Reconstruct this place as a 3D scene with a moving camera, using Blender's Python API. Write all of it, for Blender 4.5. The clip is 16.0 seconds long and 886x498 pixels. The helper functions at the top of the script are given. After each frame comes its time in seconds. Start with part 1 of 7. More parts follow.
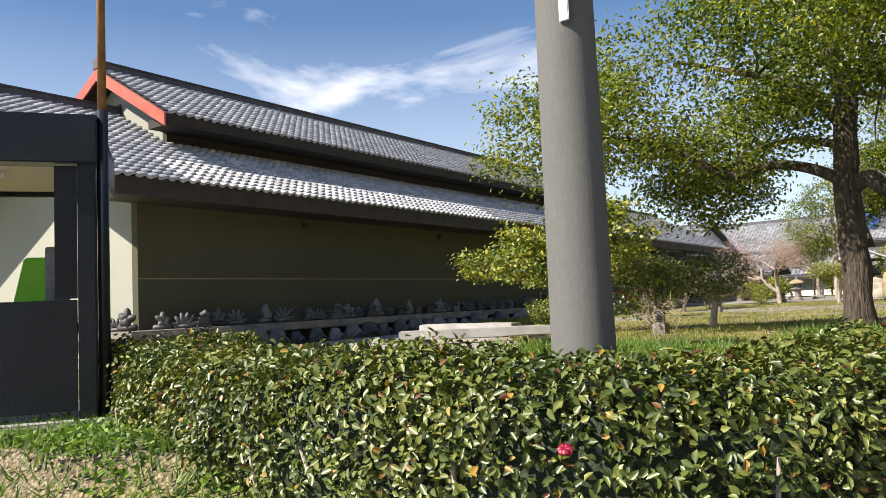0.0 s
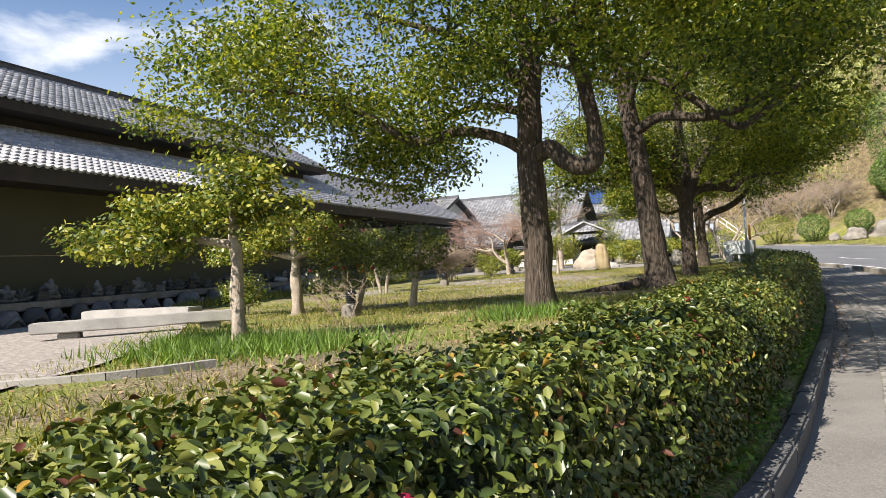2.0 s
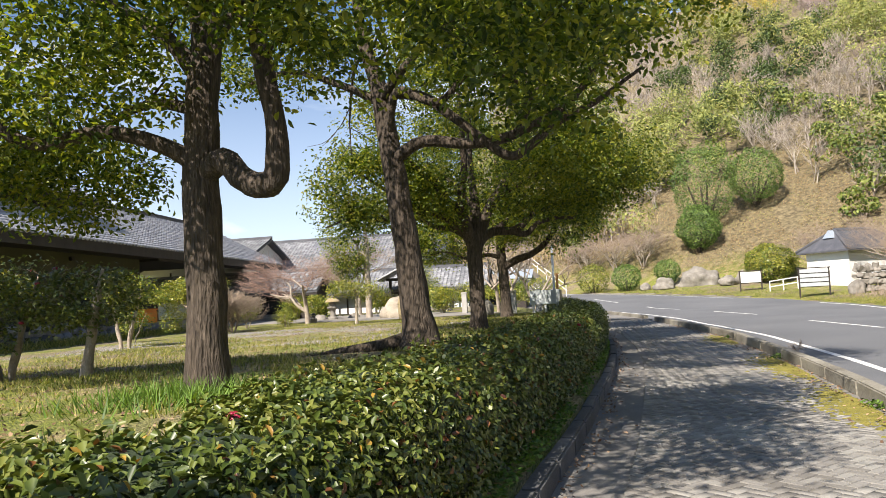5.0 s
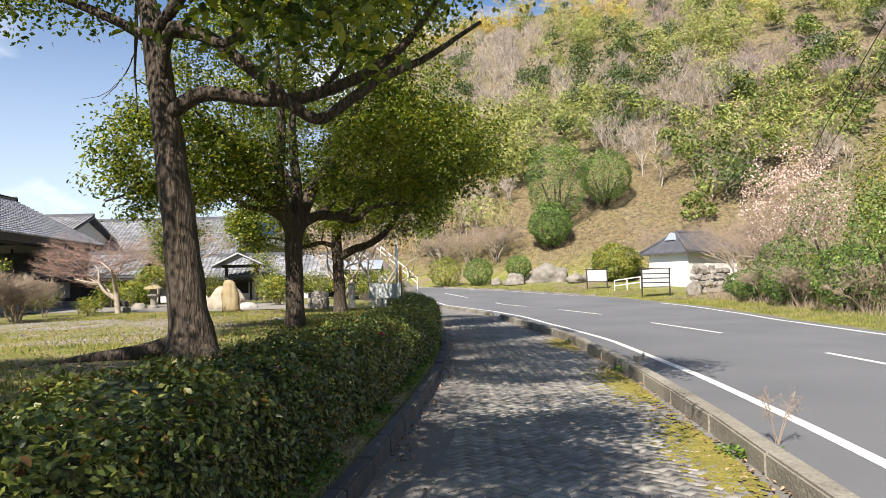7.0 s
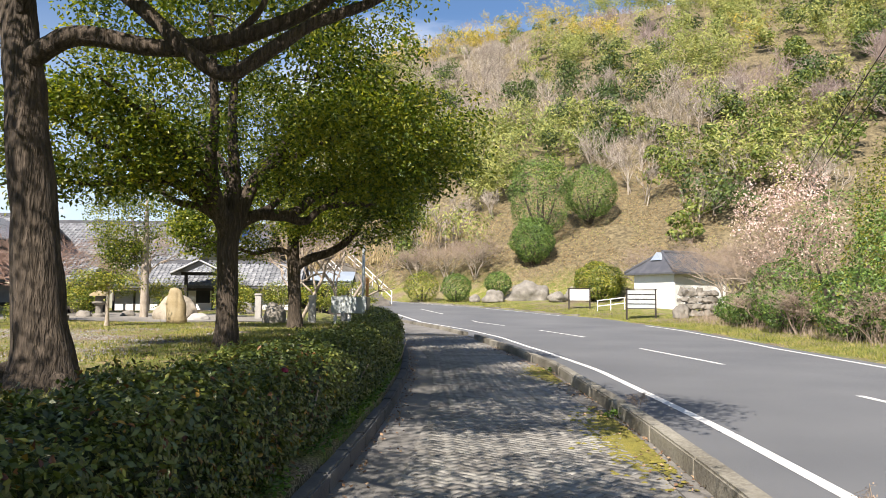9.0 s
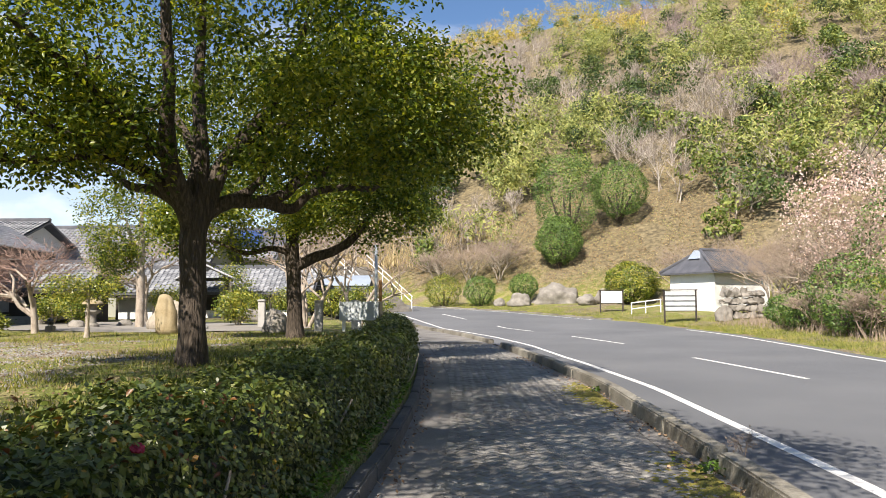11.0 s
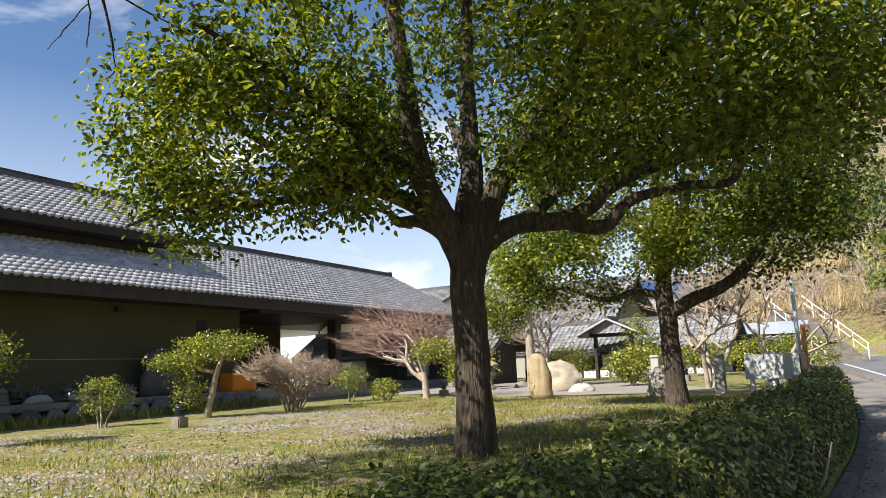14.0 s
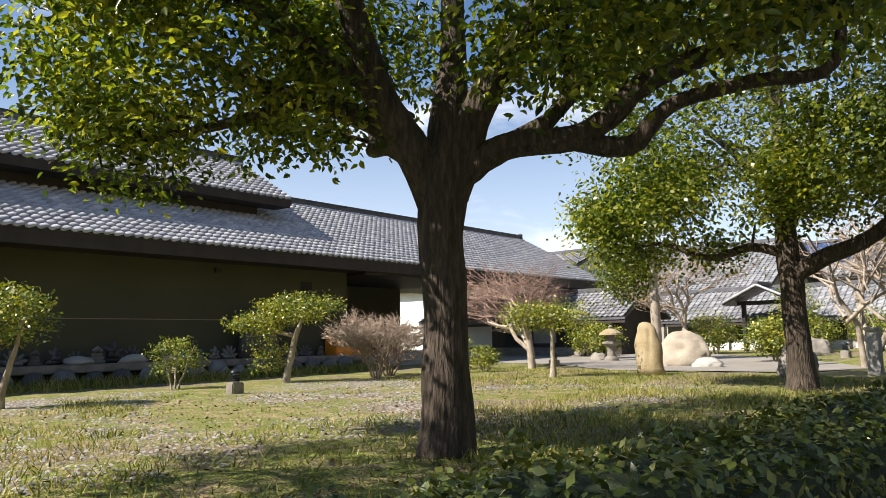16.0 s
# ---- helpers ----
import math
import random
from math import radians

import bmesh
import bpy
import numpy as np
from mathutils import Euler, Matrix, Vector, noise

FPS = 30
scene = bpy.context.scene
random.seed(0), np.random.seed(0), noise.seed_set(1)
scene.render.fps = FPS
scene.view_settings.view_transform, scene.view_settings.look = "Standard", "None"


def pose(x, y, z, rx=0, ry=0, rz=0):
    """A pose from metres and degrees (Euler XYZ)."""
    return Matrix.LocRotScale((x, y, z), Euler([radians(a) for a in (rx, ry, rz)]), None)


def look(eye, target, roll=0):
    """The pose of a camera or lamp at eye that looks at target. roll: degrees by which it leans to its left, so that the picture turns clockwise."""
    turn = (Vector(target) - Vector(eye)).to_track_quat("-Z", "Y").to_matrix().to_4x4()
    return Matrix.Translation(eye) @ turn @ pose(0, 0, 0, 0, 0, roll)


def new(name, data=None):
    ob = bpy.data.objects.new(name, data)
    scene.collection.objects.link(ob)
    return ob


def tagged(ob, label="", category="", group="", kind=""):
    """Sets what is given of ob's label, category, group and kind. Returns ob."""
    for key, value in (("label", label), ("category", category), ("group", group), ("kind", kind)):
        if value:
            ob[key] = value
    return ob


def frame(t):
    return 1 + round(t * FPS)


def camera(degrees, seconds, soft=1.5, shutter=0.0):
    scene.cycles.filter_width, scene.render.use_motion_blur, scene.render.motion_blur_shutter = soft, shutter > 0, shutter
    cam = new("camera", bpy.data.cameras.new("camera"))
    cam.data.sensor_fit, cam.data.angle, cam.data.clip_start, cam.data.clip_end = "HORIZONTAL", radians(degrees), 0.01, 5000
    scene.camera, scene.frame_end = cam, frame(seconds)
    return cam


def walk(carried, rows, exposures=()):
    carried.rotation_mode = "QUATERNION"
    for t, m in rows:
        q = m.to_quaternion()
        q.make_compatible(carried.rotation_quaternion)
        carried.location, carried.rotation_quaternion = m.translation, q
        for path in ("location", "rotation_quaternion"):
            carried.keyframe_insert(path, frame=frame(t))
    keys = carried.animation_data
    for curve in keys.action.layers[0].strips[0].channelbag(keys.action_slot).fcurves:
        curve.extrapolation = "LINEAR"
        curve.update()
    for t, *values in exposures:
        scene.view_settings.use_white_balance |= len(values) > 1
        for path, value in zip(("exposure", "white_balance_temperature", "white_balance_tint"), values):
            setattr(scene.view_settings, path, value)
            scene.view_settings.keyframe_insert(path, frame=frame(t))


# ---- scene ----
cam = camera(60.8, 16.0, soft=0.7)
PATH = [
    (0, (0.152, -0.075, 1.394), (-1.136, 1.448, 1.54), -2.6),
    (0.5, (0.17, 0.572, 1.408), (-0.972, 2.211, 1.502), -2.8),
    (1, (0.246, 1.251, 1.406), (-0.752, 2.984, 1.461), -3.0),
    (1.5, (0.324, 1.881, 1.439), (-0.535, 3.687, 1.47), -3.2),
    (2, (0.497, 2.507, 1.468), (-0.276, 4.351, 1.506), -3.4),
    (2.5, (0.681, 3.139, 1.503), (-0.085, 4.986, 1.558), -3.7),
    (3, (0.898, 3.721, 1.496), (0.14, 5.571, 1.557), -3.8),
    (3.5, (1.051, 4.342, 1.459), (0.366, 6.22, 1.508), -3.6),
    (4, (1.222, 5.017, 1.448), (0.652, 6.933, 1.503), -3.4),
    (4.5, (1.328, 5.664, 1.47), (0.852, 7.604, 1.564), -3.1),
    (5, (1.476, 6.395, 1.494), (1.106, 8.356, 1.628), -2.9),
    (7.5, (2.254, 9.833, 1.591), (2.286, 11.831, 1.682), -0.9),
    (8, (2.39, 10.555, 1.592), (2.438, 12.553, 1.686), -0.6),
    (8.5, (2.456, 11.195, 1.603), (2.51, 13.191, 1.726), 0.1),
    (11, (2.618, 15.134, 1.598), (2.598, 17.128, 1.744), -0.3),
    (11.5, (2.671, 15.816, 1.636), (2.62, 17.812, 1.749), -1.1),
    (12, (2.755, 16.535, 1.616), (2.564, 18.523, 1.718), -1.6),
    (12.5, (2.931, 17.321, 1.597), (2.489, 19.267, 1.738), -1.7),
    (13, (3.026, 18.006, 1.616), (2.303, 19.859, 1.825), -1.9),
    (13.5, (3.03, 18.839, 1.655), (2.09, 20.584, 1.927), -2.0),
    (14, (3.05, 19.583, 1.643), (1.988, 21.248, 1.956), -2.2),
    (14.5, (3.081, 20.344, 1.661), (1.919, 21.941, 1.976), -1.9),
    (15, (3.146, 21.057, 1.623), (1.856, 22.558, 1.915), -1.5),
    (15.5, (3.162, 21.806, 1.648), (1.763, 23.212, 1.905), -1.0),
    (16, (3.179, 22.611, 1.648), (1.779, 24.019, 1.883), -0.9),
]
walk(cam, [(t, look(eye, target, roll)) for t, eye, target, roll in PATH], [(0, 1.0, 6900, 14)])

# ---- world, sun, exposure ----
SUN_EL, SUN_AZ = radians(43), math.atan2(-0.42, -0.907)     # azimuth from +y towards +x
world = bpy.data.worlds.new("sky")
scene.world = world
world.use_nodes = True
wn, wl = world.node_tree.nodes, world.node_tree.links
wn.clear()
w_out = wn.new("ShaderNodeOutputWorld")
w_bg = wn.new("ShaderNodeBackground")
w_sky = wn.new("ShaderNodeTexSky")
w_sky.sky_type, w_sky.sun_disc = "NISHITA", False
w_sky.sun_elevation, w_sky.sun_rotation = SUN_EL, SUN_AZ
w_sky.air_density, w_sky.dust_density, w_sky.ozone_density = 1.0, 0.3, 1.6
# thin streaks of cirrus, denser towards the horizon
w_co = wn.new("ShaderNodeTexCoord")
w_map = wn.new("ShaderNodeMapping")
w_map.inputs["Rotation"].default_value = (0, 0.25, 0.5)
w_map.inputs["Scale"].default_value = (1.2, 3.0, 6.0)
w_noise = wn.new("ShaderNodeTexNoise")
w_noise.inputs["Scale"].default_value, w_noise.inputs["Detail"].default_value, w_noise.inputs["Roughness"].default_value = 1.3, 7, 0.55
w_noise.inputs["Distortion"].default_value = 0.5
w_ramp = wn.new("ShaderNodeValToRGB")
w_ramp.color_ramp.elements[0].position, w_ramp.color_ramp.elements[1].position = 0.54, 0.8
w_sep = wn.new("ShaderNodeSeparateXYZ")
w_low = wn.new("ShaderNodeMapRange")
w_low.inputs["From Min"].default_value, w_low.inputs["From Max"].default_value = 0.0, 0.36
w_low.inputs["To Min"].default_value, w_low.inputs["To Max"].default_value = 0.5, 0.0
w_add = wn.new("ShaderNodeMath")
w_add.operation, w_add.use_clamp = "ADD", True
w_mix = wn.new("ShaderNodeMixRGB")
w_mix.inputs[2].default_value = (11, 11.6, 12.4, 1)
wl.new(w_co.outputs["Generated"], w_map.inputs[0])
wl.new(w_map.outputs[0], w_noise.inputs[0])
wl.new(w_noise.outputs[0], w_ramp.inputs[0])
wl.new(w_co.outputs["Generated"], w_sep.inputs[0])
wl.new(w_sep.outputs[2], w_low.inputs[0])
wl.new(w_ramp.outputs[0], w_add.inputs[0])
wl.new(w_low.outputs[0], w_add.inputs[1])
wl.new(w_add.outputs[0], w_mix.inputs[0])
w_blue = wn.new("ShaderNodeMixRGB")
w_blue.blend_type, w_blue.inputs[0].default_value, w_blue.inputs[2].default_value = "MULTIPLY", 1.0, (0.78, 1.0, 1.2, 1)
wl.new(w_sky.outputs[0], w_blue.inputs[1])
wl.new(w_blue.outputs[0], w_mix.inputs[1])
wl.new(w_mix.outputs[0], w_bg.inputs[0])
w_bg.inputs[1].default_value = 0.063
wl.new(w_bg.outputs[0], w_out.inputs[0])
sun = new("sun", bpy.data.lights.new("sun", "SUN"))
sun.data.energy, sun.data.angle, sun.data.color = 5.0, radians(0.5), (1.0, 0.95, 0.86)
SUN_WAY = Vector((math.sin(SUN_AZ) * math.cos(SUN_EL), math.cos(SUN_AZ) * math.cos(SUN_EL), math.sin(SUN_EL)))
sun.matrix_world = look(SUN_WAY * 60, (0, 0, 0))


# ---- materials ----
def material(name, tones, scale=4.0, fine=40.0, rough=0.8, bump=0.15, metal=0.0, spread=0.0, per="", stretch=(1, 1, 1), translucent=0.0,
             bump_scale=None, spec=0.5, relief=0.02):
    """Two-scale procedural surface. tones: colours from dark to light; spread: how much single pieces differ; per: 'object' or 'island'."""
    m = bpy.data.materials.new(name)
    m.use_nodes = True
    n, l = m.node_tree.nodes, m.node_tree.links
    b = n["Principled BSDF"]
    b.inputs["Roughness"].default_value, b.inputs["Metallic"].default_value = rough, metal
    b.inputs["Specular IOR Level"].default_value = spec
    co = n.new("ShaderNodeTexCoord")
    mp = n.new("ShaderNodeMapping")
    mp.inputs["Scale"].default_value = stretch
    geo = n.new("ShaderNodeNewGeometry")
    l.new(geo.outputs["Position"], mp.inputs[0])
    big, small = n.new("ShaderNodeTexNoise"), n.new("ShaderNodeTexNoise")
    big.inputs["Scale"].default_value, big.inputs["Detail"].default_value = scale, 5
    small.inputs["Scale"].default_value, small.inputs["Detail"].default_value = fine, 6
    l.new(mp.outputs[0], big.inputs[0]), l.new(mp.outputs[0], small.inputs[0])
    mix = n.new("ShaderNodeMath")
    mix.operation = "MULTIPLY_ADD"
    mix.inputs[1].default_value = 0.6
    l.new(big.outputs[0], mix.inputs[0])
    sm = n.new("ShaderNodeMath")
    sm.operation, sm.inputs[1].default_value = "MULTIPLY", 0.4
    l.new(small.outputs[0], sm.inputs[0]), l.new(sm.outputs[0], mix.inputs[2])
    value = mix.outputs[0]
    if spread:
        rnd = n.new("ShaderNodeObjectInfo").outputs["Random"] if per == "object" else geo.outputs["Random Per Island"]
        mr = n.new("ShaderNodeMath")
        mr.operation, mr.inputs[1].default_value = "MULTIPLY_ADD", spread
        l.new(rnd, mr.inputs[0])
        sub = n.new("ShaderNodeMath")
        sub.operation, sub.inputs[1].default_value = "SUBTRACT", spread / 2
        l.new(value, sub.inputs[0]), l.new(sub.outputs[0], mr.inputs[2])
        value = mr.outputs[0]
    ramp = n.new("ShaderNodeValToRGB")
    els = ramp.color_ramp.elements
    while len(els) < len(tones):
        els.new(0.5)
    for i, c in enumerate(tones):
        els[i].position = 0.3 + 0.4 * i / max(1, len(tones) - 1)
        els[i].color = (*c, 1)
    l.new(value, ramp.inputs[0])
    l.new(ramp.outputs[0], b.inputs["Base Color"])
    rr = n.new("ShaderNodeMapRange")
    rr.inputs["To Min"].default_value, rr.inputs["To Max"].default_value = max(0.05, rough - 0.12), min(1, rough + 0.12)
    l.new(small.outputs[0], rr.inputs[0]), l.new(rr.outputs[0], b.inputs["Roughness"])
    if bump:
        bp = n.new("ShaderNodeBump")
        bp.inputs["Strength"].default_value, bp.inputs["Distance"].default_value = bump, relief
        src = small
        if bump_scale:
            src = n.new("ShaderNodeTexNoise")
            src.inputs["Scale"].default_value, src.inputs["Detail"].default_value = bump_scale, 5
            l.new(mp.outputs[0], src.inputs[0])
        l.new(src.outputs[0], bp.inputs["Height"]), l.new(bp.outputs[0], b.inputs["Normal"])
    if translucent:
        tr = n.new("ShaderNodeBsdfTranslucent")
        bright = n.new("ShaderNodeMixRGB")
        bright.blend_type, bright.inputs[0].default_value, bright.inputs[2].default_value = "MULTIPLY", 1.0, (1.5, 1.5, 0.5, 1)
        l.new(ramp.outputs[0], bright.inputs[1]), l.new(bright.outputs[0], tr.inputs[0])
        ms = n.new("ShaderNodeMixShader")
        ms.inputs[0].default_value = translucent
        l.new(b.outputs[0], ms.inputs[1]), l.new(tr.outputs[0], ms.inputs[2])
        l.new(ms.outputs[0], n["Material Output"].inputs[0])
    return m


ASPHALT = material("asphalt", [(0.09, 0.096, 0.106), (0.125, 0.131, 0.14), (0.16, 0.165, 0.172)], 0.25, 120, 0.85, 0.35)
PAINT = material("road_paint", [(0.55, 0.55, 0.53), (0.8, 0.8, 0.78)], 3, 60, 0.6, 0.1)
CONCRETE = material("concrete", [(0.2, 0.19, 0.17), (0.32, 0.31, 0.28), (0.42, 0.4, 0.36)], 1.6, 45, 0.9, 0.3)
KERB = material("kerb_concrete", [(0.06, 0.052, 0.038), (0.2, 0.185, 0.15), (0.33, 0.315, 0.265)], 0.9, 30, 0.92, 0.5, spread=0.1, per="object")
KERB_DARK = material("kerb_stone", [(0.054, 0.0552, 0.057), (0.09, 0.093, 0.096), (0.138, 0.138, 0.135)], 2.0, 40, 0.85, 0.5, spread=0.2, per="object")
PAVER = material("paver", [(0.144, 0.135, 0.121), (0.215, 0.206, 0.190), (0.297, 0.289, 0.261)], 0.6, 60, 0.88, 0.3, spread=0.28, per="island")
STRIP = material("gutter_concrete", [(0.104, 0.100, 0.092), (0.176, 0.168, 0.156), (0.240, 0.231, 0.216)], 0.9, 50, 0.9, 0.35)
MOSS = material("moss", [(0.1, 0.09, 0.02), (0.2, 0.18, 0.03), (0.3, 0.24, 0.05)], 6, 80, 0.95, 0.8)
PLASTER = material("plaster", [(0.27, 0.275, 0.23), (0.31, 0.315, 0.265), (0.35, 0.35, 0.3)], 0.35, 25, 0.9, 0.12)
# olive coating of the hall's front, darkened further to paint in its shade
FACADE_SHADE = material("olive_plaster_shade", [(0.054, 0.052, 0.027), (0.067, 0.065, 0.036), (0.081, 0.076, 0.045)], 0.35, 25, 0.9, 0.12)
WHITE = material("white_plaster", [(0.607, 0.607, 0.589), (0.718, 0.718, 0.699), (0.754, 0.754, 0.736)], 0.7, 30, 0.85, 0.1)
WOOD_DARK = material("dark_timber", [(0.018, 0.0144, 0.012), (0.033, 0.0252, 0.021), (0.048, 0.036, 0.03)], 3, 50, 0.7, 0.2, stretch=(1, 1, 0.2))
RED = material("red_board", [(0.3, 0.05, 0.03), (0.42, 0.09, 0.06), (0.5, 0.14, 0.1)], 2, 40, 0.65, 0.15)
TILE = material("roof_tile", [(0.23, 0.236, 0.257), (0.392, 0.398, 0.419), (0.594, 0.594, 0.608)], 2.5, 40, 0.42, 0.1, spread=0.14, per="island")
TILE_ONE = material("roof_tile_single", [(0.23, 0.236, 0.257), (0.392, 0.398, 0.419), (0.594, 0.594, 0.608)], 2.5, 40, 0.42, 0.1, spread=0.14, per="object")
TILE_OLD = material("weathered_tile", [(0.12, 0.127, 0.142), (0.19, 0.2, 0.218), (0.28, 0.29, 0.308)], 0.6, 30, 0.6, 0.1, spread=0.35, per="island")
RIDGE = material("ridge_tile", [(0.05, 0.052, 0.06), (0.08, 0.083, 0.095), (0.13, 0.13, 0.14)], 2, 40, 0.5, 0.2)
METAL_ROOF = material("sheet_roof", [(0.3, 0.36, 0.42), (0.4, 0.46, 0.53), (0.5, 0.56, 0.62)], 0.8, 20, 0.4, 0.05, metal=0.3)
STEEL = material("painted_steel", [(0.007, 0.01, 0.014), (0.012, 0.016, 0.022), (0.024, 0.028, 0.034)], 2, 40, 0.34, 0.05, spec=0.3)
BARK = material("bark", [(0.019, 0.014, 0.010), (0.062, 0.047, 0.034), (0.146, 0.114, 0.088)], 5, 14, 0.95, 1.0, stretch=(4, 4, 0.7), bump_scale=7, relief=0.09)
BARK_PALE = material("pale_bark", [(0.184, 0.152, 0.121), (0.322, 0.270, 0.217), (0.483, 0.434, 0.362)], 5, 30, 0.9, 0.6, stretch=(2, 2, 1))
TWIG = material("twig", [(0.17, 0.125, 0.095), (0.29, 0.225, 0.17), (0.4, 0.32, 0.25)], 4, 30, 0.9, 0.2)
TWIG_RED = material("maple_twig", [(0.163, 0.095, 0.075), (0.258, 0.170, 0.136), (0.326, 0.231, 0.190)], 4, 30, 0.9, 0.2)
LEAF_HEDGE = material("camellia_leaf", [(0.032, 0.056, 0.012), (0.067, 0.097, 0.016), (0.116, 0.147, 0.025), (0.200, 0.206, 0.047)], 1.2, 12, 0.41, 0.0, spread=0.34, per="island", translucent=0.12, spec=0.6)
LEAF_OLD = material("camellia_old_leaf", [(0.1, 0.035, 0.02), (0.2, 0.09, 0.03), (0.35, 0.22, 0.04)], 2, 15, 0.4, 0.0, spread=0.8, per="island", translucent=0.2)
LEAF_TREE = material("camphor_leaf", [(0.03, 0.058, 0.012), (0.085, 0.13, 0.02), (0.165, 0.205, 0.03), (0.31, 0.31, 0.045)], 0.5, 12, 0.34, 0.0, spread=0.42, per="island", translucent=0.5)
LEAF_SHRUB = material("shrub_leaf", [(0.048, 0.087, 0.013), (0.117, 0.161, 0.022), (0.207, 0.235, 0.032), (0.359, 0.334, 0.054)], 0.8, 12, 0.42, 0.0, spread=0.5, per="island", translucent=0.25)
PETAL = material("red_petal", [(0.24, 0.006, 0.03), (0.36, 0.012, 0.054)], 5, 30, 0.5, 0.0, translucent=0.2)
POLE = material("pole_concrete", [(0.1, 0.1, 0.094), (0.13, 0.13, 0.123), (0.165, 0.163, 0.152)], 0.9, 45, 0.85, 0.12, stretch=(1.4, 1.4, 0.5))
STONE_PALE = material("pale_stone", [(0.238, 0.231, 0.218), (0.33, 0.323, 0.304), (0.409, 0.396, 0.37)], 3, 60, 0.9, 0.4)
STONE_GREY = material("grey_stone", [(0.1, 0.09, 0.075), (0.2, 0.185, 0.16), (0.31, 0.285, 0.25)], 2.2, 30, 0.92, 0.6)
STONE_YELLOW = material("yellow_stone", [(0.201, 0.150, 0.078), (0.307, 0.246, 0.145), (0.368, 0.312, 0.212)], 2, 25, 0.9, 0.6)
STONE_TAN = material("tan_stone", [(0.2, 0.17, 0.13), (0.32, 0.28, 0.22), (0.42, 0.38, 0.31)], 2.2, 30, 0.92, 0.6)
CLAY = material("fired_tile_clay", [(0.041, 0.041, 0.041), (0.083, 0.083, 0.083), (0.165, 0.165, 0.161)], 3, 40, 0.6, 0.3, spread=0.5, per="object")
GREEN = material("green_panel", [(0.16, 0.55, 0.03), (0.2, 0.62, 0.04)], 1, 30, 0.4, 0.02)
GRAVEL = material("gravel", [(0.12, 0.1, 0.085), (0.3, 0.27, 0.24), (0.5, 0.47, 0.43)], 9, 55, 0.95, 1.0)
PAVED = material("pale_paving", [(0.166, 0.155, 0.135), (0.230, 0.214, 0.188), (0.287, 0.267, 0.236)], 0.7, 50, 0.9, 0.25)
SIGN_GREY = material("grey_sign_back", [(0.328, 0.366, 0.378), (0.416, 0.456, 0.466), (0.496, 0.526, 0.526)], 2, 30, 0.5, 0.05)
RUST = material("rusty_steel", [(0.14, 0.06, 0.02), (0.32, 0.16, 0.06), (0.45, 0.44, 0.4)], 3, 25, 0.7, 0.3, stretch=(1, 1, 0.3))
BLACK = material("black_opening", [(0.012, 0.012, 0.012), (0.025, 0.025, 0.025)], 2, 20, 0.8, 0.0)
ORANGE = material("orange_plastic", [(0.7, 0.2, 0.01), (0.85, 0.28, 0.02)], 2, 20, 0.5, 0.0)


def ground_material():
    """Lawn with dry patches, bare soil, fallen leaves and gravel by the walls."""
    m = bpy.data.materials.new("ground")
    m.use_nodes = True
    n, l = m.node_tree.nodes, m.node_tree.links
    b = n["Principled BSDF"]
    b.inputs["Roughness"].default_value = 0.95
    geo = n.new("ShaderNodeNewGeometry")

    def noise_tex(scale, detail=6):
        t = n.new("ShaderNodeTexNoise")
        t.inputs["Scale"].default_value, t.inputs["Detail"].default_value = scale, detail
        l.new(geo.outputs["Position"], t.inputs[0])
        return t

    def ramp(src, stops):
        r = n.new("ShaderNodeValToRGB")
        while len(r.color_ramp.elements) < len(stops):
            r.color_ramp.elements.new(0.5)
        for e, (p, c) in zip(r.color_ramp.elements, stops):
            e.position, e.color = p, (*c, 1)
        l.new(src, r.inputs[0])
        return r.outputs[0]

    def blend(fac, a, c):
        x = n.new("ShaderNodeMixRGB")
        l.new(fac, x.inputs[0]), l.new(a, x.inputs[1]), l.new(c, x.inputs[2])
        return x.outputs[0]

    fine, mid, big, leaf = noise_tex(38), noise_tex(2.6), noise_tex(0.32), noise_tex(16, 2)
    green = ramp(fine.outputs[0], [(0.3, (0.035, 0.05, 0.008)), (0.5, (0.15, 0.18, 0.025)), (0.7, (0.3, 0.3, 0.06))])
    dry = ramp(fine.outputs[0], [(0.3, (0.09, 0.07, 0.03)), (0.5, (0.29, 0.23, 0.11)), (0.72, (0.5, 0.41, 0.23))])
    soil = ramp(fine.outputs[0], [(0.3, (0.05, 0.038, 0.022)), (0.5, (0.19, 0.15, 0.09)), (0.68, (0.4, 0.34, 0.23))])
    base = blend(ramp(mid.outputs[0], [(0.46, (0, 0, 0)), (0.66, (1, 1, 1))]), green, dry)
    base = blend(ramp(big.outputs[0], [(0.5, (0, 0, 0)), (0.6, (1, 1, 1))]), base, soil)
    # leaf litter and dead grass up the slope
    height = n.new("ShaderNodeSeparateXYZ")
    l.new(geo.outputs["Position"], height.inputs[0])
    slope = n.new("ShaderNodeMapRange")
    slope.inputs["From Min"].default_value, slope.inputs["From Max"].default_value = 2.2, 5.0
    l.new(height.outputs[2], slope.inputs[0])
    litter = ramp(mid.outputs[0], [(0.3, (0.065, 0.052, 0.03)), (0.5, (0.15, 0.12, 0.065)), (0.7, (0.25, 0.205, 0.115))])
    base = blend(slope.outputs[0], base, litter)
    l.new(base, b.inputs["Base Color"])
    bp = n.new("ShaderNodeBump")
    bp.inputs["Strength"].default_value, bp.inputs["Distance"].default_value = 1.0, 0.05
    l.new(fine.outputs[0], bp.inputs["Height"]), l.new(bp.outputs[0], b.inputs["Normal"])
    return m


GROUND = ground_material()


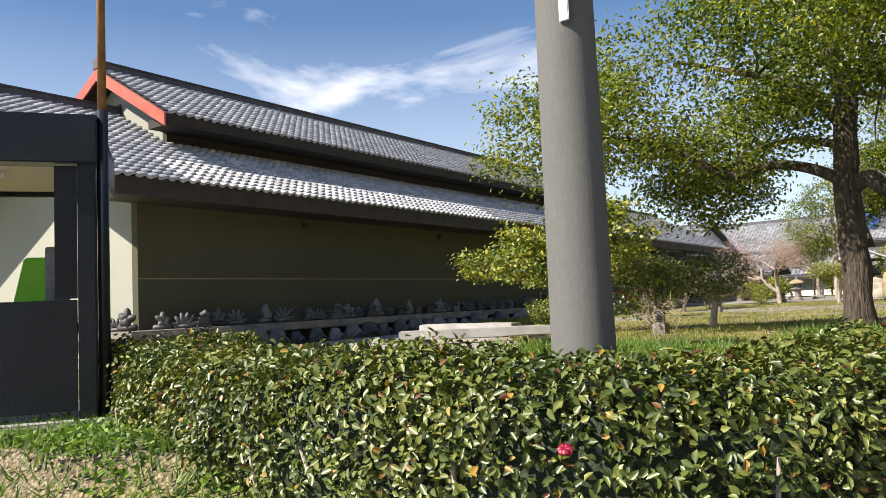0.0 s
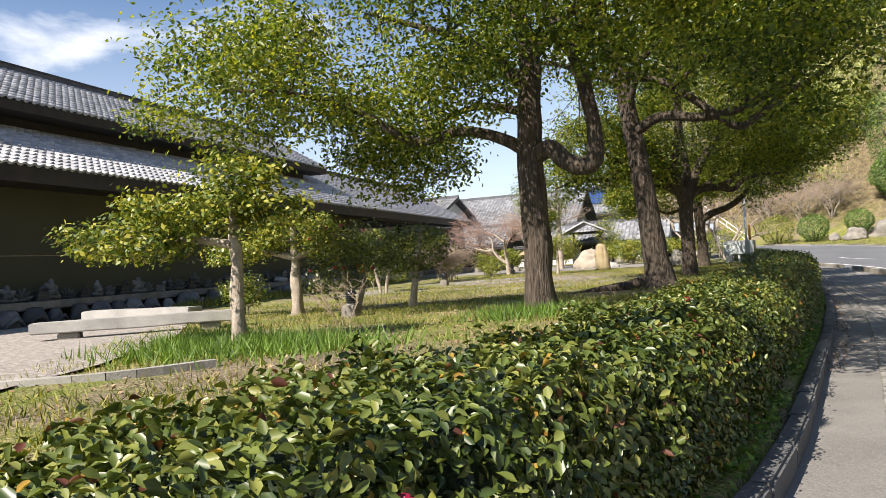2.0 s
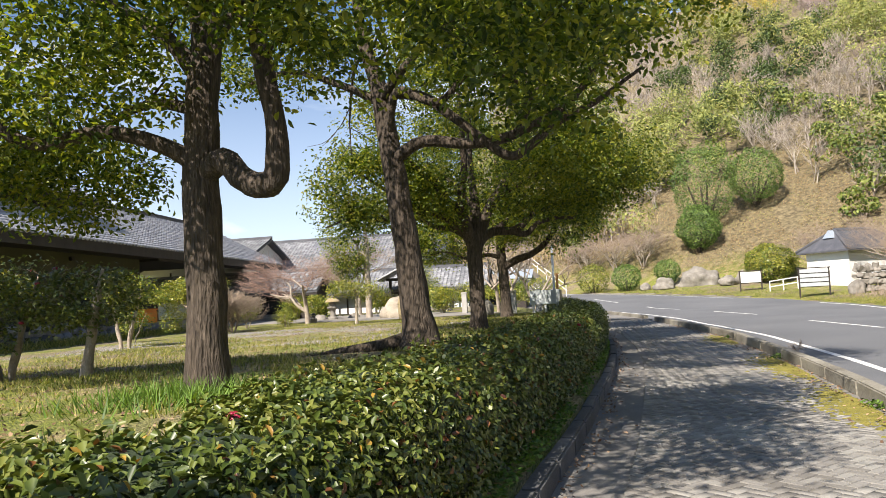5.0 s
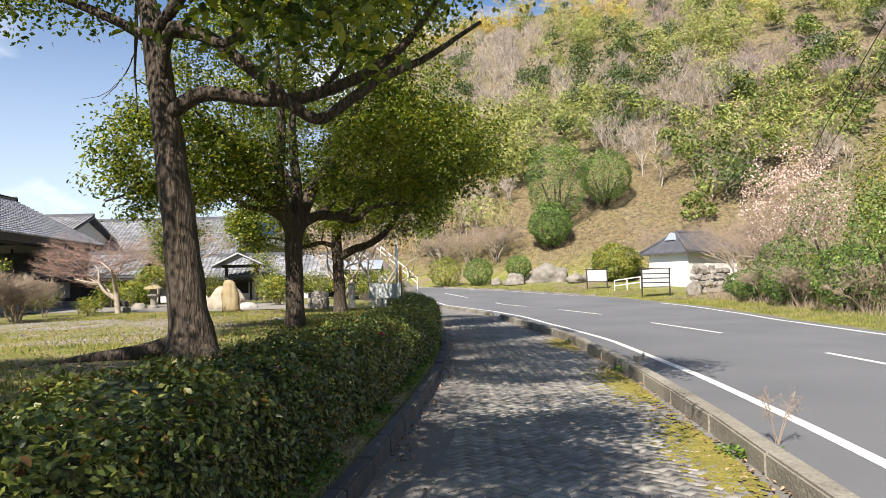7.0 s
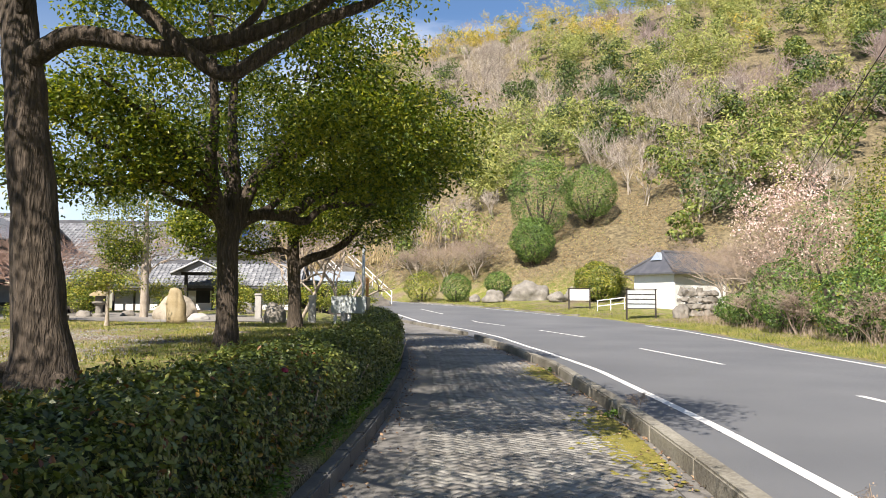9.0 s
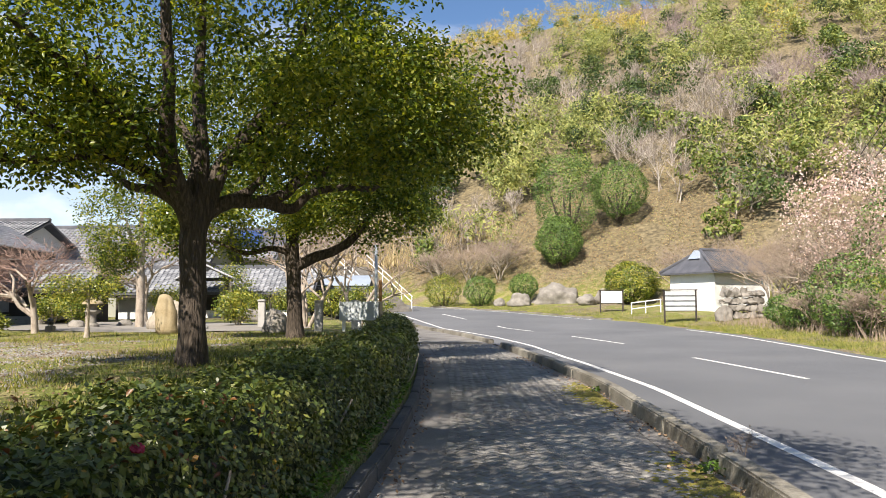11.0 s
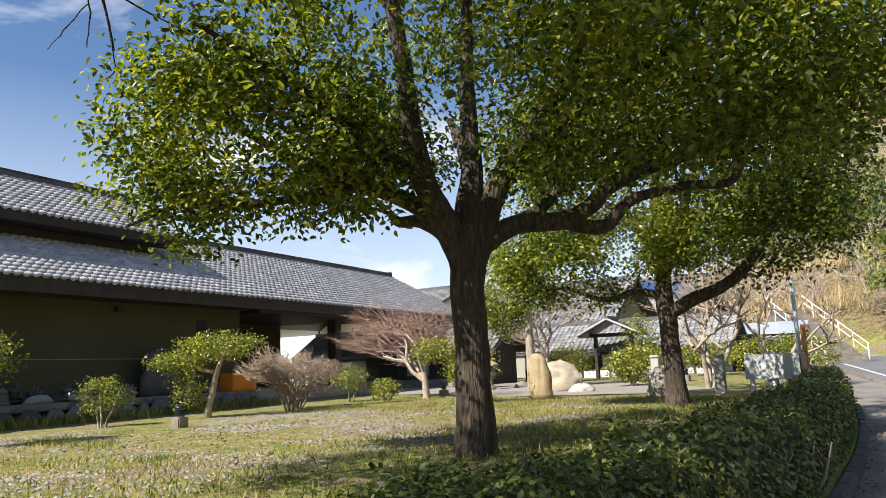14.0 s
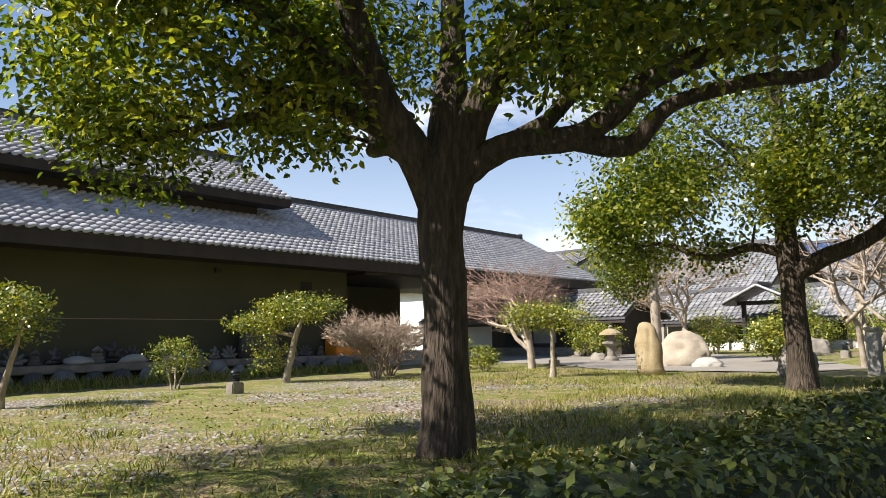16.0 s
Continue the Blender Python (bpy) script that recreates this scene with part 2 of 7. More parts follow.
# ---- helpers for meshes ----
def thing(name, at, label, category, group="", kind="", turn=0.0):
    """An Empty at the thing's base, which carries its tags."""
    ob = new(name)
    ob.empty_display_size = 0.2
    ob.matrix_basis = pose(*at, 0, 0, turn)
    return tagged(ob, label, category, group, kind)


def part(name, bm, mat, parent=None, label="", smooth=False, kind=""):
    """Links a bmesh as one mesh object under a thing or part."""
    me = bpy.data.meshes.new(name)
    bm.to_mesh(me)
    bm.free()
    me.materials.append(mat)
    if smooth:
        me.polygons.foreach_set("use_smooth", [True] * len(me.polygons))
    ob = new(name, me)
    ob.parent = parent
    return tagged(ob, label, "", "", kind)


def raw(name, verts, faces, mat, parent=None, label="", smooth=False, kind=""):
    """One mesh from arrays: verts (n, 3), faces (m, 3 or 4)."""
    verts, faces = np.asarray(verts, dtype=np.float32), np.asarray(faces, dtype=np.int32)
    me = bpy.data.meshes.new(name)
    k = faces.shape[1]
    me.vertices.add(len(verts)), me.loops.add(faces.size), me.polygons.add(len(faces))
    me.vertices.foreach_set("co", verts.ravel())
    me.loops.foreach_set("vertex_index", faces.ravel())
    me.polygons.foreach_set("loop_start", np.arange(0, faces.size, k, dtype=np.int32))
    if smooth:
        me.polygons.foreach_set("use_smooth", np.ones(len(faces), dtype=bool))
    me.update(calc_edges=True)
    me.validate()
    me.materials.append(mat)
    ob = new(name, me)
    ob.parent = parent
    return tagged(ob, label, "", "", kind)


def box(bm, x0, x1, y0, y1, z0, z1, bevel=0.0):
    m = pose((x0 + x1) / 2, (y0 + y1) / 2, (z0 + z1) / 2) @ Matrix.Diagonal((x1 - x0, y1 - y0, z1 - z0, 1))
    made = bmesh.ops.create_cube(bm, size=1, matrix=m)["verts"]
    if bevel:
        edges = list({e for v in made for e in v.link_edges})
        bmesh.ops.bevel(bm, geom=edges, offset=bevel, segments=2, affect="EDGES")
    return made


def boxed(name, x0, x1, y0, y1, z0, z1, mat, parent=None, bevel=0.01, label="", kind=""):
    bm = bmesh.new()
    box(bm, x0, x1, y0, y1, z0, z1, bevel)
    return part(name, bm, mat, parent, label, kind=kind)


def tube(bm, pts, radii, n=8, cap=True):
    """A tapered round limb along points."""
    pts = [Vector(p) for p in pts]
    rings, side = [], None
    for i, p in enumerate(pts):
        way = (pts[min(i + 1, len(pts) - 1)] - pts[max(i - 1, 0)]).normalized()
        if side is None:
            side = way.orthogonal().normalized()
        side = (side - way * side.dot(way)).normalized()
        up = way.cross(side)
        rings.append([bm.verts.new(p + float(radii[i]) * (math.cos(a) * side + math.sin(a) * up)) for a in (2 * math.pi * k / n for k in range(n))])
    for a, b in zip(rings, rings[1:]):
        for k in range(n):
            bm.faces.new((a[k], a[(k + 1) % n], b[(k + 1) % n], b[k]))
    if cap:
        bm.faces.new(rings[0][::-1]), bm.faces.new(rings[-1])


def lathe(bm, profile, n=20, at=(0, 0, 0)):
    """A turned shape from (radius, height) pairs."""
    rings = [[bm.verts.new((at[0] + r * math.cos(2 * math.pi * k / n), at[1] + r * math.sin(2 * math.pi * k / n), at[2] + z)) for k in range(n)] for r, z in profile]
    for a, b in zip(rings, rings[1:]):
        for k in range(n):
            bm.faces.new((a[k], a[(k + 1) % n], b[(k + 1) % n], b[k]))
    bm.faces.new(rings[0][::-1]), bm.faces.new(rings[-1])


def rock(bm, size, at=(0, 0, 0), seed=0, rough=0.25, detail=3):
    """A weathered stone: a ball pushed in and out by noise, flattened below."""
    made = bmesh.ops.create_icosphere(bm, subdivisions=detail, radius=1)["verts"]
    for v in made:
        p = v.co.copy()
        k = 1 + rough * noise.noise(p * 1.3 + Vector((seed, 0, 0))) + rough * 0.4 * noise.noise(p * 3.7 + Vector((0, seed, 0)))
        c = p * k
        v.co = Vector((at[0] + c.x * size[0], at[1] + c.y * size[1], at[2] + max(-0.3, c.z) * size[2]))


def spline(points, n):
    """A smooth line through points (Catmull-Rom)."""
    p = np.array([points[0], *points, points[-1]], dtype=float)
    out = []
    for i in range(1, len(p) - 2):
        for t in np.linspace(0, 1, n, endpoint=False):
            a, b, c, d = p[i - 1], p[i], p[i + 1], p[i + 2]
            out.append(0.5 * (2 * b + (c - a) * t + (2 * a - 5 * b + 4 * c - d) * t * t + (3 * b - a - 3 * c + d) * t ** 3))
    out.append(p[-2])
    return np.array(out)


def leaves(rng, centres, normals, length, width, droop=0.35):
    """Folded leaf blades, two quads each, at centres, facing normals."""
    n = len(centres)
    nor = normals + rng.normal(0, droop, (n, 3))
    nor /= np.linalg.norm(nor, axis=1)[:, None] + 1e-9
    way = rng.normal(0, 1, (n, 3))
    way[:, 2] -= 0.3
    way -= nor * np.sum(way * nor, axis=1)[:, None]
    way /= np.linalg.norm(way, axis=1)[:, None] + 1e-9
    side = np.cross(nor, way)
    ln = (length * rng.uniform(0.65, 1.2, n))[:, None]
    wd = (width * rng.uniform(0.75, 1.2, n))[:, None]
    fold = nor * wd * 0.22
    base, tip = centres - way * ln * 0.5, centres + way * ln * 0.5 - nor * ln * 0.12
    l1, l2 = base + way * ln * 0.33 - side * wd * 0.5 + fold, base + way * ln * 0.68 - side * wd * 0.4 + fold
    r1, r2 = base + way * ln * 0.33 + side * wd * 0.5 + fold, base + way * ln * 0.68 + side * wd * 0.4 + fold
    verts = np.stack([base, r1, r2, tip, l2, l1], axis=1).reshape(-1, 3)
    i = np.arange(n)[:, None] * 6
    faces = np.concatenate([i + np.array([[0, 1, 2, 3]]), i + np.array([[0, 3, 4, 5]])])
    return verts, faces


def far_leaves(rng, centres, normals, length, width, droop=0.6):
    """Plain pointed blades, one quad each, for growth far off."""
    n = len(centres)
    nor = normals + rng.normal(0, droop, (n, 3))
    nor /= np.linalg.norm(nor, axis=1)[:, None] + 1e-9
    way = rng.normal(0, 1, (n, 3))
    way -= nor * np.sum(way * nor, axis=1)[:, None]
    way /= np.linalg.norm(way, axis=1)[:, None] + 1e-9
    side = np.cross(nor, way)
    ln, wd = (length * rng.uniform(0.6, 1.2, n))[:, None], (width * rng.uniform(0.7, 1.2, n))[:, None]
    v = np.stack([centres - way * ln * 0.5, centres + side * wd * 0.5, centres + way * ln * 0.5 - nor * ln * 0.1, centres - side * wd * 0.5], axis=1).reshape(-1, 3)
    return v, np.arange(n * 4).reshape(-1, 4)


# ---- plan: kerbs, road, levels ----
KY = [-60, 0.4, 1.0, 1.7, 2.5, 3.5, 4.5, 5.9, 7.8, 11.3, 14.3, 17.3, 20, 23.5, 27.5, 33, 38, 44, 49.3, 53.8, 59.5, 72, 100, 260]
KX = [-14, -12, -6.5, -2.8, -1.4, -0.6, -0.1, 0.28, 0.65, 1.02, 1.36, 1.62, 1.83, 2.03, 2.1, 2.0, 1.7, 1.15, 0.05, -1.15, -2.7, -6, -16, -60]
RY = [-60, 0, 6, 11.3, 17.4, 21.6, 29.6, 36, 43.4, 49.3, 53.8, 59.5, 72, 100, 260]
RX = [-3, 3.0, 3.65, 4.25, 4.83, 5.12, 5.35, 5.0, 4.3, 3.25, 2.05, 0.5, -2.8, -13, -60]
FY = [-60, 20, 29.6, 41.6, 50, 57, 61, 64, 72, 80, 100, 260]
FX = [13.4, 13.6, 14.3, 15.4, 15.8, 15.4, 14.6, 12.4, 7.6, 0.3, -10, -50]


def smooth_line(ys, xs):
    yy = np.arange(-60, 260.1, 0.5)
    xx = np.interp(yy, ys, xs)
    for _ in range(3):
        xx[1:-1] = (xx[:-2] + 2 * xx[1:-1] + xx[2:]) / 4
    return lambda y: np.interp(y, yy, xx)


hedge_kerb_x, road_kerb_x, far_edge_x = smooth_line(KY, KX), smooth_line(RY, RX), smooth_line(FY, FX)


def road_z(y):
    return 0.012 * np.clip(np.asarray(y, dtype=float) - 38, 0, None) + 0.04 * np.clip(np.asarray(y, dtype=float) - 58, 0, 60)


def garden_z(x, y):
    """The garden's level: a bank up behind the hedge, falling slightly to the building."""
    s = hedge_kerb_x(y) - x
    z = 0.16 + 0.42 * np.clip((s - 0.3) / 1.6, 0, 1) - 0.012 * np.clip(s - 5, 0, 12) + 0.004 * np.clip(y - 14, 0, 40)
    return z + road_z(y) * 0.4


def hill_z(x, y):
    d = np.maximum(0.5 * (x - 11) + 0.866 * (y - 78), (x - 25) * 0.8)
    d = np.clip(d, 0, 115)
    a = np.clip((x / np.maximum(y, 30) + 0.24) / 0.2, 0, 1)
    a = a * a * (3 - 2 * a)
    return d * 0.58 * a


def level(x, y):
    """Ground level anywhere outside the road and the pavement."""
    x, y = np.asarray(x, dtype=float), np.asarray(y, dtype=float)
    far = road_z(y) + 0.03 + 0.05 * np.clip(x - far_edge_x(y), 0, 8) + hill_z(x, y)
    return np.where(x < hedge_kerb_x(y), garden_z(x, y), far)


def build_ground():
    ys = np.concatenate([np.arange(-60, -4, 4), np.arange(-4, 60, 0.5), np.arange(60, 120, 2), np.arange(120, 261, 7)])
    rows = []
    left = np.concatenate([-np.geomspace(300, 30, 12), -np.geomspace(26, 1.0, 36), [-0.7, -0.45, -0.25]])
    right = np.concatenate([np.arange(0, 10, 1.0), np.geomspace(10, 300, 34)])
    for y in ys:
        k, r, f = hedge_kerb_x(y), road_kerb_x(y), far_edge_x(y)
        xl = k + left
        row = [(x, y, float(garden_z(x, y))) for x in xl] + [(k - 0.2, y, float(garden_z(k - 0.2, y)))]
        z = float(road_z(y)) - 0.2
        row += [(k - 0.14, y, z), (r, y, z), (f - 0.2, y, z)]
        row += [(f + x, y, float(level(f + x, y))) for x in right]
        rows.append(row)
    v = np.array(rows)
    nr, nc = v.shape[:2]
    rng = np.random.default_rng(4)
    idx = np.arange(nr * nc).reshape(nr, nc)
    v[:, :len(left), 2] += rng.normal(0, 0.012, (nr, len(left)))
    f = np.stack([idx[:-1, :-1], idx[:-1, 1:], idx[1:, 1:], idx[1:, :-1]], axis=-1).reshape(-1, 4)
    tagged(raw("ground", v.reshape(-1, 3), f, GROUND, smooth=True), "patchy lawn, dry grass and soil rising to a hill", "ground", kind="structure")


def ribbon(name, ys, left, right, z, mat, label, category, thick=0.0, parent=None):
    """A strip of the road surface between two lines across the walk's direction."""
    v = [[(left(y), y, z(y)), (right(y), y, z(y))] for y in ys]
    v = np.array(v, dtype=float).reshape(-1, 3)
    i = np.arange(len(ys) - 1)[:, None] * 2
    ob = raw(name, v, i + np.array([[0, 1, 3, 2]]), mat, parent)
    return tagged(ob, label, category, kind="structure")


build_ground()
ROAD_YS = np.arange(-60, 110, 1.0)
ribbon("road", ROAD_YS, lambda y: road_kerb_x(y) + 0.1, lambda y: far_edge_x(y), lambda y: float(road_z(y)), ASPHALT, "grey asphalt two-lane road curving past the hill", "road")
ribbon("paving_bed", np.arange(2, 46, 0.5), lambda y: hedge_kerb_x(y) + 0.53, lambda y: road_kerb_x(y) - 0.25, lambda y: float(road_z(y)) - 0.006, material("joint_sand", [(0.07, 0.063, 0.05), (0.12, 0.11, 0.09)], 2, 60, 0.95, 0.4),
       "dark sandy bed between the pavers", "pavement")
ribbon("pavement", np.arange(-60, 76, 0.5), lambda y: hedge_kerb_x(y) - 0.02, lambda y: road_kerb_x(y) + 0.05, lambda y: float(road_z(y)) - 0.012, STRIP,
       "worn concrete pavement bed beside the hedge", "pavement")


def line_strip(name, pts, width, mat, label):
    """A painted line along (x, y) points, 4 mm above the asphalt."""
    pts = np.array(pts, dtype=float)
    d = np.gradient(pts, axis=0)
    d /= np.linalg.norm(d, axis=1)[:, None]
    nrm = np.stack([d[:, 1], -d[:, 0]], axis=1) * width / 2
    v = []
    for p, q in zip(pts, nrm):
        z = float(road_z(p[1])) + 0.004
        v += [(*(p - q), z), (*(p + q), z)]
    i = np.arange(len(pts) - 1)[:, None] * 2
    return tagged(raw(name, v, i + np.array([[0, 1, 3, 2]]), mat), label, "road line", "white road lines", "structure")


edge_ys = np.arange(-30, 74, 1.0)
line_strip("road_line", [(road_kerb_x(y) + np.interp(y, [0, 30, 42], [1.06, 1.12, 1.25]), y) for y in edge_ys], 0.15, PAINT, "worn white edge line beside the kerb")
line_strip("road_line", [(far_edge_x(y) - 0.55, y) for y in np.arange(-30, 56, 1.0)], 0.15, PAINT, "white edge line on the hill side")
line_strip("road_line", [(far_edge_x(y) - 0.7, y) for y in np.arange(64, 82, 1.0)], 0.15, PAINT, "white edge line on the hill side")
CENTRE = smooth_line([-60, 24.8, 31.2, 37.6, 43.9, 49.3, 53.8, 59.5, 72, 260], [8.6, 9.94, 10.1, 9.72, 9.17, 8.04, 6.86, 5.3, 1.5, -60])
for y0 in (-19.6, -6.8, 6.0, 18.6, 31.2, 43.9, 54.0, 65.0):
    line_strip("road_line", [(CENTRE(y), y) for y in np.linspace(y0, y0 + (6.3 if y0 < 40 else 5.4), 8)], 0.14, PAINT, "short white centre line dash")


def kerb_run(name, line, ys, offset, width, height, below, mat, label, gaps=()):
    """Kerb stones laid end to end along a line, each its own piece."""
    run = thing(name, (0, 0, 0), label, "kerb", kind="structure")
    y, k = ys[0], 0
    rng = random.Random(len(name) + int(ys[0]))
    while y < ys[1]:
        if any(a <= y < b for a, b in gaps):
            y += 0.1
            continue
        ln = 1.8 if width > 0.15 else 0.95
        slope = float(line(y + 0.3) - line(y - 0.3)) / 0.6
        dy = ln / math.hypot(1, slope)
        y2 = y + dy
        x1, x2 = float(line(y)) + offset, float(line(y2)) + offset
        a = math.degrees(math.atan2(-(x2 - x1), dy))
        bm = bmesh.new()
        box(bm, -width / 2, width / 2, 0.003, math.hypot(x2 - x1, dy) - 0.003, -below, height + rng.uniform(-0.006, 0.006), 0.02)
        for v in bm.verts:
            v.co += 0.006 * Vector((noise.noise(v.co * 5 + Vector((k, y, 0))), 0, noise.noise(v.co * 4 + Vector((y, k, 3)))))
        ob = part("kerb_stone", bm, mat, run)
        ob.matrix_basis = pose((x1), y, float(road_z(y)), 0, 0, a + rng.uniform(-0.5, 0.5))
        y, k = y2, k + 1
    return run


kerb_run("road_kerb", road_kerb_x, (-8, 42.3), 0.1, 0.2, 0.19, 0.1, KERB, "stained pale concrete kerb between pavement and road", ((15.75, 16.1), (22.3, 22.65), (28.9, 29.2)))
kerb_run("road_kerb", road_kerb_x, (44.6, 72), 0.1, 0.2, 0.15, 0.1, KERB, "low concrete kerb after the driveway gap")
kerb_run("hedge_kerb", hedge_kerb_x, (1.6, 60), -0.08, 0.145, 0.16, 0.15, KERB_DARK, "dark grey stone kerb holding the hedge bed")
kerb_run("far_kerb", far_edge_x, (63.5, 79), 0.1, 0.2, 0.15, 0.1, KERB, "low concrete kerb on the far side")


# ---- the hedge ----
HEDGE = spline([(-6.2, 3.45), (-4.2, 2.95), (-2.4, 2.8), (-1.3, 3.3), (-0.75, 4.5), (-0.45, 6.3), (-0.1, 9), (0.2, 12), (0.62, 16), (0.92, 20), (1.2, 24), (1.3, 28), (1.2, 33),
                (0.85, 38), (0.4, 42), (-0.4, 46)], 14)


def build_hedge():
    hedge = thing("hedge", (0, 0, 0), "clipped camellia hedge with glossy leaves along the pavement", "hedge")
    rng = np.random.default_rng(7)
    d = np.gradient(HEDGE, axis=0)
    d /= np.linalg.norm(d, axis=1)[:, None]
    nrm = np.stack([d[:, 1], -d[:, 0]], axis=1)
    seg = np.linalg.norm(np.diff(HEDGE, axis=0), axis=1)
    cum = np.concatenate([[0], np.cumsum(seg)])
    total = cum[-1]

    def at(s):
        return (np.stack([np.interp(s, cum, HEDGE[:, i]) for i in (0, 1)], axis=1), np.stack([np.interp(s, cum, nrm[:, i]) for i in (0, 1)], axis=1))

    def half(s):
        return np.interp(s, [0, 8, 14, 24, total], [0.5, 0.55, 0.6, 0.58, 0.55])

    def top(s, p):
        base = np.interp(s, [0, 5, 10, 22, 40, total], [1.15, 1.07, 1.0, 1.04, 1.12, 1.3])
        return base + 0.035 * np.sin(s * 2.1) + 0.03 * np.sin(s * 5.3 + 1)

    # a dark core sheet: the shade among leaves and stems, put into its colour
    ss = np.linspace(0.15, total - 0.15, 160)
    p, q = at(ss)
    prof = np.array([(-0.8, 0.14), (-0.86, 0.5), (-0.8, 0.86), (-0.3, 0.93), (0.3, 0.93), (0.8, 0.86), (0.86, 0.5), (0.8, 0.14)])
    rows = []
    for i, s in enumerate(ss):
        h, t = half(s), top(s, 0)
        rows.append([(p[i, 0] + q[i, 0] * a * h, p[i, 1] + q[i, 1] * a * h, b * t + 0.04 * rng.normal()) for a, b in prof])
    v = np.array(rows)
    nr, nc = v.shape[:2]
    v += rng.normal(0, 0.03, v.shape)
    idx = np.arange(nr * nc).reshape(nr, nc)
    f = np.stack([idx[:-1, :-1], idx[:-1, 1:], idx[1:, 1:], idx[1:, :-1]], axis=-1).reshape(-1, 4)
    raw("inner_shade_sheet", v.reshape(-1, 3), f, CORE, hedge, "inner leaf sheet with shade put into its colour")
    # stems
    bm = bmesh.new()
    for s in np.arange(0.3, 34, 0.55):
        c, nq = at(np.array([s + rng.uniform(-0.1, 0.1)]))
        c, nq = c[0], nq[0]
        for _ in range(2):
            off = rng.uniform(-0.2, 0.45)
            b = Vector((c[0] + nq[0] * off, c[1] + nq[1] * off, 0.05))
            e = b + Vector((rng.normal(0, 0.12) + nq[0] * 0.12, rng.normal(0, 0.12) + nq[1] * 0.12, 0.7))
            tube(bm, [b, (b + e) / 2 + Vector((rng.normal(0, 0.03), rng.normal(0, 0.03), 0)), e], [0.022, 0.017, 0.008], 6)
    part("stem_growth", bm, BARK_PALE, hedge, smooth=True, kind="stuff")

    def scatter(n, s0, s1, size, mat, name, deep=0.1, blade=leaves):
        s = rng.uniform(s0, s1, n)
        c, nq = at(s)
        h, t = half(s), top(s, 0)
        u = rng.uniform(0, 1, n)
        # around the section: outer face, top, inner face
        per = np.stack([t * 0.82, 2 * h, t * 0.6], axis=1)
        per = per / per.sum(axis=1)[:, None]
        a, b = per[:, 0], per[:, 0] + per[:, 1]
        off, z, nx, nz = np.zeros(n), np.zeros(n), np.zeros(n), np.zeros(n)
        o, m, i = u < a, (u >= a) & (u < b), u >= b
        k = u[o] / a[o]
        off[o], z[o], nx[o], nz[o] = h[o] * (0.9 + 0.12 * np.sin(k * 3)), t[o] * (0.17 + 0.83 * k), 1, 0.45
        k = (u[m] - a[m]) / (b[m] - a[m])
        off[m], z[m], nz[m] = h[m] * (1 - 2 * k), t[m], 1
        nx[m] = 0.35 * (1 - 2 * k)
        k = (u[i] - b[i]) / (1 - b[i])
        off[i], z[i], nx[i], nz[i] = -h[i], t[i] * (1 - 0.65 * k), -1, 0.45
        # rounded shoulders and an uneven surface
        edge = np.clip((np.abs(off) / h - 0.75) / 0.25, 0, 1) * np.clip((z / t - 0.85) / 0.15, 0, 1)
        lump = 0.05 * np.sin(s * 3.1 + z * 4) * np.sin(s * 7.7 + off * 6) + rng.normal(0, 0.035, n) - deep * rng.random(n) ** 2
        off = off - np.sign(off) * 0.08 * edge + nx * lump
        z = z - 0.08 * edge + nz * lump
        cen = np.stack([c[:, 0] + nq[:, 0] * off, c[:, 1] + nq[:, 1] * off, z], axis=1)
        cen[:, :2] += rng.normal(0, 0.02, (n, 2))
        nor = np.stack([nq[:, 0] * nx, nq[:, 1] * nx, nz + 0.25], axis=1)
        nor /= np.linalg.norm(nor, axis=1)[:, None]
        v, f = blade(rng, cen, nor, size, size * 0.54, 0.55)
        raw(name, v, f, mat, hedge, kind="stuff")

    scatter(80000, 0.0, 13, 0.053, LEAF_HEDGE, "foliage")
    scatter(66000, 13, 27, 0.056, LEAF_HEDGE, "foliage", blade=far_leaves)
    scatter(28000, 27, total, 0.074, LEAF_HEDGE, "foliage", blade=far_leaves)
    scatter(3600, 0.0, 22, 0.05, LEAF_OLD, "old_leaves", 0.0)
    # a few red camellia flowers
    for s, u, z in ((4.6, 0.55, 0.8), (6.2, 0.52, 0.9), (8.6, 0.3, 1.01), (8.9, 0.25, 1.02), (9.6, 0.35, 1.01), (11.6, -0.1, 1.01), (16, 0.5, 0.93), (20.4, 0.5, 1.0)):
        c, nq = at(np.array([s]))
        bm = bmesh.new()
        for k in range(7):
            a = k * 0.9
            made = bmesh.ops.create_icosphere(bm, subdivisions=1, radius=0.014)["verts"]
            for vv in made:
                vv.co = Vector((vv.co.x * 1.3 + 0.016 * math.cos(a), vv.co.y * 1.3 + 0.016 * math.sin(a), vv.co.z * 0.8 + 0.002 * k))
        fl = part("flower", bm, PETAL, hedge, "small red camellia flower")
        fl.matrix_basis = pose(c[0, 0] + nq[0, 0] * u, c[0, 1] + nq[0, 1] * u, z, 35, 20, 0)


# near-black green paints the shade inside the hedge onto its core
CORE = material("inner_leaf_shade", [(0.008, 0.016, 0.006), (0.02, 0.035, 0.012), (0.04, 0.06, 0.02)], 8, 40, 0.8, 0.8)
build_hedge()


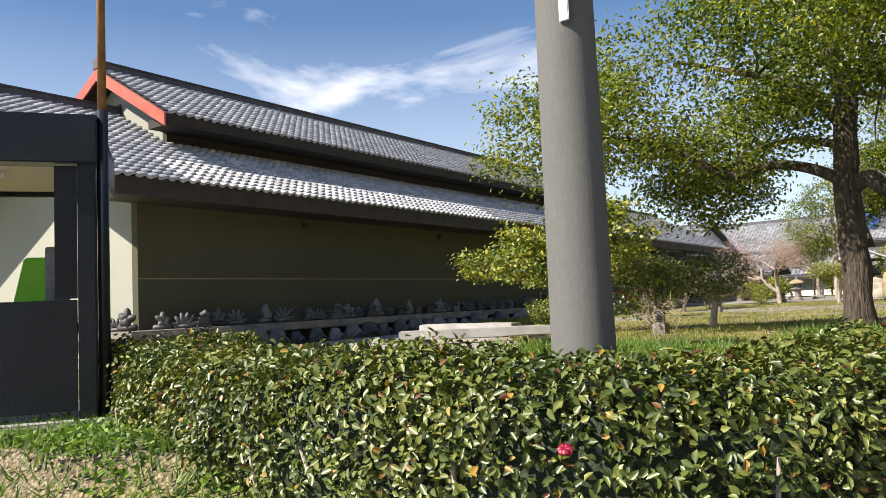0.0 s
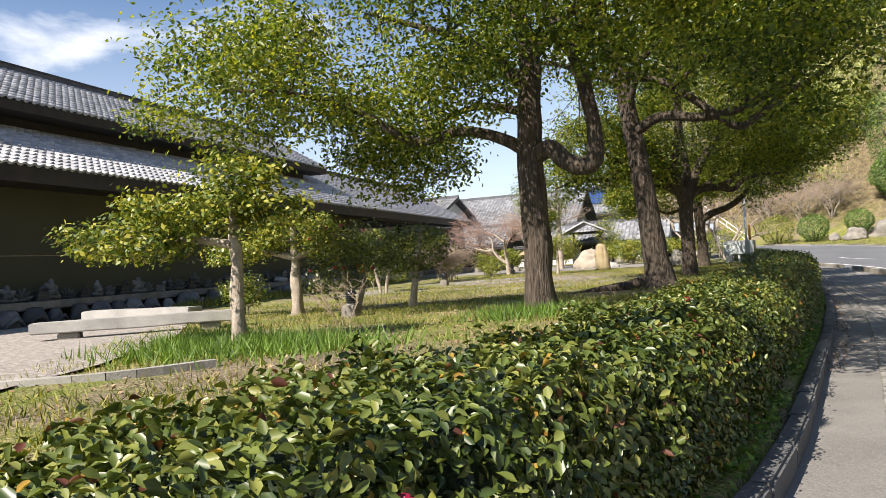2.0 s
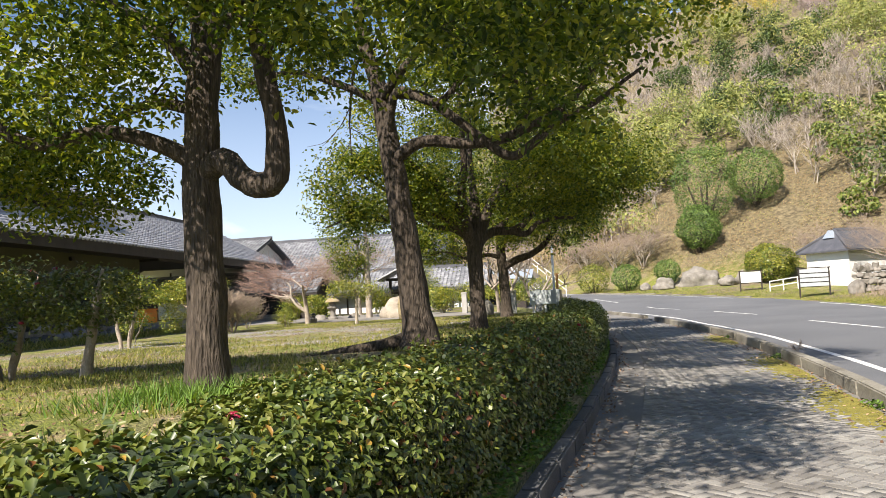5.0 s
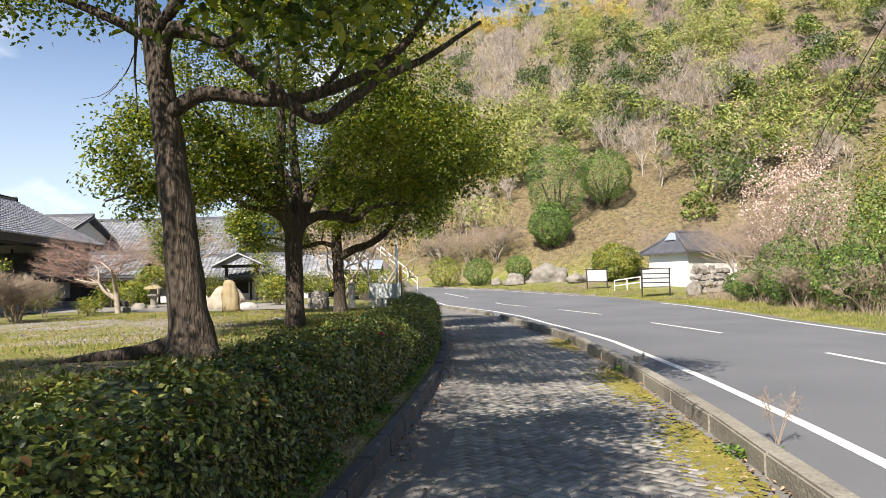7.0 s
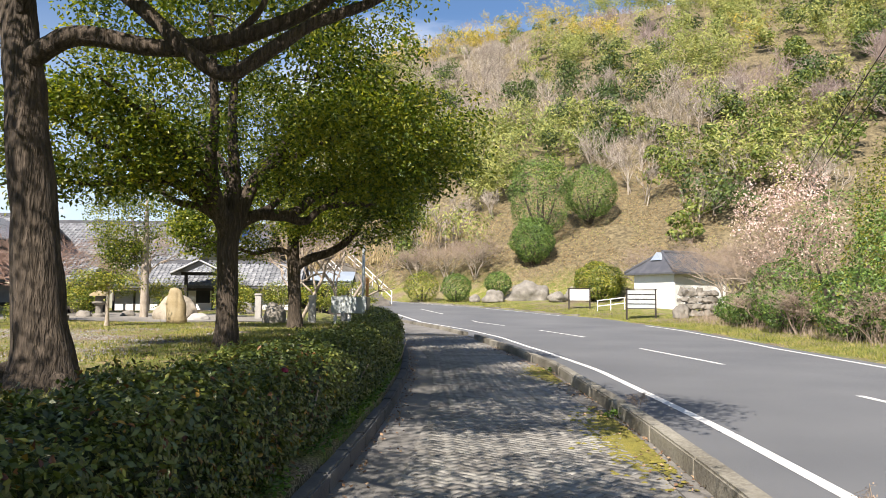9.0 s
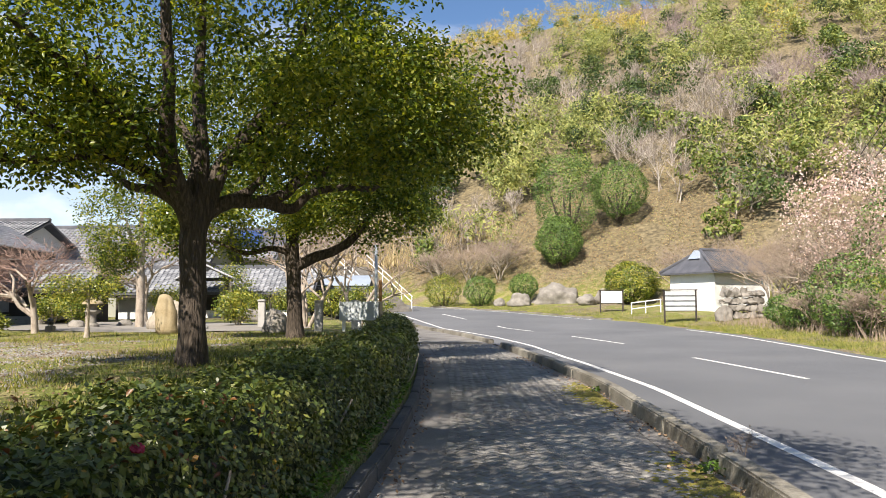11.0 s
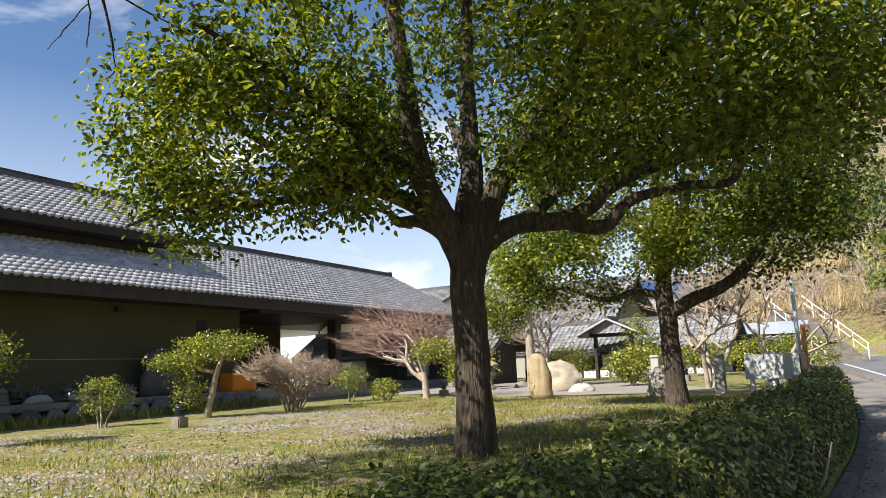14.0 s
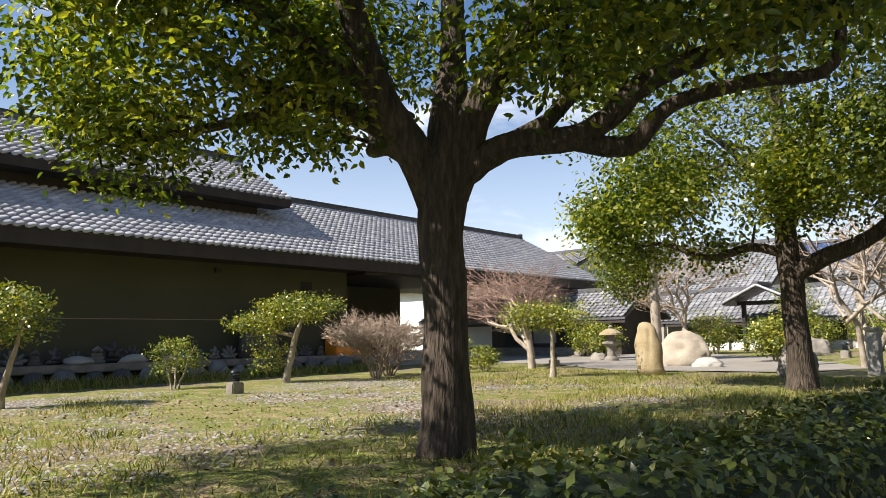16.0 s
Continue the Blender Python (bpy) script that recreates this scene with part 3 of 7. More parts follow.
# ---- the tiled museum building ----
def tile_roof(roof, eave0, along, up, n_along, n_up, near=(), mat=None):
    """Courses of wavy clay tiles. eave0: the first corner; along, up: one tile's step."""
    eave0, along, up = (np.array(a, dtype=float) for a in (eave0, along, up))
    nrm = np.cross(along, up)
    nrm /= np.linalg.norm(nrm)
    if nrm[2] < 0:
        nrm = -nrm
    w = np.array([0.0, 0.22, 0.45, 0.72, 1.0])
    wave = np.array([0.012, -0.018, -0.022, 0.016, 0.034])
    prof = []
    for back in (0, 1):
        for a, b in zip(w, wave):
            prof.append(along * a * 1.03 + up * (1.1 * back) + nrm * (b * 1.3 + (0.058 if not back else -0.014)))
    for a, b in zip(w, wave):
        prof.append(along * a * 1.03 - up * 0.0 + nrm * (b * 1.3 - 0.014))
    prof = np.array(prof)
    quads = []
    for k in range(4):
        quads += [(k, k + 1, 6 + k, 5 + k), (10 + k, 11 + k, k + 1, k)]
    quads = np.array(quads)
    i, j = np.meshgrid(np.arange(n_along), np.arange(n_up), indexing="ij")
    i, j = i.ravel(), j.ravel()
    rng = np.random.default_rng(3)
    org = eave0 + i[:, None] * along + j[:, None] * up + rng.normal(0, 0.003, (len(i), 1)) * nrm
    single = np.zeros(len(i), dtype=bool)
    if near:
        single = (i >= near[0]) & (i < near[1]) & (j < near[2])
    rest = org[~single]
    v = (rest[:, None, :] + prof[None]).reshape(-1, 3)
    f = (np.arange(len(rest))[:, None, None] * 15 + quads[None]).reshape(-1, 4)
    raw("tiling", v, f, mat or TILE, roof, kind="stuff")
    if near:
        me = bpy.data.meshes.new("tile")
        me.from_pydata([tuple(p) for p in prof], [], [tuple(int(k) for k in q) for q in quads])
        me.materials.append(TILE_ONE)
        for p in org[single]:
            ob = new("tile", me)
            ob.parent = roof
            ob.location = p


def slab(bm, a, b, c, d, thick):
    """A flat plate from four corners, with thickness downwards."""
    top = [bm.verts.new(p) for p in (a, b, c, d)]
    low = [bm.verts.new((p[0], p[1], p[2] - thick)) for p in (a, b, c, d)]
    bm.faces.new(top), bm.faces.new(low[::-1])
    for k in range(4):
        bm.faces.new((top[k], low[k], low[(k + 1) % 4], top[(k + 1) % 4]))


def gable_end(bm, y0, y1, w0, w1, z0, zs):
    """A wall plate with a pointed top; zs: the height at both edges and at the middle."""
    mid = (w0 + w1) / 2
    loop = [(w0, z0), (w1, z0), (w1, zs[0]), (mid, zs[1]), (w0, zs[0])]
    a = [bm.verts.new((x, y0, z)) for x, z in loop]
    b = [bm.verts.new((x, y1, z)) for x, z in loop]
    bm.faces.new(a), bm.faces.new(b[::-1])
    for k in range(5):
        bm.faces.new((a[k], b[k], b[(k + 1) % 5], a[(k + 1) % 5]))


HALL = (-18.15, 9.53, 4.94)
RIDGE_W, EAVE_W, EAVE_Z, SLOPE = -4.5, 1.3, 4.78, 0.53
RIDGE_Z = EAVE_Z + (EAVE_W - RIDGE_W) * SLOPE
U0, U1 = -2.4, 51.0          # the lower roof's ends along the wall
MU0, MU1, M_EAVE_W, M_EAVE_Z = 1.6, 29.9, -1.0, 7.2   # the raised upper roof
M_RIDGE_Z = M_EAVE_Z + (M_EAVE_W - RIDGE_W) * 0.58


def build_hall():
    hall = thing("museum_hall", (HALL[0], HALL[1], 0), "long plastered hall with grey tiled roofs and dark eaves", "building", turn=HALL[2])
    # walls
    # the front wall's colour carries its shade, the end wall's does not
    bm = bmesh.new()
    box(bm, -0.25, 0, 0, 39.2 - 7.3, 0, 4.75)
    part("front_wall", bm, FACADE_SHADE, hall)
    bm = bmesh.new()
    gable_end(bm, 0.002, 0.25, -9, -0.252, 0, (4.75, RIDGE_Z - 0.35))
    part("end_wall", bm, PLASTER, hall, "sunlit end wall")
    bm = bmesh.new()
    box(bm, -9.25, -9.002, 0, 39.6, 0, 4.75)
    part("back_wall", bm, PLASTER, hall)
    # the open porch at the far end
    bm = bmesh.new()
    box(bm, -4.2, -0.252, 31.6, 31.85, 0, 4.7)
    part("porch_wall", bm, FACADE_SHADE, hall)
    boxed("porch_back", -4.45, -4.2, 31.6, 39.5, 0, 4.7, FACADE_SHADE, hall)
    boxed("porch_ceiling", -4.4, 1.0, 31.95, 39.9, 4.2, 4.34, WOOD_DARK, hall)
    boxed("porch_beam", -0.3, 0.0, 31.92, 39.9, 4.342, 4.74, WOOD_DARK, hall)
    boxed("porch_floor", -4.2, 0.9, 31.9, 39.9, 0, 1.08, CONCRETE, hall)
    for u in (38.5,):
        boxed("pillar", -0.45, 0.05, u, u + 0.5, 1.08, 4.2, WOOD_DARK, hall, 0.02, "square dark pillar")
    # the line along the wall and the plinth ledge
    boxed("wall_line", 0.0, 0.012, 0.0, 31.9, 2.38, 2.405, STONE_YELLOW, hall, 0, "pale joint line")
    boxed("ledge", 0.0, 1.25, -1.0, 31.6, 0.86, 1.08, STONE_GREY, hall, 0.02, "concrete ledge")
    boxed("end_ledge", -9.0, -0.002, -1.0, 0.0, 0.86, 1.08, STONE_GREY, hall, 0.02, "concrete ledge")
    boxed("end_ledge_support", -8.9, -0.002, -0.7, 0.0, 0, 0.858, PLASTER, hall, 0.0)
    boxed("ledge_support", 0.0, 0.7, -0.8, 31.5, 0, 0.858, FACADE_SHADE, hall, 0.0)
    # eaves, roof boards
    bm = bmesh.new()
    t = 0.16
    slab(bm, (EAVE_W, U0, EAVE_Z - 0.06), (EAVE_W, U1, EAVE_Z - 0.06), (RIDGE_W, U1, RIDGE_Z - 0.06), (RIDGE_W, U0, RIDGE_Z - 0.06), t)
    slab(bm, (2 * RIDGE_W - EAVE_W, U0, EAVE_Z - 0.06), (2 * RIDGE_W - EAVE_W, U1, EAVE_Z - 0.06), (RIDGE_W, U1, RIDGE_Z - 0.061), (RIDGE_W, U0, RIDGE_Z - 0.061), t)
    part("lower_roof_deck", bm, WOOD_DARK, hall)
    boxed("fascia", EAVE_W - 0.1, EAVE_W - 0.02, U0 + 0.01, U1, EAVE_Z - 0.48, EAVE_Z - 0.07, WOOD_DARK, hall, 0.01, "deep dark fascia")
    boxed("soffit", 0.002, EAVE_W - 0.102, U0 + 0.01, U1, EAVE_Z - 0.46, EAVE_Z - 0.42, WOOD_DARK, hall, 0.0)
    lower = part("lower_roof", _plain_strip(RIDGE_W, EAVE_W, U0, U1, RIDGE_Z, EAVE_Z), RIDGE, hall)
    up = np.array((-(EAVE_W - RIDGE_W), 0, RIDGE_Z - EAVE_Z))
    n_up = 20
    tile_roof(lower, (EAVE_W + 0.06, U0, EAVE_Z - 0.02), (0, 0.3, 0), up / n_up, int((U1 - U0) / 0.3), n_up, near=(10, 60, 6))
    # upper monitor
    zw = EAVE_Z + (EAVE_W + 2.0) * SLOPE
    boxed("monitor_wall", -2.2, -2.0, MU0 + 0.7, MU1 - 0.9, zw - 0.3, M_EAVE_Z + 0.1, WOOD_DARK, hall, 0.0)
    bm = bmesh.new()
    gable_end(bm, MU0 + 0.7, MU0 + 0.9, -7.0, -2.202, zw - 0.4, (M_EAVE_Z + 0.2, M_RIDGE_Z - 0.35))
    part("monitor_gable", bm, PLASTER, hall)
    bm = bmesh.new()
    gable_end(bm, MU1 - 1.1, MU1 - 0.9, -7.0, -2.202, zw - 0.4, (M_EAVE_Z + 0.2, M_RIDGE_Z - 0.35))
    part("monitor_gable", bm, PLASTER, hall)
    bm = bmesh.new()
    slab(bm, (M_EAVE_W, MU0, M_EAVE_Z - 0.06), (M_EAVE_W, MU1, M_EAVE_Z - 0.06), (RIDGE_W, MU1, M_RIDGE_Z - 0.06), (RIDGE_W, MU0, M_RIDGE_Z - 0.06), 0.2)
    slab(bm, (2 * RIDGE_W - M_EAVE_W, MU0, M_EAVE_Z - 0.06), (2 * RIDGE_W - M_EAVE_W, MU1, M_EAVE_Z - 0.06), (RIDGE_W, MU1, M_RIDGE_Z - 0.061), (RIDGE_W, MU0, M_RIDGE_Z - 0.061), 0.2)
    part("upper_roof_deck", bm, WOOD_DARK, hall)
    boxed("upper_soffit", -1.98, M_EAVE_W - 0.02, MU0 + 0.08, MU1 - 0.05, M_EAVE_Z - 0.34, M_EAVE_Z - 0.1, WOOD_DARK, hall, 0.0)
    upper = part("upper_roof", _plain_strip(RIDGE_W, M_EAVE_W, MU0, MU1, M_RIDGE_Z, M_EAVE_Z), RIDGE, hall)
    up = np.array((-(M_EAVE_W - RIDGE_W), 0, M_RIDGE_Z - M_EAVE_Z))
    tile_roof(upper, (M_EAVE_W + 0.06, MU0, M_EAVE_Z - 0.02), (0, 0.3, 0), up / 12, int((MU1 - MU0) / 0.3), 12)
    # red bargeboards on the end gables
    for y, ew, ez, rz in ((MU0 - 0.06, M_EAVE_W, M_EAVE_Z, M_RIDGE_Z), (U0 - 0.06, EAVE_W, EAVE_Z, RIDGE_Z)):
        for sgn in (1, -1):
            bm = bmesh.new()
            xe = ew if sgn == 1 else 2 * RIDGE_W - ew
            a = [(xe, y, ez - 0.04), (RIDGE_W + sgn * 0.004, y, rz - 0.04), (RIDGE_W + sgn * 0.004, y, rz - 0.42), (xe, y, ez - 0.42)]
            v0 = [bm.verts.new(p) for p in a]
            v1 = [bm.verts.new((p[0], p[1] + 0.055, p[2])) for p in a]
            bm.faces.new(v0), bm.faces.new(v1[::-1])
            for k in range(4):
                bm.faces.new((v0[k], v1[k], v1[(k + 1) % 4], v0[(k + 1) % 4]))
            part("bargeboard", bm, RED, hall, "red bargeboard")
    # ridges
    for y0, y1, z in ((U0, MU0 + 0.7, RIDGE_Z), (MU0, MU1, M_RIDGE_Z), (MU1 - 0.9, U1, RIDGE_Z)):
        bm = bmesh.new()
        box(bm, RIDGE_W - 0.14, RIDGE_W + 0.14, y0, y1, z - 0.05, z + 0.16, 0.01)
        box(bm, RIDGE_W - 0.18, RIDGE_W + 0.18, y0, y1, z + 0.162, z + 0.23, 0.03)
        part("ridge", bm, RIDGE, hall)
        for y in (y0, y1):
            bm = bmesh.new()
            box(bm, RIDGE_W - 0.2, RIDGE_W + 0.2, y - 0.08, y + 0.08, z - 0.1, z + 0.34, 0.06)
            part("ridge_end_tile", bm, RIDGE, hall)
    # drain spouts and the slit window
    for u in (5.75, 13.05, 25.8):
        bm = bmesh.new()
        box(bm, 0.002, 0.16, u, u + 0.22, 3.98, 4.16, 0.02)
        part("vent_hood", bm, WOOD_DARK, hall)
    boxed("slit_window", 0.002, 0.03, 29.55, 30.08, 2.9, 3.85, BLACK, hall, 0.0)
    return hall


def _plain_strip(w0, w1, u0, u1, z0, z1):
    bm = bmesh.new()
    slab(bm, (w1, u0, z1 - 0.035), (w1, u1, z1 - 0.035), (w0, u1, z0 - 0.035), (w0, u0, z0 - 0.035), 0.02)
    return bm


build_hall()


# ---- trees ----
def tree(name, at, label, limbs, crown, n_clusters, per_cluster, leaf, bark, leaf_mat, seed, spread=0.42, twig=0.022, gaps=0.0, category="tree", sides=9, fine=True):
    """limbs: lists of (x, y, z, radius) from the base; crown: ellipsoids (centre, radii, weight), all relative to the base."""
    rng = np.random.default_rng(seed)
    t = thing(name, at, label, category)
    bm = bmesh.new()
    nodes, rad = [], []
    for limb in limbs:
        pts = spline([p for p in limb], 5)
        wob = np.array([[noise.noise(Vector((p[2] * 1.3 + seed, k, 0))) for k in (3, 9, 17)] for p in pts]) * 0.05
        wob[0] = 0
        pos = pts[:, :3] + wob
        tube(bm, pos, pts[:, 3], sides)
        keep = pos[:, 2] > 0.35 * max(p[2] for p in limb)
        nodes += list(pos[keep])
        rad += list(pts[keep, 3])
    # bark flare and bumps
    for v in bm.verts:
        k = 0.10 * noise.noise(Vector((v.co.x * 9, v.co.y * 9, v.co.z * 2.2)))
        v.co.x += k * 0.22
        v.co.y += k * 0.22
    nodes, rad = [np.array(p) for p in nodes], list(rad)
    cl = []
    weights = np.array([c[2] for c in crown], dtype=float)
    weights /= weights.sum()
    tries = 0
    while len(cl) < n_clusters and tries < n_clusters * 30:
        tries += 1
        c, r, _ = crown[rng.choice(len(crown), p=weights)]
        d = rng.normal(0, 1, 3)
        d /= np.linalg.norm(d)
        p = np.array(c) + d * np.array(r) * rng.uniform(0.45, 1.0) ** 0.6
        if gaps and noise.noise(Vector(p * 0.75) + Vector((seed, 0, 0))) < gaps:
            continue
        cl.append(p)
    cl = np.array(cl)
    root = np.array(limbs[0][-1][:3])
    cl = cl[np.argsort(np.linalg.norm(cl - root, axis=1))]
    arr, rr = np.zeros((len(nodes) + 3 * len(cl), 3)), np.zeros(len(nodes) + 3 * len(cl))
    cnt = len(nodes)
    arr[:cnt], rr[:cnt] = nodes, rad
    for p in cl:
        dist = np.linalg.norm(arr[:cnt] - p, axis=1) + 0.6 * np.clip(arr[:cnt, 2] - p[2], 0, None)
        k = int(np.argmin(dist))
        a = arr[k]
        mid = (a + p) / 2 + rng.normal(0, 0.10, 3) * np.linalg.norm(p - a) + np.array((0, 0, 0.06 * np.linalg.norm(p - a)))
        r0 = min(rr[k] * 0.75, twig * (1 + 0.7 * np.linalg.norm(p - a)))
        tube(bm, [a, mid, p], [r0, r0 * 0.75, r0 * 0.4], 5, cap=False)
        for q, r in ((mid, r0 * 0.8), (p, r0 * 0.5)):
            arr[cnt], rr[cnt] = q, max(r, 0.006)
            cnt += 1
    trunk = part("trunk", bm, bark, t, smooth=True)
    if per_cluster:
        n = len(cl) * per_cluster
        who = np.repeat(np.arange(len(cl)), per_cluster)
        size = rng.uniform(0.7, 1.25, len(cl))
        off = np.clip(rng.normal(0, 1, (n, 3)), -1.6, 1.6) * np.array((spread, spread, spread * 0.62)) * size[who][:, None]
        cen = cl[who] + off
        nor = np.tile(np.array((0, 0, 1.0)), (n, 1)) + 0.6 * off / spread
        nor /= np.linalg.norm(nor, axis=1)[:, None]
        v, f = (leaves if fine else far_leaves)(rng, cen, nor, leaf, leaf * (0.5 if fine else 0.58), 0.55)
        raw("crown", v, f, leaf_mat, t, kind="stuff")
    return t


def g(x, y):
    return float(garden_z(x, y))


T1 = (-2.83, 14.45)
tree("camphor_tree", (*T1, g(*T1)), "broad evergreen with a crooked low limb in the lawn", [
    [(0, 0, -0.1, 0.33), (0, 0, 0.35, 0.245), (-0.02, 0, 1.2, 0.225), (-0.05, 0.02, 2.3, 0.22), (-0.02, 0.05, 3.2, 0.2), (0.02, 0.1, 4.2, 0.17), (-0.25, 0.2, 5.6, 0.12), (-0.2, 0.3, 7.2, 0.06)],
    [(0, 0, 2.5, 0.14), (0.35, -0.2, 2.62, 0.15), (0.65, -0.35, 2.36, 0.14), (0.93, -0.45, 2.24, 0.145), (1.13, -0.5, 2.4, 0.13), (1.08, -0.5, 3.2, 0.115), (0.86, -0.42, 4.0, 0.11), (0.5, -0.45, 4.7, 0.1), (0.7, -0.8, 5.8, 0.06)],
    [(0, 0, 2.55, 0.12), (-0.4, -0.1, 2.85, 0.1), (-1.1, -0.3, 3.05, 0.085), (-1.9, -0.5, 2.95, 0.075), (-2.7, -0.8, 3.5, 0.06), (-3.8, -1.2, 3.9, 0.045), (-5.2, -1.5, 4.1, 0.025)],
    [(0, 0.1, 3.6, 0.12), (-0.6, 0.3, 4.3, 0.1), (-1.6, 0.6, 5.0, 0.07), (-3.0, 0.9, 5.6, 0.04)],
    [(-0.1, 0.1, 3.3, 0.08), (-1.2, 0.8, 3.65, 0.06), (-2.3, 1.4, 3.5, 0.04), (-3.2, 1.8, 2.9, 0.02)],
    [(0, 0.1, 4.1, 0.11), (0.5, 0.6, 4.9, 0.09), (1.2, 1.4, 5.5, 0.06), (2.2, 2.0, 5.8, 0.03)],
    # unseen limb, added to carry leaves that shade the pavement
    [(0.95, -0.6, 4.6, 0.07), (2.0, -1.8, 5.0, 0.06), (2.5, -3.2, 4.8, 0.045), (2.1, -4.6, 4.7, 0.03), (1.8, -5.8, 4.8, 0.015)],
    [(0.9, -0.5, 4.3, 0.08), (1.8, -0.8, 4.9, 0.06), (3.0, -1.2, 4.6, 0.04), (4.2, -1.3, 3.9, 0.02)],
# the leaf mass at (2.1, -5.0, 4.7) is unseen, added for pavement shade
], [((-2.6, -0.8, 4.6), (3.6, 2.2, 1.5), 3.0), ((-4.9, -1.2, 4.2), (1.9, 1.8, 1.5), 2.2), ((0.2, 0.3, 6.4), (3.2, 3.0, 1.6), 2.0), ((2.9, -1.3, 4.4), (2.3, 1.9, 1.4), 2.6), ((4.0, -1.2, 3.3), (1.1, 1.0, 0.9), 0.7), ((2.6, -3.4, 4.7), (1.7, 1.3, 0.8), 1.0), ((-3.1, 1.7, 2.95), (1.35, 1.1, 0.7), 1.8), ((2.1, -5.0, 4.7), (1.9, 2.1, 0.7), 2.8), ((0.4, -2.6, 5.0), (2.0, 1.4, 0.9), 1.2), ((-1.7, -0.5, 3.6), (1.7, 1.4, 0.8), 1.6)],
     620, 98, 0.102, BARK, LEAF_TREE, 11, spread=0.33, gaps=0.0)

T2 = (-1.7, 20.25)
tree("leaning_tree", (*T2, g(*T2)), "tall leaning tree with flared roots and long bare limbs", [
    [(0.05, 0, -0.1, 0.5), (0.02, 0, 0.35, 0.34), (-0.05, 0, 1.0, 0.28), (-0.15, 0.0, 2.2, 0.24), (-0.35, 0.05, 3.6, 0.21), (-0.55, 0.1, 4.9, 0.17), (-0.9, 0.2, 6.3, 0.11), (-1.1, 0.3, 8.0, 0.05)],
    [(-0.32, 0.0, 3.6, 0.13), (0.3, -0.1, 3.88, 0.115), (1.2, -0.1, 3.76, 0.1), (2.0, -0.1, 3.85, 0.09), (2.9, 0, 4.3, 0.075), (3.5, 0.1, 4.9, 0.055), (4.0, 0.2, 5.7, 0.03)],
    [(-0.5, 0.1, 4.9, 0.11), (0.3, 0, 4.75, 0.1), (0.9, -0.1, 4.3, 0.09), (1.5, -0.18, 3.75, 0.085), (1.95, -0.2, 3.45, 0.085), (2.35, -0.18, 3.65, 0.08), (2.9, -0.12, 4.05, 0.07), (3.5, 0, 4.35, 0.055), (4.4, 0.1, 4.9, 0.03)],
    [(2.0, -0.1, 3.85, 0.05), (2.35, 0.1, 4.5, 0.04), (2.2, 0.2, 5.3, 0.03)],
    [(3.3, 0.05, 4.6, 0.04), (3.9, -0.2, 5.3, 0.03), (4.7, -0.3, 5.6, 0.015)],
    [(-0.5, 0.0, 4.8, 0.09), (0.8, -1.0, 5.6, 0.07), (2.2, -2.2, 5.8, 0.05), (3.8, -3.4, 5.6, 0.03)],
    [(-0.4, 0.0, 4.1, 0.1), (-0.1, -0.3, 4.8, 0.09), (0.7, -0.5, 4.5, 0.07), (1.4, -0.7, 4.9, 0.05), (2.2, -0.9, 4.6, 0.03)],
    [(-0.5, 0.1, 4.7, 0.09), (-1.4, 0.1, 5.2, 0.07), (-2.4, 0.2, 5.6, 0.05), (-3.4, 0.2, 5.4, 0.03)],
    [(-0.7, 0.2, 5.4, 0.07), (-1.3, 1.5, 6.2, 0.05), (-1.9, 2.8, 6.1, 0.035), (-2.3, 3.7, 5.3, 0.022), (-2.4, 4.0, 4.6, 0.012)],
    [(-2.2, 3.4, 5.6, 0.014), (-2.7, 3.9, 5.2, 0.01), (-3.2, 4.2, 4.9, 0.006)],
    [(-2.3, 3.7, 5.2, 0.012), (-1.9, 4.1, 4.9, 0.009), (-1.6, 4.4, 4.7, 0.005)],
    [(-2.35, 3.9, 4.9, 0.01), (-2.8, 4.3, 4.6, 0.007), (-3.3, 4.4, 4.6, 0.004)],
    [(-2.7, 3.9, 5.2, 0.008), (-3.0, 3.8, 4.9, 0.006), (-3.5, 3.9, 4.85, 0.004)],
    [(-0.05, 0.05, 0.25, 0.16), (-0.6, -0.15, 0.12, 0.12), (-1.3, -0.4, 0.03, 0.09), (-1.9, -0.55, -0.06, 0.05)],
    [(0.05, 0.0, 0.25, 0.16), (0.4, -0.3, 0.05, 0.1), (0.7, -0.45, -0.1, 0.06)],
], [((-0.6, 0.2, 7.4), (3.2, 3.0, 1.6), 2), ((2.2, -0.3, 5.6), (2.2, 2.0, 0.9), 1.4), ((-2.8, 0.2, 6.2), (1.8, 1.8, 1.0), 1), ((1.2, 0.2, 7.4), (2.2, 2.4, 1.2), 2), ((2.9, -2.7, 5.6), (2.9, 2.3, 1.1), 3.2)],
     400, 120, 0.104, BARK, LEAF_TREE, 12, spread=0.34, gaps=0.0, fine=False)

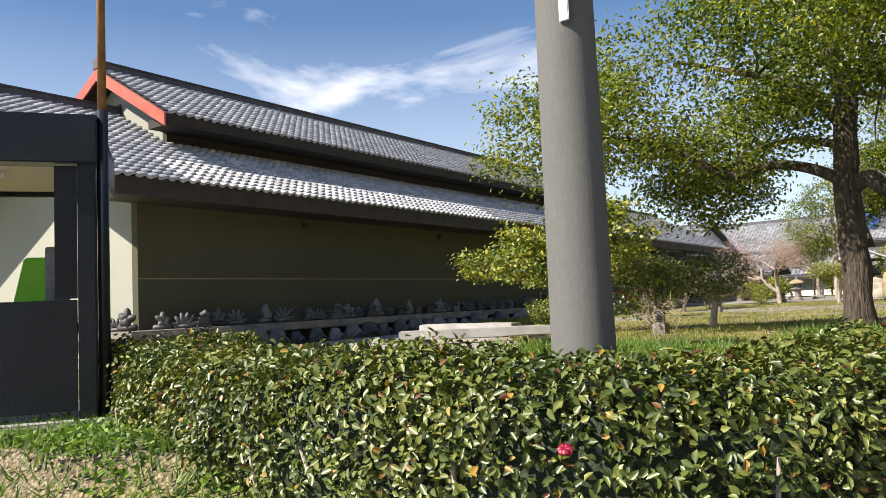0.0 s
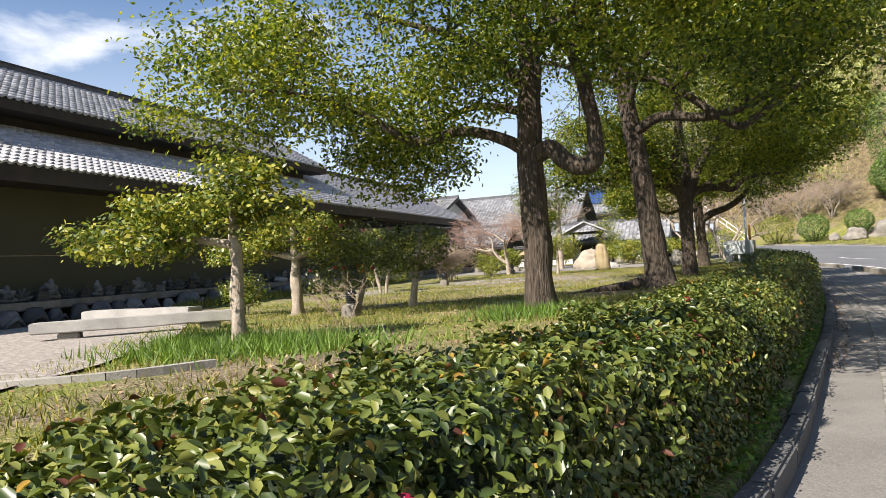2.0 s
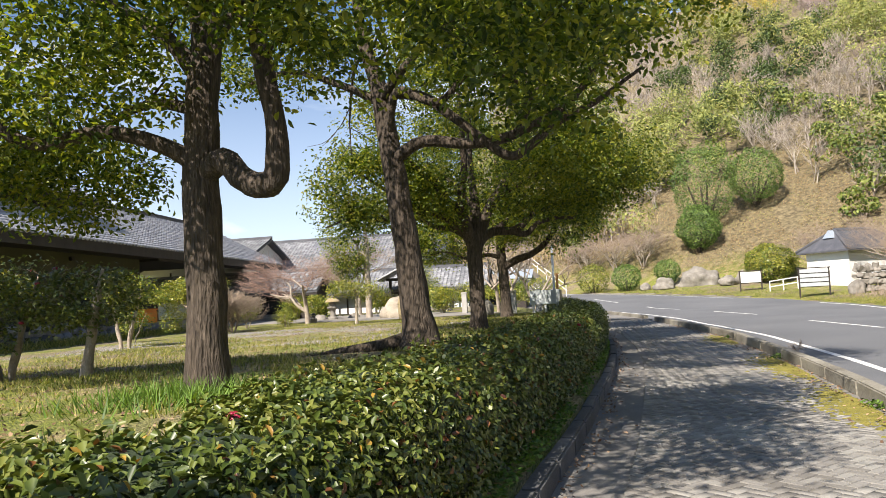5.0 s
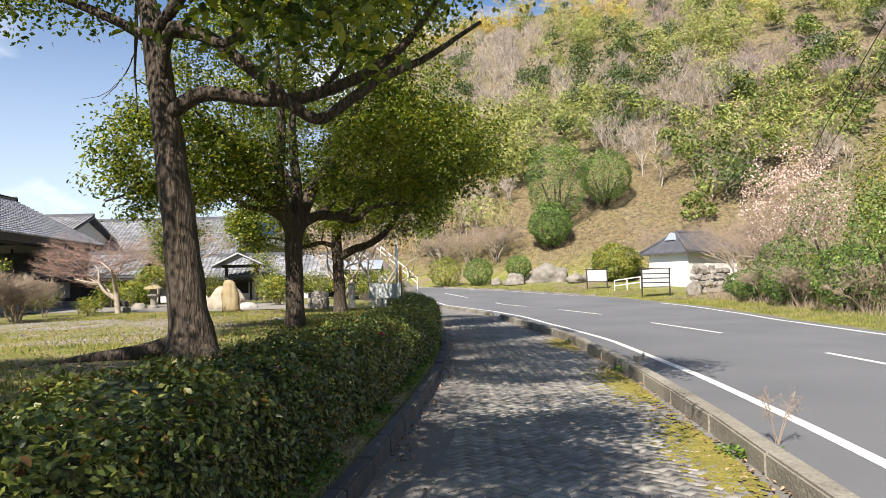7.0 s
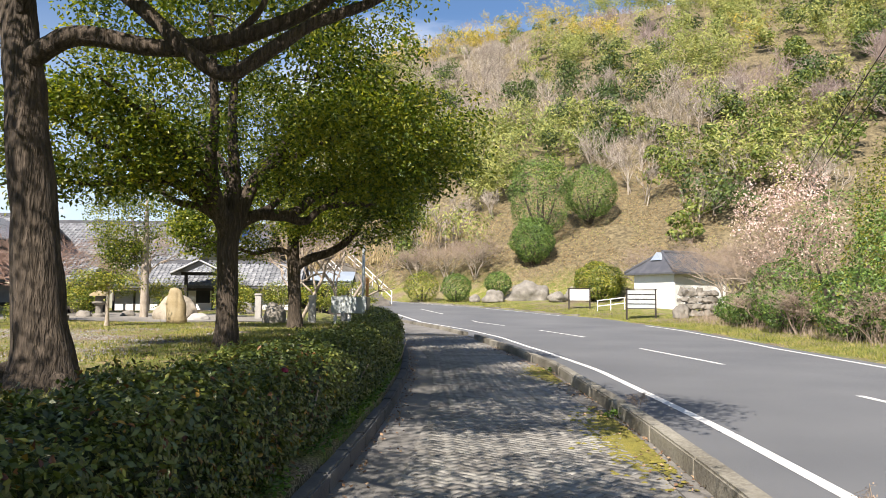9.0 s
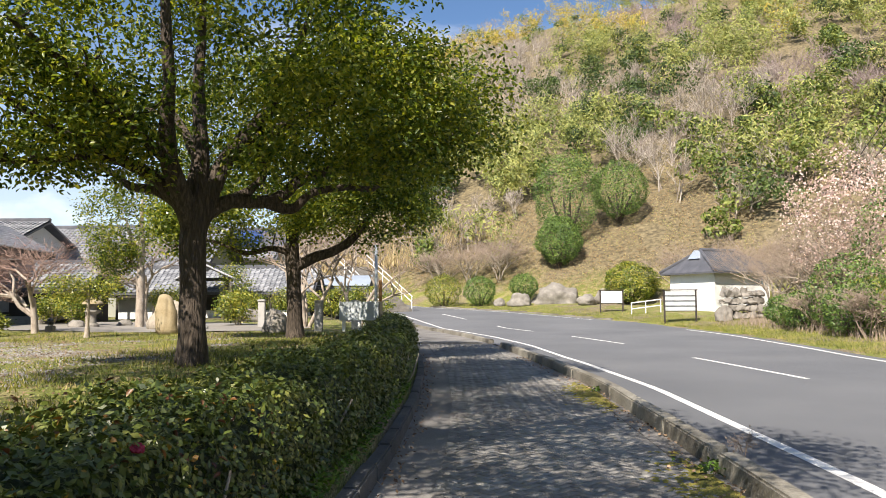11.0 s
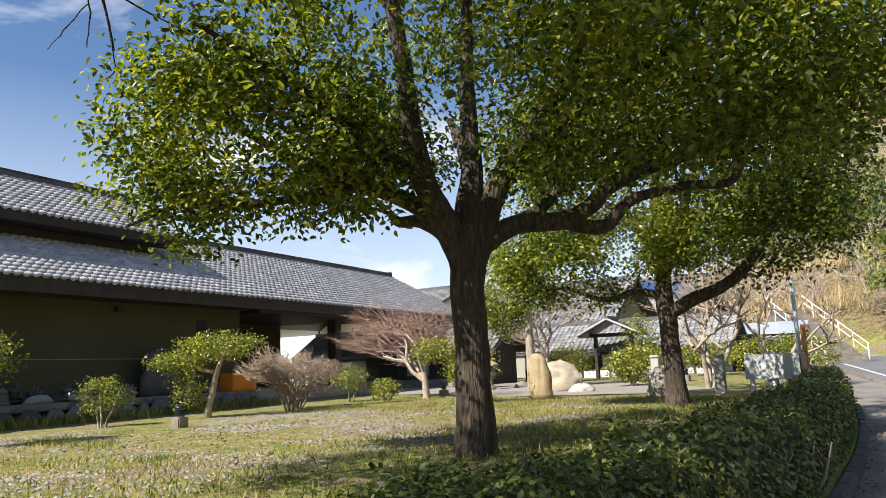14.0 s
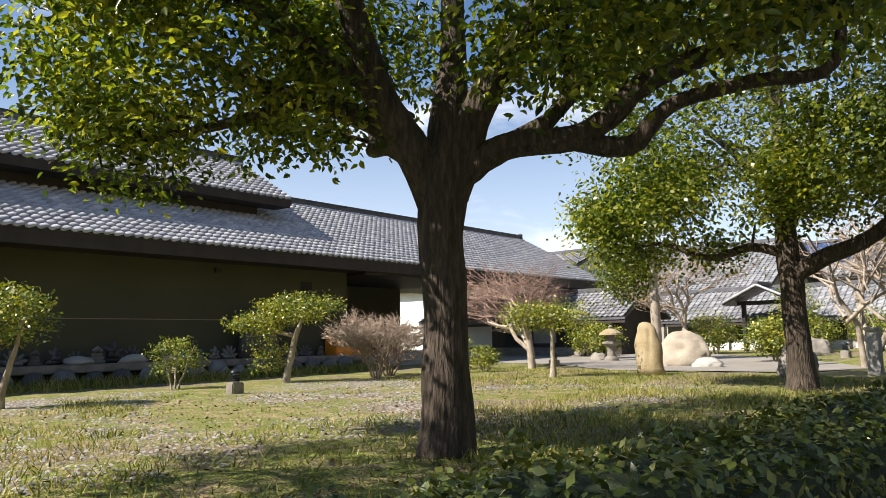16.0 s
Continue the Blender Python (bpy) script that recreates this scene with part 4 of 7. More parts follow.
T3 = (-1.58, 27.4)
tree("camphor_tree", (*T3, g(*T3)), "round-crowned evergreen forking low beside the hedge", [
    [(0, 0, -0.1, 0.3), (0, 0, 0.3, 0.235), (0, 0, 1.0, 0.21), (0.0, 0, 1.9, 0.21), (0.02, 0, 2.4, 0.225), (0.03, 0.03, 2.8, 0.19), (0.05, 0.1, 3.6, 0.13), (-0.05, 0.25, 4.6, 0.1), (0, 0.3, 6.4, 0.05)],
    [(-0.03, -0.05, 2.25, 0.19), (-0.12, -0.3, 2.75, 0.165), (-0.2, -0.6, 3.2, 0.145), (-0.15, -0.9, 3.75, 0.125), (0.0, -1.2, 4.3, 0.1), (0.05, -1.5, 5.1, 0.075), (0, -1.7, 6.4, 0.04)],
    [(0.05, 0.03, 2.3, 0.19), (0.22, 0.12, 2.85, 0.165), (0.45, 0.28, 3.45, 0.145), (0.72, 0.44, 3.85, 0.13), (1.05, 0.65, 4.35, 0.1), (1.3, 0.8, 5.0, 0.08), (1.7, 1.0, 6.2, 0.04)],
    [(0.72, 0.44, 3.82, 0.09), (1.1, 0.55, 3.92, 0.085), (1.9, 0.8, 4.4, 0.06), (2.9, 1.1, 5.0, 0.035)],
    [(0.1, 0.05, 2.45, 0.14), (0.5, 0.3, 2.72, 0.125), (1.0, 0.6, 2.75, 0.115), (1.3, 0.75, 2.9, 0.105), (1.6, 0.95, 3.2, 0.1), (2.15, 1.28, 3.45, 0.085), (2.85, 1.7, 3.72, 0.07), (3.6, 2.1, 4.1, 0.05), (4.5, 2.6, 4.8, 0.025)],
    [(1.0, 0.6, 2.74, 0.1), (1.4, 0.9, 2.66, 0.09), (1.75, 1.0, 2.95, 0.07), (2.3, 1.35, 3.1, 0.06), (2.85, 1.65, 3.18, 0.05), (2.9, 1.7, 4.1, 0.03)],
    [(0.45, 0.25, 2.72, 0.09), (0.75, 0.6, 2.95, 0.08), (0.95, 0.75, 3.3, 0.065), (0.85, 0.75, 3.7, 0.05), (0.95, 0.9, 4.4, 0.03)],
    [(-0.05, -0.03, 2.35, 0.14), (-0.45, -0.3, 2.95, 0.115), (-0.9, -0.55, 3.22, 0.1), (-1.4, -0.85, 3.45, 0.085), (-2.0, -1.2, 3.8, 0.06), (-2.9, -1.6, 4.4, 0.03)],
    [(-0.6, -0.38, 3.05, 0.07), (-1.2, -0.75, 3.28, 0.06), (-1.7, -1.05, 3.18, 0.055), (-2.3, -1.45, 3.08, 0.045), (-3.0, -1.85, 3.12, 0.035), (-3.6, -2.2, 2.9, 0.02)],
    [(-0.2, -0.15, 2.6, 0.1), (-0.6, -0.1, 2.85, 0.085), (-1.1, 0.1, 2.95, 0.07), (-1.7, 0.6, 3.3, 0.05), (-2.5, 1.1, 3.8, 0.03)],
    [(-0.2, -0.6, 3.2, 0.09), (-0.6, -1.3, 3.7, 0.07), (-1.1, -2.2, 4.3, 0.045), (-1.5, -2.9, 4.7, 0.025)],
    [(0.05, 0.1, 3.3, 0.1), (-0.45, 0.7, 4.0, 0.08), (-1.1, 1.5, 4.7, 0.05)],
], [((0.0, 0, 5.4), (3.9, 3.7, 2.6), 6), ((0.8, 0.6, 7.2), (3.2, 3.0, 1.5), 2.4), ((-2.3, -1.2, 4.0), (1.9, 1.7, 1.1), 1.7), ((2.4, 0.3, 4.1), (2.0, 2.0, 1.2), 2.2), ((-3.3, -1.8, 3.1), (0.7, 0.7, 0.5), 0.5), ((3.2, 1.8, 4.6), (2.1, 2.4, 1.4), 2.2)],
     600, 106, 0.106, BARK, LEAF_TREE, 13, spread=0.34, gaps=-0.1)

T4 = (-1.72, 36.2)
tree("camphor_tree", (*T4, g(*T4)), "evergreen with drooping dark branches behind the hedge", [
    [(0, 0, -0.1, 0.3), (0, 0, 0.4, 0.225), (-0.04, 0, 1.4, 0.2), (-0.1, 0, 2.3, 0.2), (-0.1, 0, 3.2, 0.16), (-0.1, 0, 4.4, 0.13), (-0.1, 0, 6.6, 0.06)],
    [(0, 0, 2.0, 0.16), (0.5, 0.0, 2.25, 0.15), (1.1, 0, 2.45, 0.13), (1.7, 0, 2.9, 0.11), (2.4, 0.1, 3.9, 0.07), (2.9, 0.2, 5.2, 0.04)],
    [(0.0, 0, 2.3, 0.1), (-0.6, -0.3, 2.5, 0.08), (-1.3, -0.5, 2.35, 0.06), (-2.2, -0.7, 2.7, 0.04), (-3.2, -0.8, 2.5, 0.02)],
    [(0.0, 0, 2.9, 0.11), (0.5, -0.5, 3.8, 0.09), (1.0, -1.1, 4.7, 0.06)],
    [(0.0, 0, 3.1, 0.11), (-0.8, 0.3, 4.1, 0.08), (-1.7, 0.5, 5.0, 0.05)],
], [((0.0, 0, 5.4), (4.2, 3.9, 2.7), 6), ((1.8, 0, 3.7), (2.4, 2.3, 1.1), 2.2), ((-2.0, -0.4, 3.2), (1.9, 1.7, 0.9), 1.7)],
     520, 130, 0.11, BARK, LEAF_TREE, 14, spread=0.34, gaps=-0.06, fine=False)


# ---- garden: small trees and shrubs ----
def shrub(name, at, label, height, crowns, n_clusters, per, leaf, mat, seed, bark=BARK_PALE, stem=0.08, lean=(0, 0), spread=0.2, category="shrub", stems=1, gaps=0.0):
    """A small tree: one or several stems that end in foliage pads."""
    limbs = []
    rng = random.Random(seed)
    for k in range(stems):
        a = 2 * math.pi * k / stems + rng.uniform(0, 1)
        o = 0.0 if stems == 1 else 0.12
        dx, dy = o * math.cos(a), o * math.sin(a)
        tx, ty = lean[0] + (0 if stems == 1 else 0.4 * math.cos(a)), lean[1] + (0 if stems == 1 else 0.4 * math.sin(a))
        limbs.append([(dx, dy, -0.1, stem * 1.35), (dx, dy, 0.15, stem), (dx + 0.3 * tx, dy + 0.3 * ty, height * 0.35, stem * 0.85), (dx + 0.6 * tx, dy + 0.6 * ty, height * 0.6, stem * 0.65), (dx + tx, dy + ty, height * 0.85, stem * 0.3)])
    for c, r, _ in crowns:
        if math.hypot(c[0], c[1]) > 0.7:
            z = height * 0.55
            limbs.append([(0.3 * lean[0], 0.3 * lean[1], z, stem * 0.6), (c[0] * 0.4, c[1] * 0.4, z + 0.12, stem * 0.45), (c[0] * 0.75, c[1] * 0.75, c[2] - 0.05, stem * 0.3), (c[0], c[1], c[2], stem * 0.15)])
    return tree(name, at, label, limbs, crowns, n_clusters, per, leaf, bark, mat, seed, spread=spread, twig=0.012, category=category, sides=8, gaps=gaps, fine=False)


S1 = (-5.66, 10.35)
shrub("garden_tree", (*S1, g(*S1)), "small layered tree with smooth pale trunk and flat leaf pads", 2.3,
      [((-1.2, -0.5, 1.45), (0.9, 0.8, 0.26), 2.4), ((-0.5, -0.2, 1.85), (0.8, 0.7, 0.22), 1.6), ((0.3, 0.1, 1.75), (0.7, 0.6, 0.3), 1.2), ((0.1, 0.0, 2.2), (0.5, 0.5, 0.2), 0.7)], 150, 60, 0.085, LEAF_SHRUB, 21, stem=0.105, spread=0.15, category="tree")
S2 = (-8.9, 16.5)
shrub("garden_tree", (*S2, g(*S2)), "small layered tree with pale trunk and wide flat crown", 2.3,
      [((-1.2, -0.2, 1.5), (0.9, 0.8, 0.22), 1.5), ((0.1, 0, 1.85), (1.0, 0.9, 0.32), 2), ((0.9, 0.3, 1.45), (0.8, 0.7, 0.25), 1.2)], 130, 60, 0.09, LEAF_SHRUB, 22, stem=0.14, spread=0.16, category="tree")
S3 = (-6.45, 17.25)
shrub("camellia_bush", (*S3, g(*S3)), "dark glossy camellia bush on a short trunk", 2.0, [((0.1, 0, 1.3), (0.72, 0.65, 0.5), 2), ((-0.45, -0.1, 1.05), (0.4, 0.4, 0.3), 0.6)], 66, 50, 0.085, LEAF_HEDGE, 23, stem=0.09, lean=(0.25, 0.1), spread=0.16)
S4 = (-7.75, 17.0)
red_bush = shrub("camellia_bush", (*S4, g(*S4)), "bushy camellia dotted with red flowers", 2.0, [((0, 0, 1.3), (0.85, 0.8, 0.65), 2), ((-0.3, -0.2, 0.75), (0.7, 0.6, 0.4), 1)], 80, 46, 0.08, LEAF_HEDGE, 24, stem=0.06, spread=0.2, stems=3)
rng_f = random.Random(5)
for k in range(14):
    a, z = rng_f.uniform(0, 6.28), rng_f.uniform(0.8, 1.9)
    bm = bmesh.new()
    made = bmesh.ops.create_icosphere(bm, subdivisions=1, radius=0.045)["verts"]
    for v in made:
        v.co.z *= 0.6
        v.co *= 1 + 0.3 * noise.noise(v.co * 40 + Vector((k, 0, 0)))
    fl = part("flower", bm, PETAL, red_bush)
    fl.location = (0.95 * math.cos(a), 0.9 * math.sin(a), z)
for at, h, cr, seed, label in (
        ((-11.0, 17.4), 0.8, ((0, 0, 0.6), (0.45, 0.4, 0.35), 1), 32, "low green shrub beside the ledge"),
        ((-14.85, 31.3), 1.25, ((0, 0, 0.8), (0.6, 0.55, 0.5), 1), 33, "small camellia shrub with an orange flower"),
        ((-15.2, 41.5), 1.3, ((0, 0, 0.85), (0.6, 0.6, 0.5), 1), 34, "small green shrub beside the steps"),
        ((-12.6, 40.2), 0.7, ((0, 0, 0.45), (0.4, 0.4, 0.3), 1), 35, "low yellow-green shrub in the lawn")):
    shrub("garden_shrub", (*at, g(*at)), label, h, [cr], 40, 45, 0.08, LEAF_SHRUB, seed, stem=0.025, spread=0.15, stems=3)
S5 = (-14.2, 34.1)
shrub("garden_tree", (*S5, g(*S5)), "clipped small tree with a slanted trunk", 2.3, [((0.1, 0.3, 2.0), (1.2, 1.1, 0.35), 2), ((-0.6, -0.5, 1.6), (0.7, 0.7, 0.25), 1), ((-0.5, -0.3, 0.8), (0.5, 0.5, 0.5), 0.7)], 120, 55, 0.09, LEAF_SHRUB, 25, stem=0.1, lean=(0.25, 0.4), spread=0.18, category="tree")
S6 = (-12.0, 26.6)
shrub("garden_tree", (*S6, g(*S6)), "small bright shrub tree with orange-tipped leaves", 2.2, [((0, 0, 1.7), (0.9, 0.8, 0.5), 1)], 80, 50, 0.09, LEAF_SHRUB, 26, stem=0.06, spread=0.2, stems=2, category="tree")
S7 = (-8.55, 38.3)
shrub("garden_tree", (*S7, g(*S7)), "small tree with a flat yellow-green crown", 1.9, [((0.3, 0.2, 1.5), (0.7, 0.6, 0.35), 1), ((-0.6, -0.3, 1.6), (0.55, 0.55, 0.3), 1)], 70, 45, 0.085, LEAF_SHRUB, 27, stem=0.08, spread=0.22, category="tree")
S8 = (-10.6, 47.2)
shrub("garden_tree", (*S8, g(*S8)), "evergreen with drooping dense foliage and pale trunk", 6.4, [((-0.9, 0, 4.6), (1.7, 1.5, 1.8), 3), ((0, 0, 5.8), (1.5, 1.4, 1.2), 1.5), ((-1.0, 0, 3.1), (1.0, 0.9, 0.8), 1)], 170, 60, 0.13, LEAF_TREE, 28, stem=0.19, spread=0.32, category="tree")
for at, h, r, seed, label in (((-6.4, 47.2), 1.4, 0.8, 36, "rounded shrub with yellow flowers by the path"), ((-8.6, 56.5), 1.6, 1.1, 37, "clipped round shrub before the gate"), ((-6.2, 57.5), 1.7, 1.3, 38, "clipped round shrub before the gate"),
                              ((-12.6, 56), 1.8, 1.0, 39, "loose green shrub before the gallery"), ((-9.8, 58.6), 3.2, 0.9, 40, "upright conifer before the gallery"), ((-3.6, 55), 1.6, 1.2, 41, "clipped round shrub beside the lawn"),
                              ((-2.0, 58), 2.2, 1.5, 42, "dense shrub beside the lawn"), ((-14.8, 50.2), 1.4, 0.8, 43, "dark shrub beside the stone lantern"), ((-17.3, 52.8), 1.5, 0.8, 44, "low shrub beside the steps")):
    shrub("garden_shrub", (*at, g(*at)), label, h, [((0, 0, h * 0.6), (r, r, h * 0.42), 1)], 60, 50, 0.12, LEAF_SHRUB, seed, stem=0.04, spread=0.22, stems=3)


def bare_tree(name, at, label, height, radius, seed, mat, levels=4, stem=0.16, stems=1, fork=0.28, up=0.5, category="tree", fine=0.009, ratio=(0.62, 0.85)):
    """A leafless tree: branches that fork again and again into fine twigs."""
    rng = np.random.default_rng(seed)
    t = thing(name, at, label, category)
    bm = bmesh.new()
    tw_v, tw_f = [], []

    def grow(p, d, ln, r, lev):
        mid = p + d * ln * 0.5 + rng.normal(0, 0.05, 3) * ln
        e = p + d * ln + rng.normal(0, 0.05, 3) * ln
        if lev >= 3:
            i = len(tw_v)
            s = np.cross(d, rng.normal(0, 1, 3))
            s = s / (np.linalg.norm(s) + 1e-9) * max(r, fine)
            s2 = np.cross(d, s)
            tw_v.extend([p - s, p + s, p + s2, e])
            tw_f.extend([(i, i + 1, i + 3), (i + 1, i + 2, i + 3), (i + 2, i, i + 3)])
        else:
            tube(bm, [p, mid, e], [r, r * 0.85, r * 0.68], 6 if lev else 8, cap=False)
        if lev >= levels:
            return
        for k in range(int(rng.integers(3, 5))):
            q = d + rng.normal(0, 0.72, 3)
            q[2] = abs(q[2]) * 0.75 + up * 0.4 * (1.2 if lev < 2 else 0.6)
            q[:2] *= 1.15
            q /= np.linalg.norm(q)
            start = p + (e - p) * rng.uniform(0.45, 1.0)
            grow(start, q, ln * rng.uniform(*ratio), r * 0.6, lev + 1)

    for k in range(stems):
        a = 2 * math.pi * k / stems
        tilt = 0.0 if stems == 1 else 0.42
        d = np.array((tilt * math.cos(a), tilt * math.sin(a), 1.0))
        grow(np.array((0.08 * math.cos(a) * (stems > 1), 0.08 * math.sin(a) * (stems > 1), -0.05)), d / np.linalg.norm(d), height * fork, stem, 0)
    part("trunk", bm, BARK_PALE if stem > 0.05 else mat, t, smooth=True)
    raw("twig_spray", tw_v, tw_f, mat, t, kind="stuff")
    return t


bare_tree("maple_tree", (-12.3, 42.2, g(-12.3, 42.2)), "leafless maple with a wide dome of fine reddish twigs", 9.6, 4, 58, TWIG_RED, levels=6, stem=0.14, up=0.3, fine=0.007, fork=0.14, ratio=(0.76, 0.97))
bare_tree("maple_tree", (-13.5, 55.0, g(-13.5, 55.0)), "leafless maple with fine brown twigs near the gallery", 11.0, 4, 52, TWIG, levels=6, stem=0.14, up=0.3, fine=0.009, fork=0.16, ratio=(0.7, 0.92))
bare_tree("bare_shrub", (-5.7, 13.0, g(-5.7, 13.0)), "thin twiggy young shrub among the grass", 1.7, 1, 57, TWIG, levels=3, stem=0.009, stems=3, up=0.6, category="shrub", fine=0.004)
bare_tree("bare_shrub", (-13.6, 36.7, g(-13.6, 36.7)), "leafless rounded shrub with pinkish-brown twigs", 3.1, 1, 53, TWIG, levels=5, stem=0.035, stems=5, up=0.4, category="shrub")
bare_tree("bare_shrub", (-14.4, 37.9, g(-14.4, 37.9)), "leafless rounded shrub with pinkish-brown twigs", 3.1, 1, 54, TWIG, levels=5, stem=0.035, stems=5, up=0.4, category="shrub")
bare_tree("bare_tree", (-2.9, 44.0, g(-2.9, 44)), "leafless tree with pale grey multiple trunks", 7.5, 2, 55, TWIG, levels=4, stem=0.085, stems=3, up=0.7)
bare_tree("bare_tree", (-1.2, 46.5, g(-1.2, 46.5)), "leafless tree with smooth pale trunks", 7.0, 2, 56, TWIG, levels=4, stem=0.08, stems=2, up=0.7)


# ---- garden: stones and lamps ----
def stone_thing(name, at, size, label, mat, seed, rough=0.3, turn=0.0, category="stone"):
    bm = bmesh.new()
    rock(bm, size, (0, 0, size[2] * 0.28), seed, rough)
    bmesh.ops.subdivide_edges(bm, edges=bm.edges[:], cuts=1, use_grid_fill=True)
    bm.normal_update()
    for v in bm.verts:
        p = v.co * (2.4 / max(size)) + Vector((seed, 0, 0))
        v.co += v.normal * (0.11 * min(size) * (abs(noise.noise(p * 1.7)) * -2 + 0.6 + 0.5 * noise.noise(p * 4)))
    ob = part(name, bm, mat, smooth=True)
    ob.matrix_basis = pose(*at, 0, 0, turn)
    return tagged(ob, label, category)


def upright_stone():
    bm = bmesh.new()
    prof = [(0.36, 0.0), (0.36, 0.35), (0.34, 0.75), (0.3, 1.0), (0.24, 1.18), (0.14, 1.29), (0.03, 1.33)]
    lathe(bm, prof, 18)
    bmesh.ops.subdivide_edges(bm, edges=bm.edges[:], cuts=1, use_grid_fill=True)
    for v in bm.verts:
        v.co.y *= 0.55
        p = v.co * 2.2
        v.co.x += 0.07 * noise.noise(p) - 0.1 * v.co.z
        v.co.y += 0.07 * noise.noise(p + Vector((5, 5, 0)))
        groove = math.exp(-((v.co.x - 0.02) / 0.035) ** 2) * (v.co.y < 0) * (0.2 < v.co.z < 1.1)
        v.co.y += 0.05 * groove
    ob = part("standing_stone", bm, STONE_YELLOW, smooth=True)
    ob.matrix_basis = pose(-6.63, 39.8, g(-6.63, 39.8), 0, 0, 12)
    tagged(ob, "upright yellowish standing stone on the lawn edge", "stone")


upright_stone()
stone_thing("boulder", (-8.3, 44.6, g(-8.3, 44.6)), (0.85, 0.5, 0.78), "large rounded tan boulder by the path", STONE_TAN, 23, 0.3)
stone_thing("boulder", (-7.0, 43.6, g(-7, 43.6)), (0.45, 0.3, 0.22), "low white stone by the path", STONE_PALE, 8, 0.3)
stone_thing("boulder", (-3.1, 39.8, g(-3.1, 39.8)), (0.42, 0.38, 0.6), "dark rounded rock beside the tree", STONE_GREY, 9, 0.2)
stone_thing("boulder", (-14.0, 48.6, g(-14, 48.6)), (0.4, 0.3, 0.25), "low rock beside the stone lantern", STONE_GREY, 12, 0.3)
stone_thing("boulder", (-12.2, 49.4, g(-12.2, 49.4)), (0.35, 0.3, 0.22), "low rock beside the stone lantern", STONE_GREY, 15, 0.3)
stone_thing("boulder", (-8.0, 55.2, g(-8, 55.2)), (0.7, 0.4, 0.5), "garden rock before the gate", STONE_GREY, 17, 0.3)


def garden_lamp(x, y):
    lamp = thing("garden_lamp", (x, y, g(x, y)), "low bollard lamp with dark louvred cap on a stone block", "lamp", "garden lamps")
    boxed("stone_base", -0.14, 0.14, -0.14, 0.14, -0.05, 0.24, STONE_GREY, lamp, 0.02)
    bm = bmesh.new()
    lathe(bm, [(0.09, 0.242), (0.09, 0.3), (0.075, 0.302), (0.075, 0.43)], 16)
    part("lens", bm, STONE_PALE, lamp, "pale glass body")
    for k in range(4):
        bm = bmesh.new()
        lathe(bm, [(0.078, 0.29 + 0.035 * k), (0.112, 0.275 + 0.035 * k), (0.112, 0.283 + 0.035 * k), (0.078, 0.3 + 0.035 * k)], 16)
        part("louvre", bm, STEEL, lamp)
    bm = bmesh.new()
    lathe(bm, [(0.115, 0.43), (0.12, 0.445), (0.1, 0.48), (0.05, 0.515), (0.01, 0.525)], 16)
    part("cap", bm, STEEL, lamp, smooth=True)


for x, y in ((-6.8, 15.2), (-11.46, 31.0), (-12.6, 43.8), (-5.4, 50.5)):
    garden_lamp(x, y)


def stone_lantern(x, y):
    t = thing("stone_lantern", (x, y, g(x, y)), "weathered granite garden lantern with a wide cap", "lantern")
    for name, prof in (("base", [(0.3, 0), (0.28, 0.12), (0.2, 0.2)]), ("shaft", [(0.17, 0.2), (0.15, 0.4), (0.17, 0.58)]), ("platform", [(0.2, 0.58), (0.34, 0.68), (0.34, 0.74), (0.22, 0.76)]),
                       ("fire_box", [(0.19, 0.76), (0.2, 0.9), (0.18, 1.02)]), ("cap", [(0.44, 1.02), (0.42, 1.09), (0.26, 1.2), (0.1, 1.26)]), ("finial", [(0.08, 1.26), (0.1, 1.32), (0.03, 1.4)])):
        bm = bmesh.new()
        lathe(bm, prof, 8 if name in ("fire_box", "platform") else 14)
        for v in bm.verts:
            v.co += 0.012 * Vector((noise.noise(v.co * 6), noise.noise(v.co * 6 + Vector((3, 0, 0))), 0))
        part(name, bm, STONE_YELLOW if name == "cap" else STONE_GREY, t)


stone_lantern(-13.0, 48.0)


def stone_post(x, y, h):
    t = thing("stone_post", (x, y, g(x, y)), "square granite post with a pointed top", "post", "stone posts")
    bm = bmesh.new()
    box(bm, -0.13, 0.13, -0.13, 0.13, -0.1, h, 0.012)
    part("shaft", bm, STONE_PALE, t)
    bm = bmesh.new()
    box(bm, -0.16, 0.16, -0.16, 0.16, h + 0.002, h + 0.1, 0.03)
    part("cap", bm, STONE_PALE, t)


for x, y, h in ((-4.75, 44.6, 1.0), (-1.9, 41.0, 0.95), (-0.9, 43.0, 0.95)):
    stone_post(x, y, h)


def stone_bench(x, y, ln, turn, h, label):
    t = thing("stone_bench", (x, y, g(x, y)), label, "bench", "stone benches", turn=turn)
    bm = bmesh.new()
    box(bm, -ln / 2, ln / 2, -0.22, 0.22, h - 0.2, h, 0.02)
    bmesh.ops.subdivide_edges(bm, edges=[e for e in bm.edges if e.calc_length() > 0.3], cuts=6, use_grid_fill=True)
    for v in bm.verts:
        v.co += 0.015 * Vector((0, noise.noise(v.co * 3), noise.noise(v.co * 2.4 + Vector((7, 0, 0)))))
    part("seat", bm, STONE_PALE, t, "pale hewn granite slab")
    for sx in (-0.33, 0.33):
        boxed("support", sx * ln - 0.18, sx * ln + 0.18, -0.16, 0.16, -0.1, h - 0.202, STONE_GREY, t, 0.02)


stone_bench(-9.9, 13.0, 3.6, 38, 0.34, "long pale granite bench beside the gravel")
stone_bench(-11.8, 14.9, 2.9, 2, 0.4, "long pale granite bench set across the other")

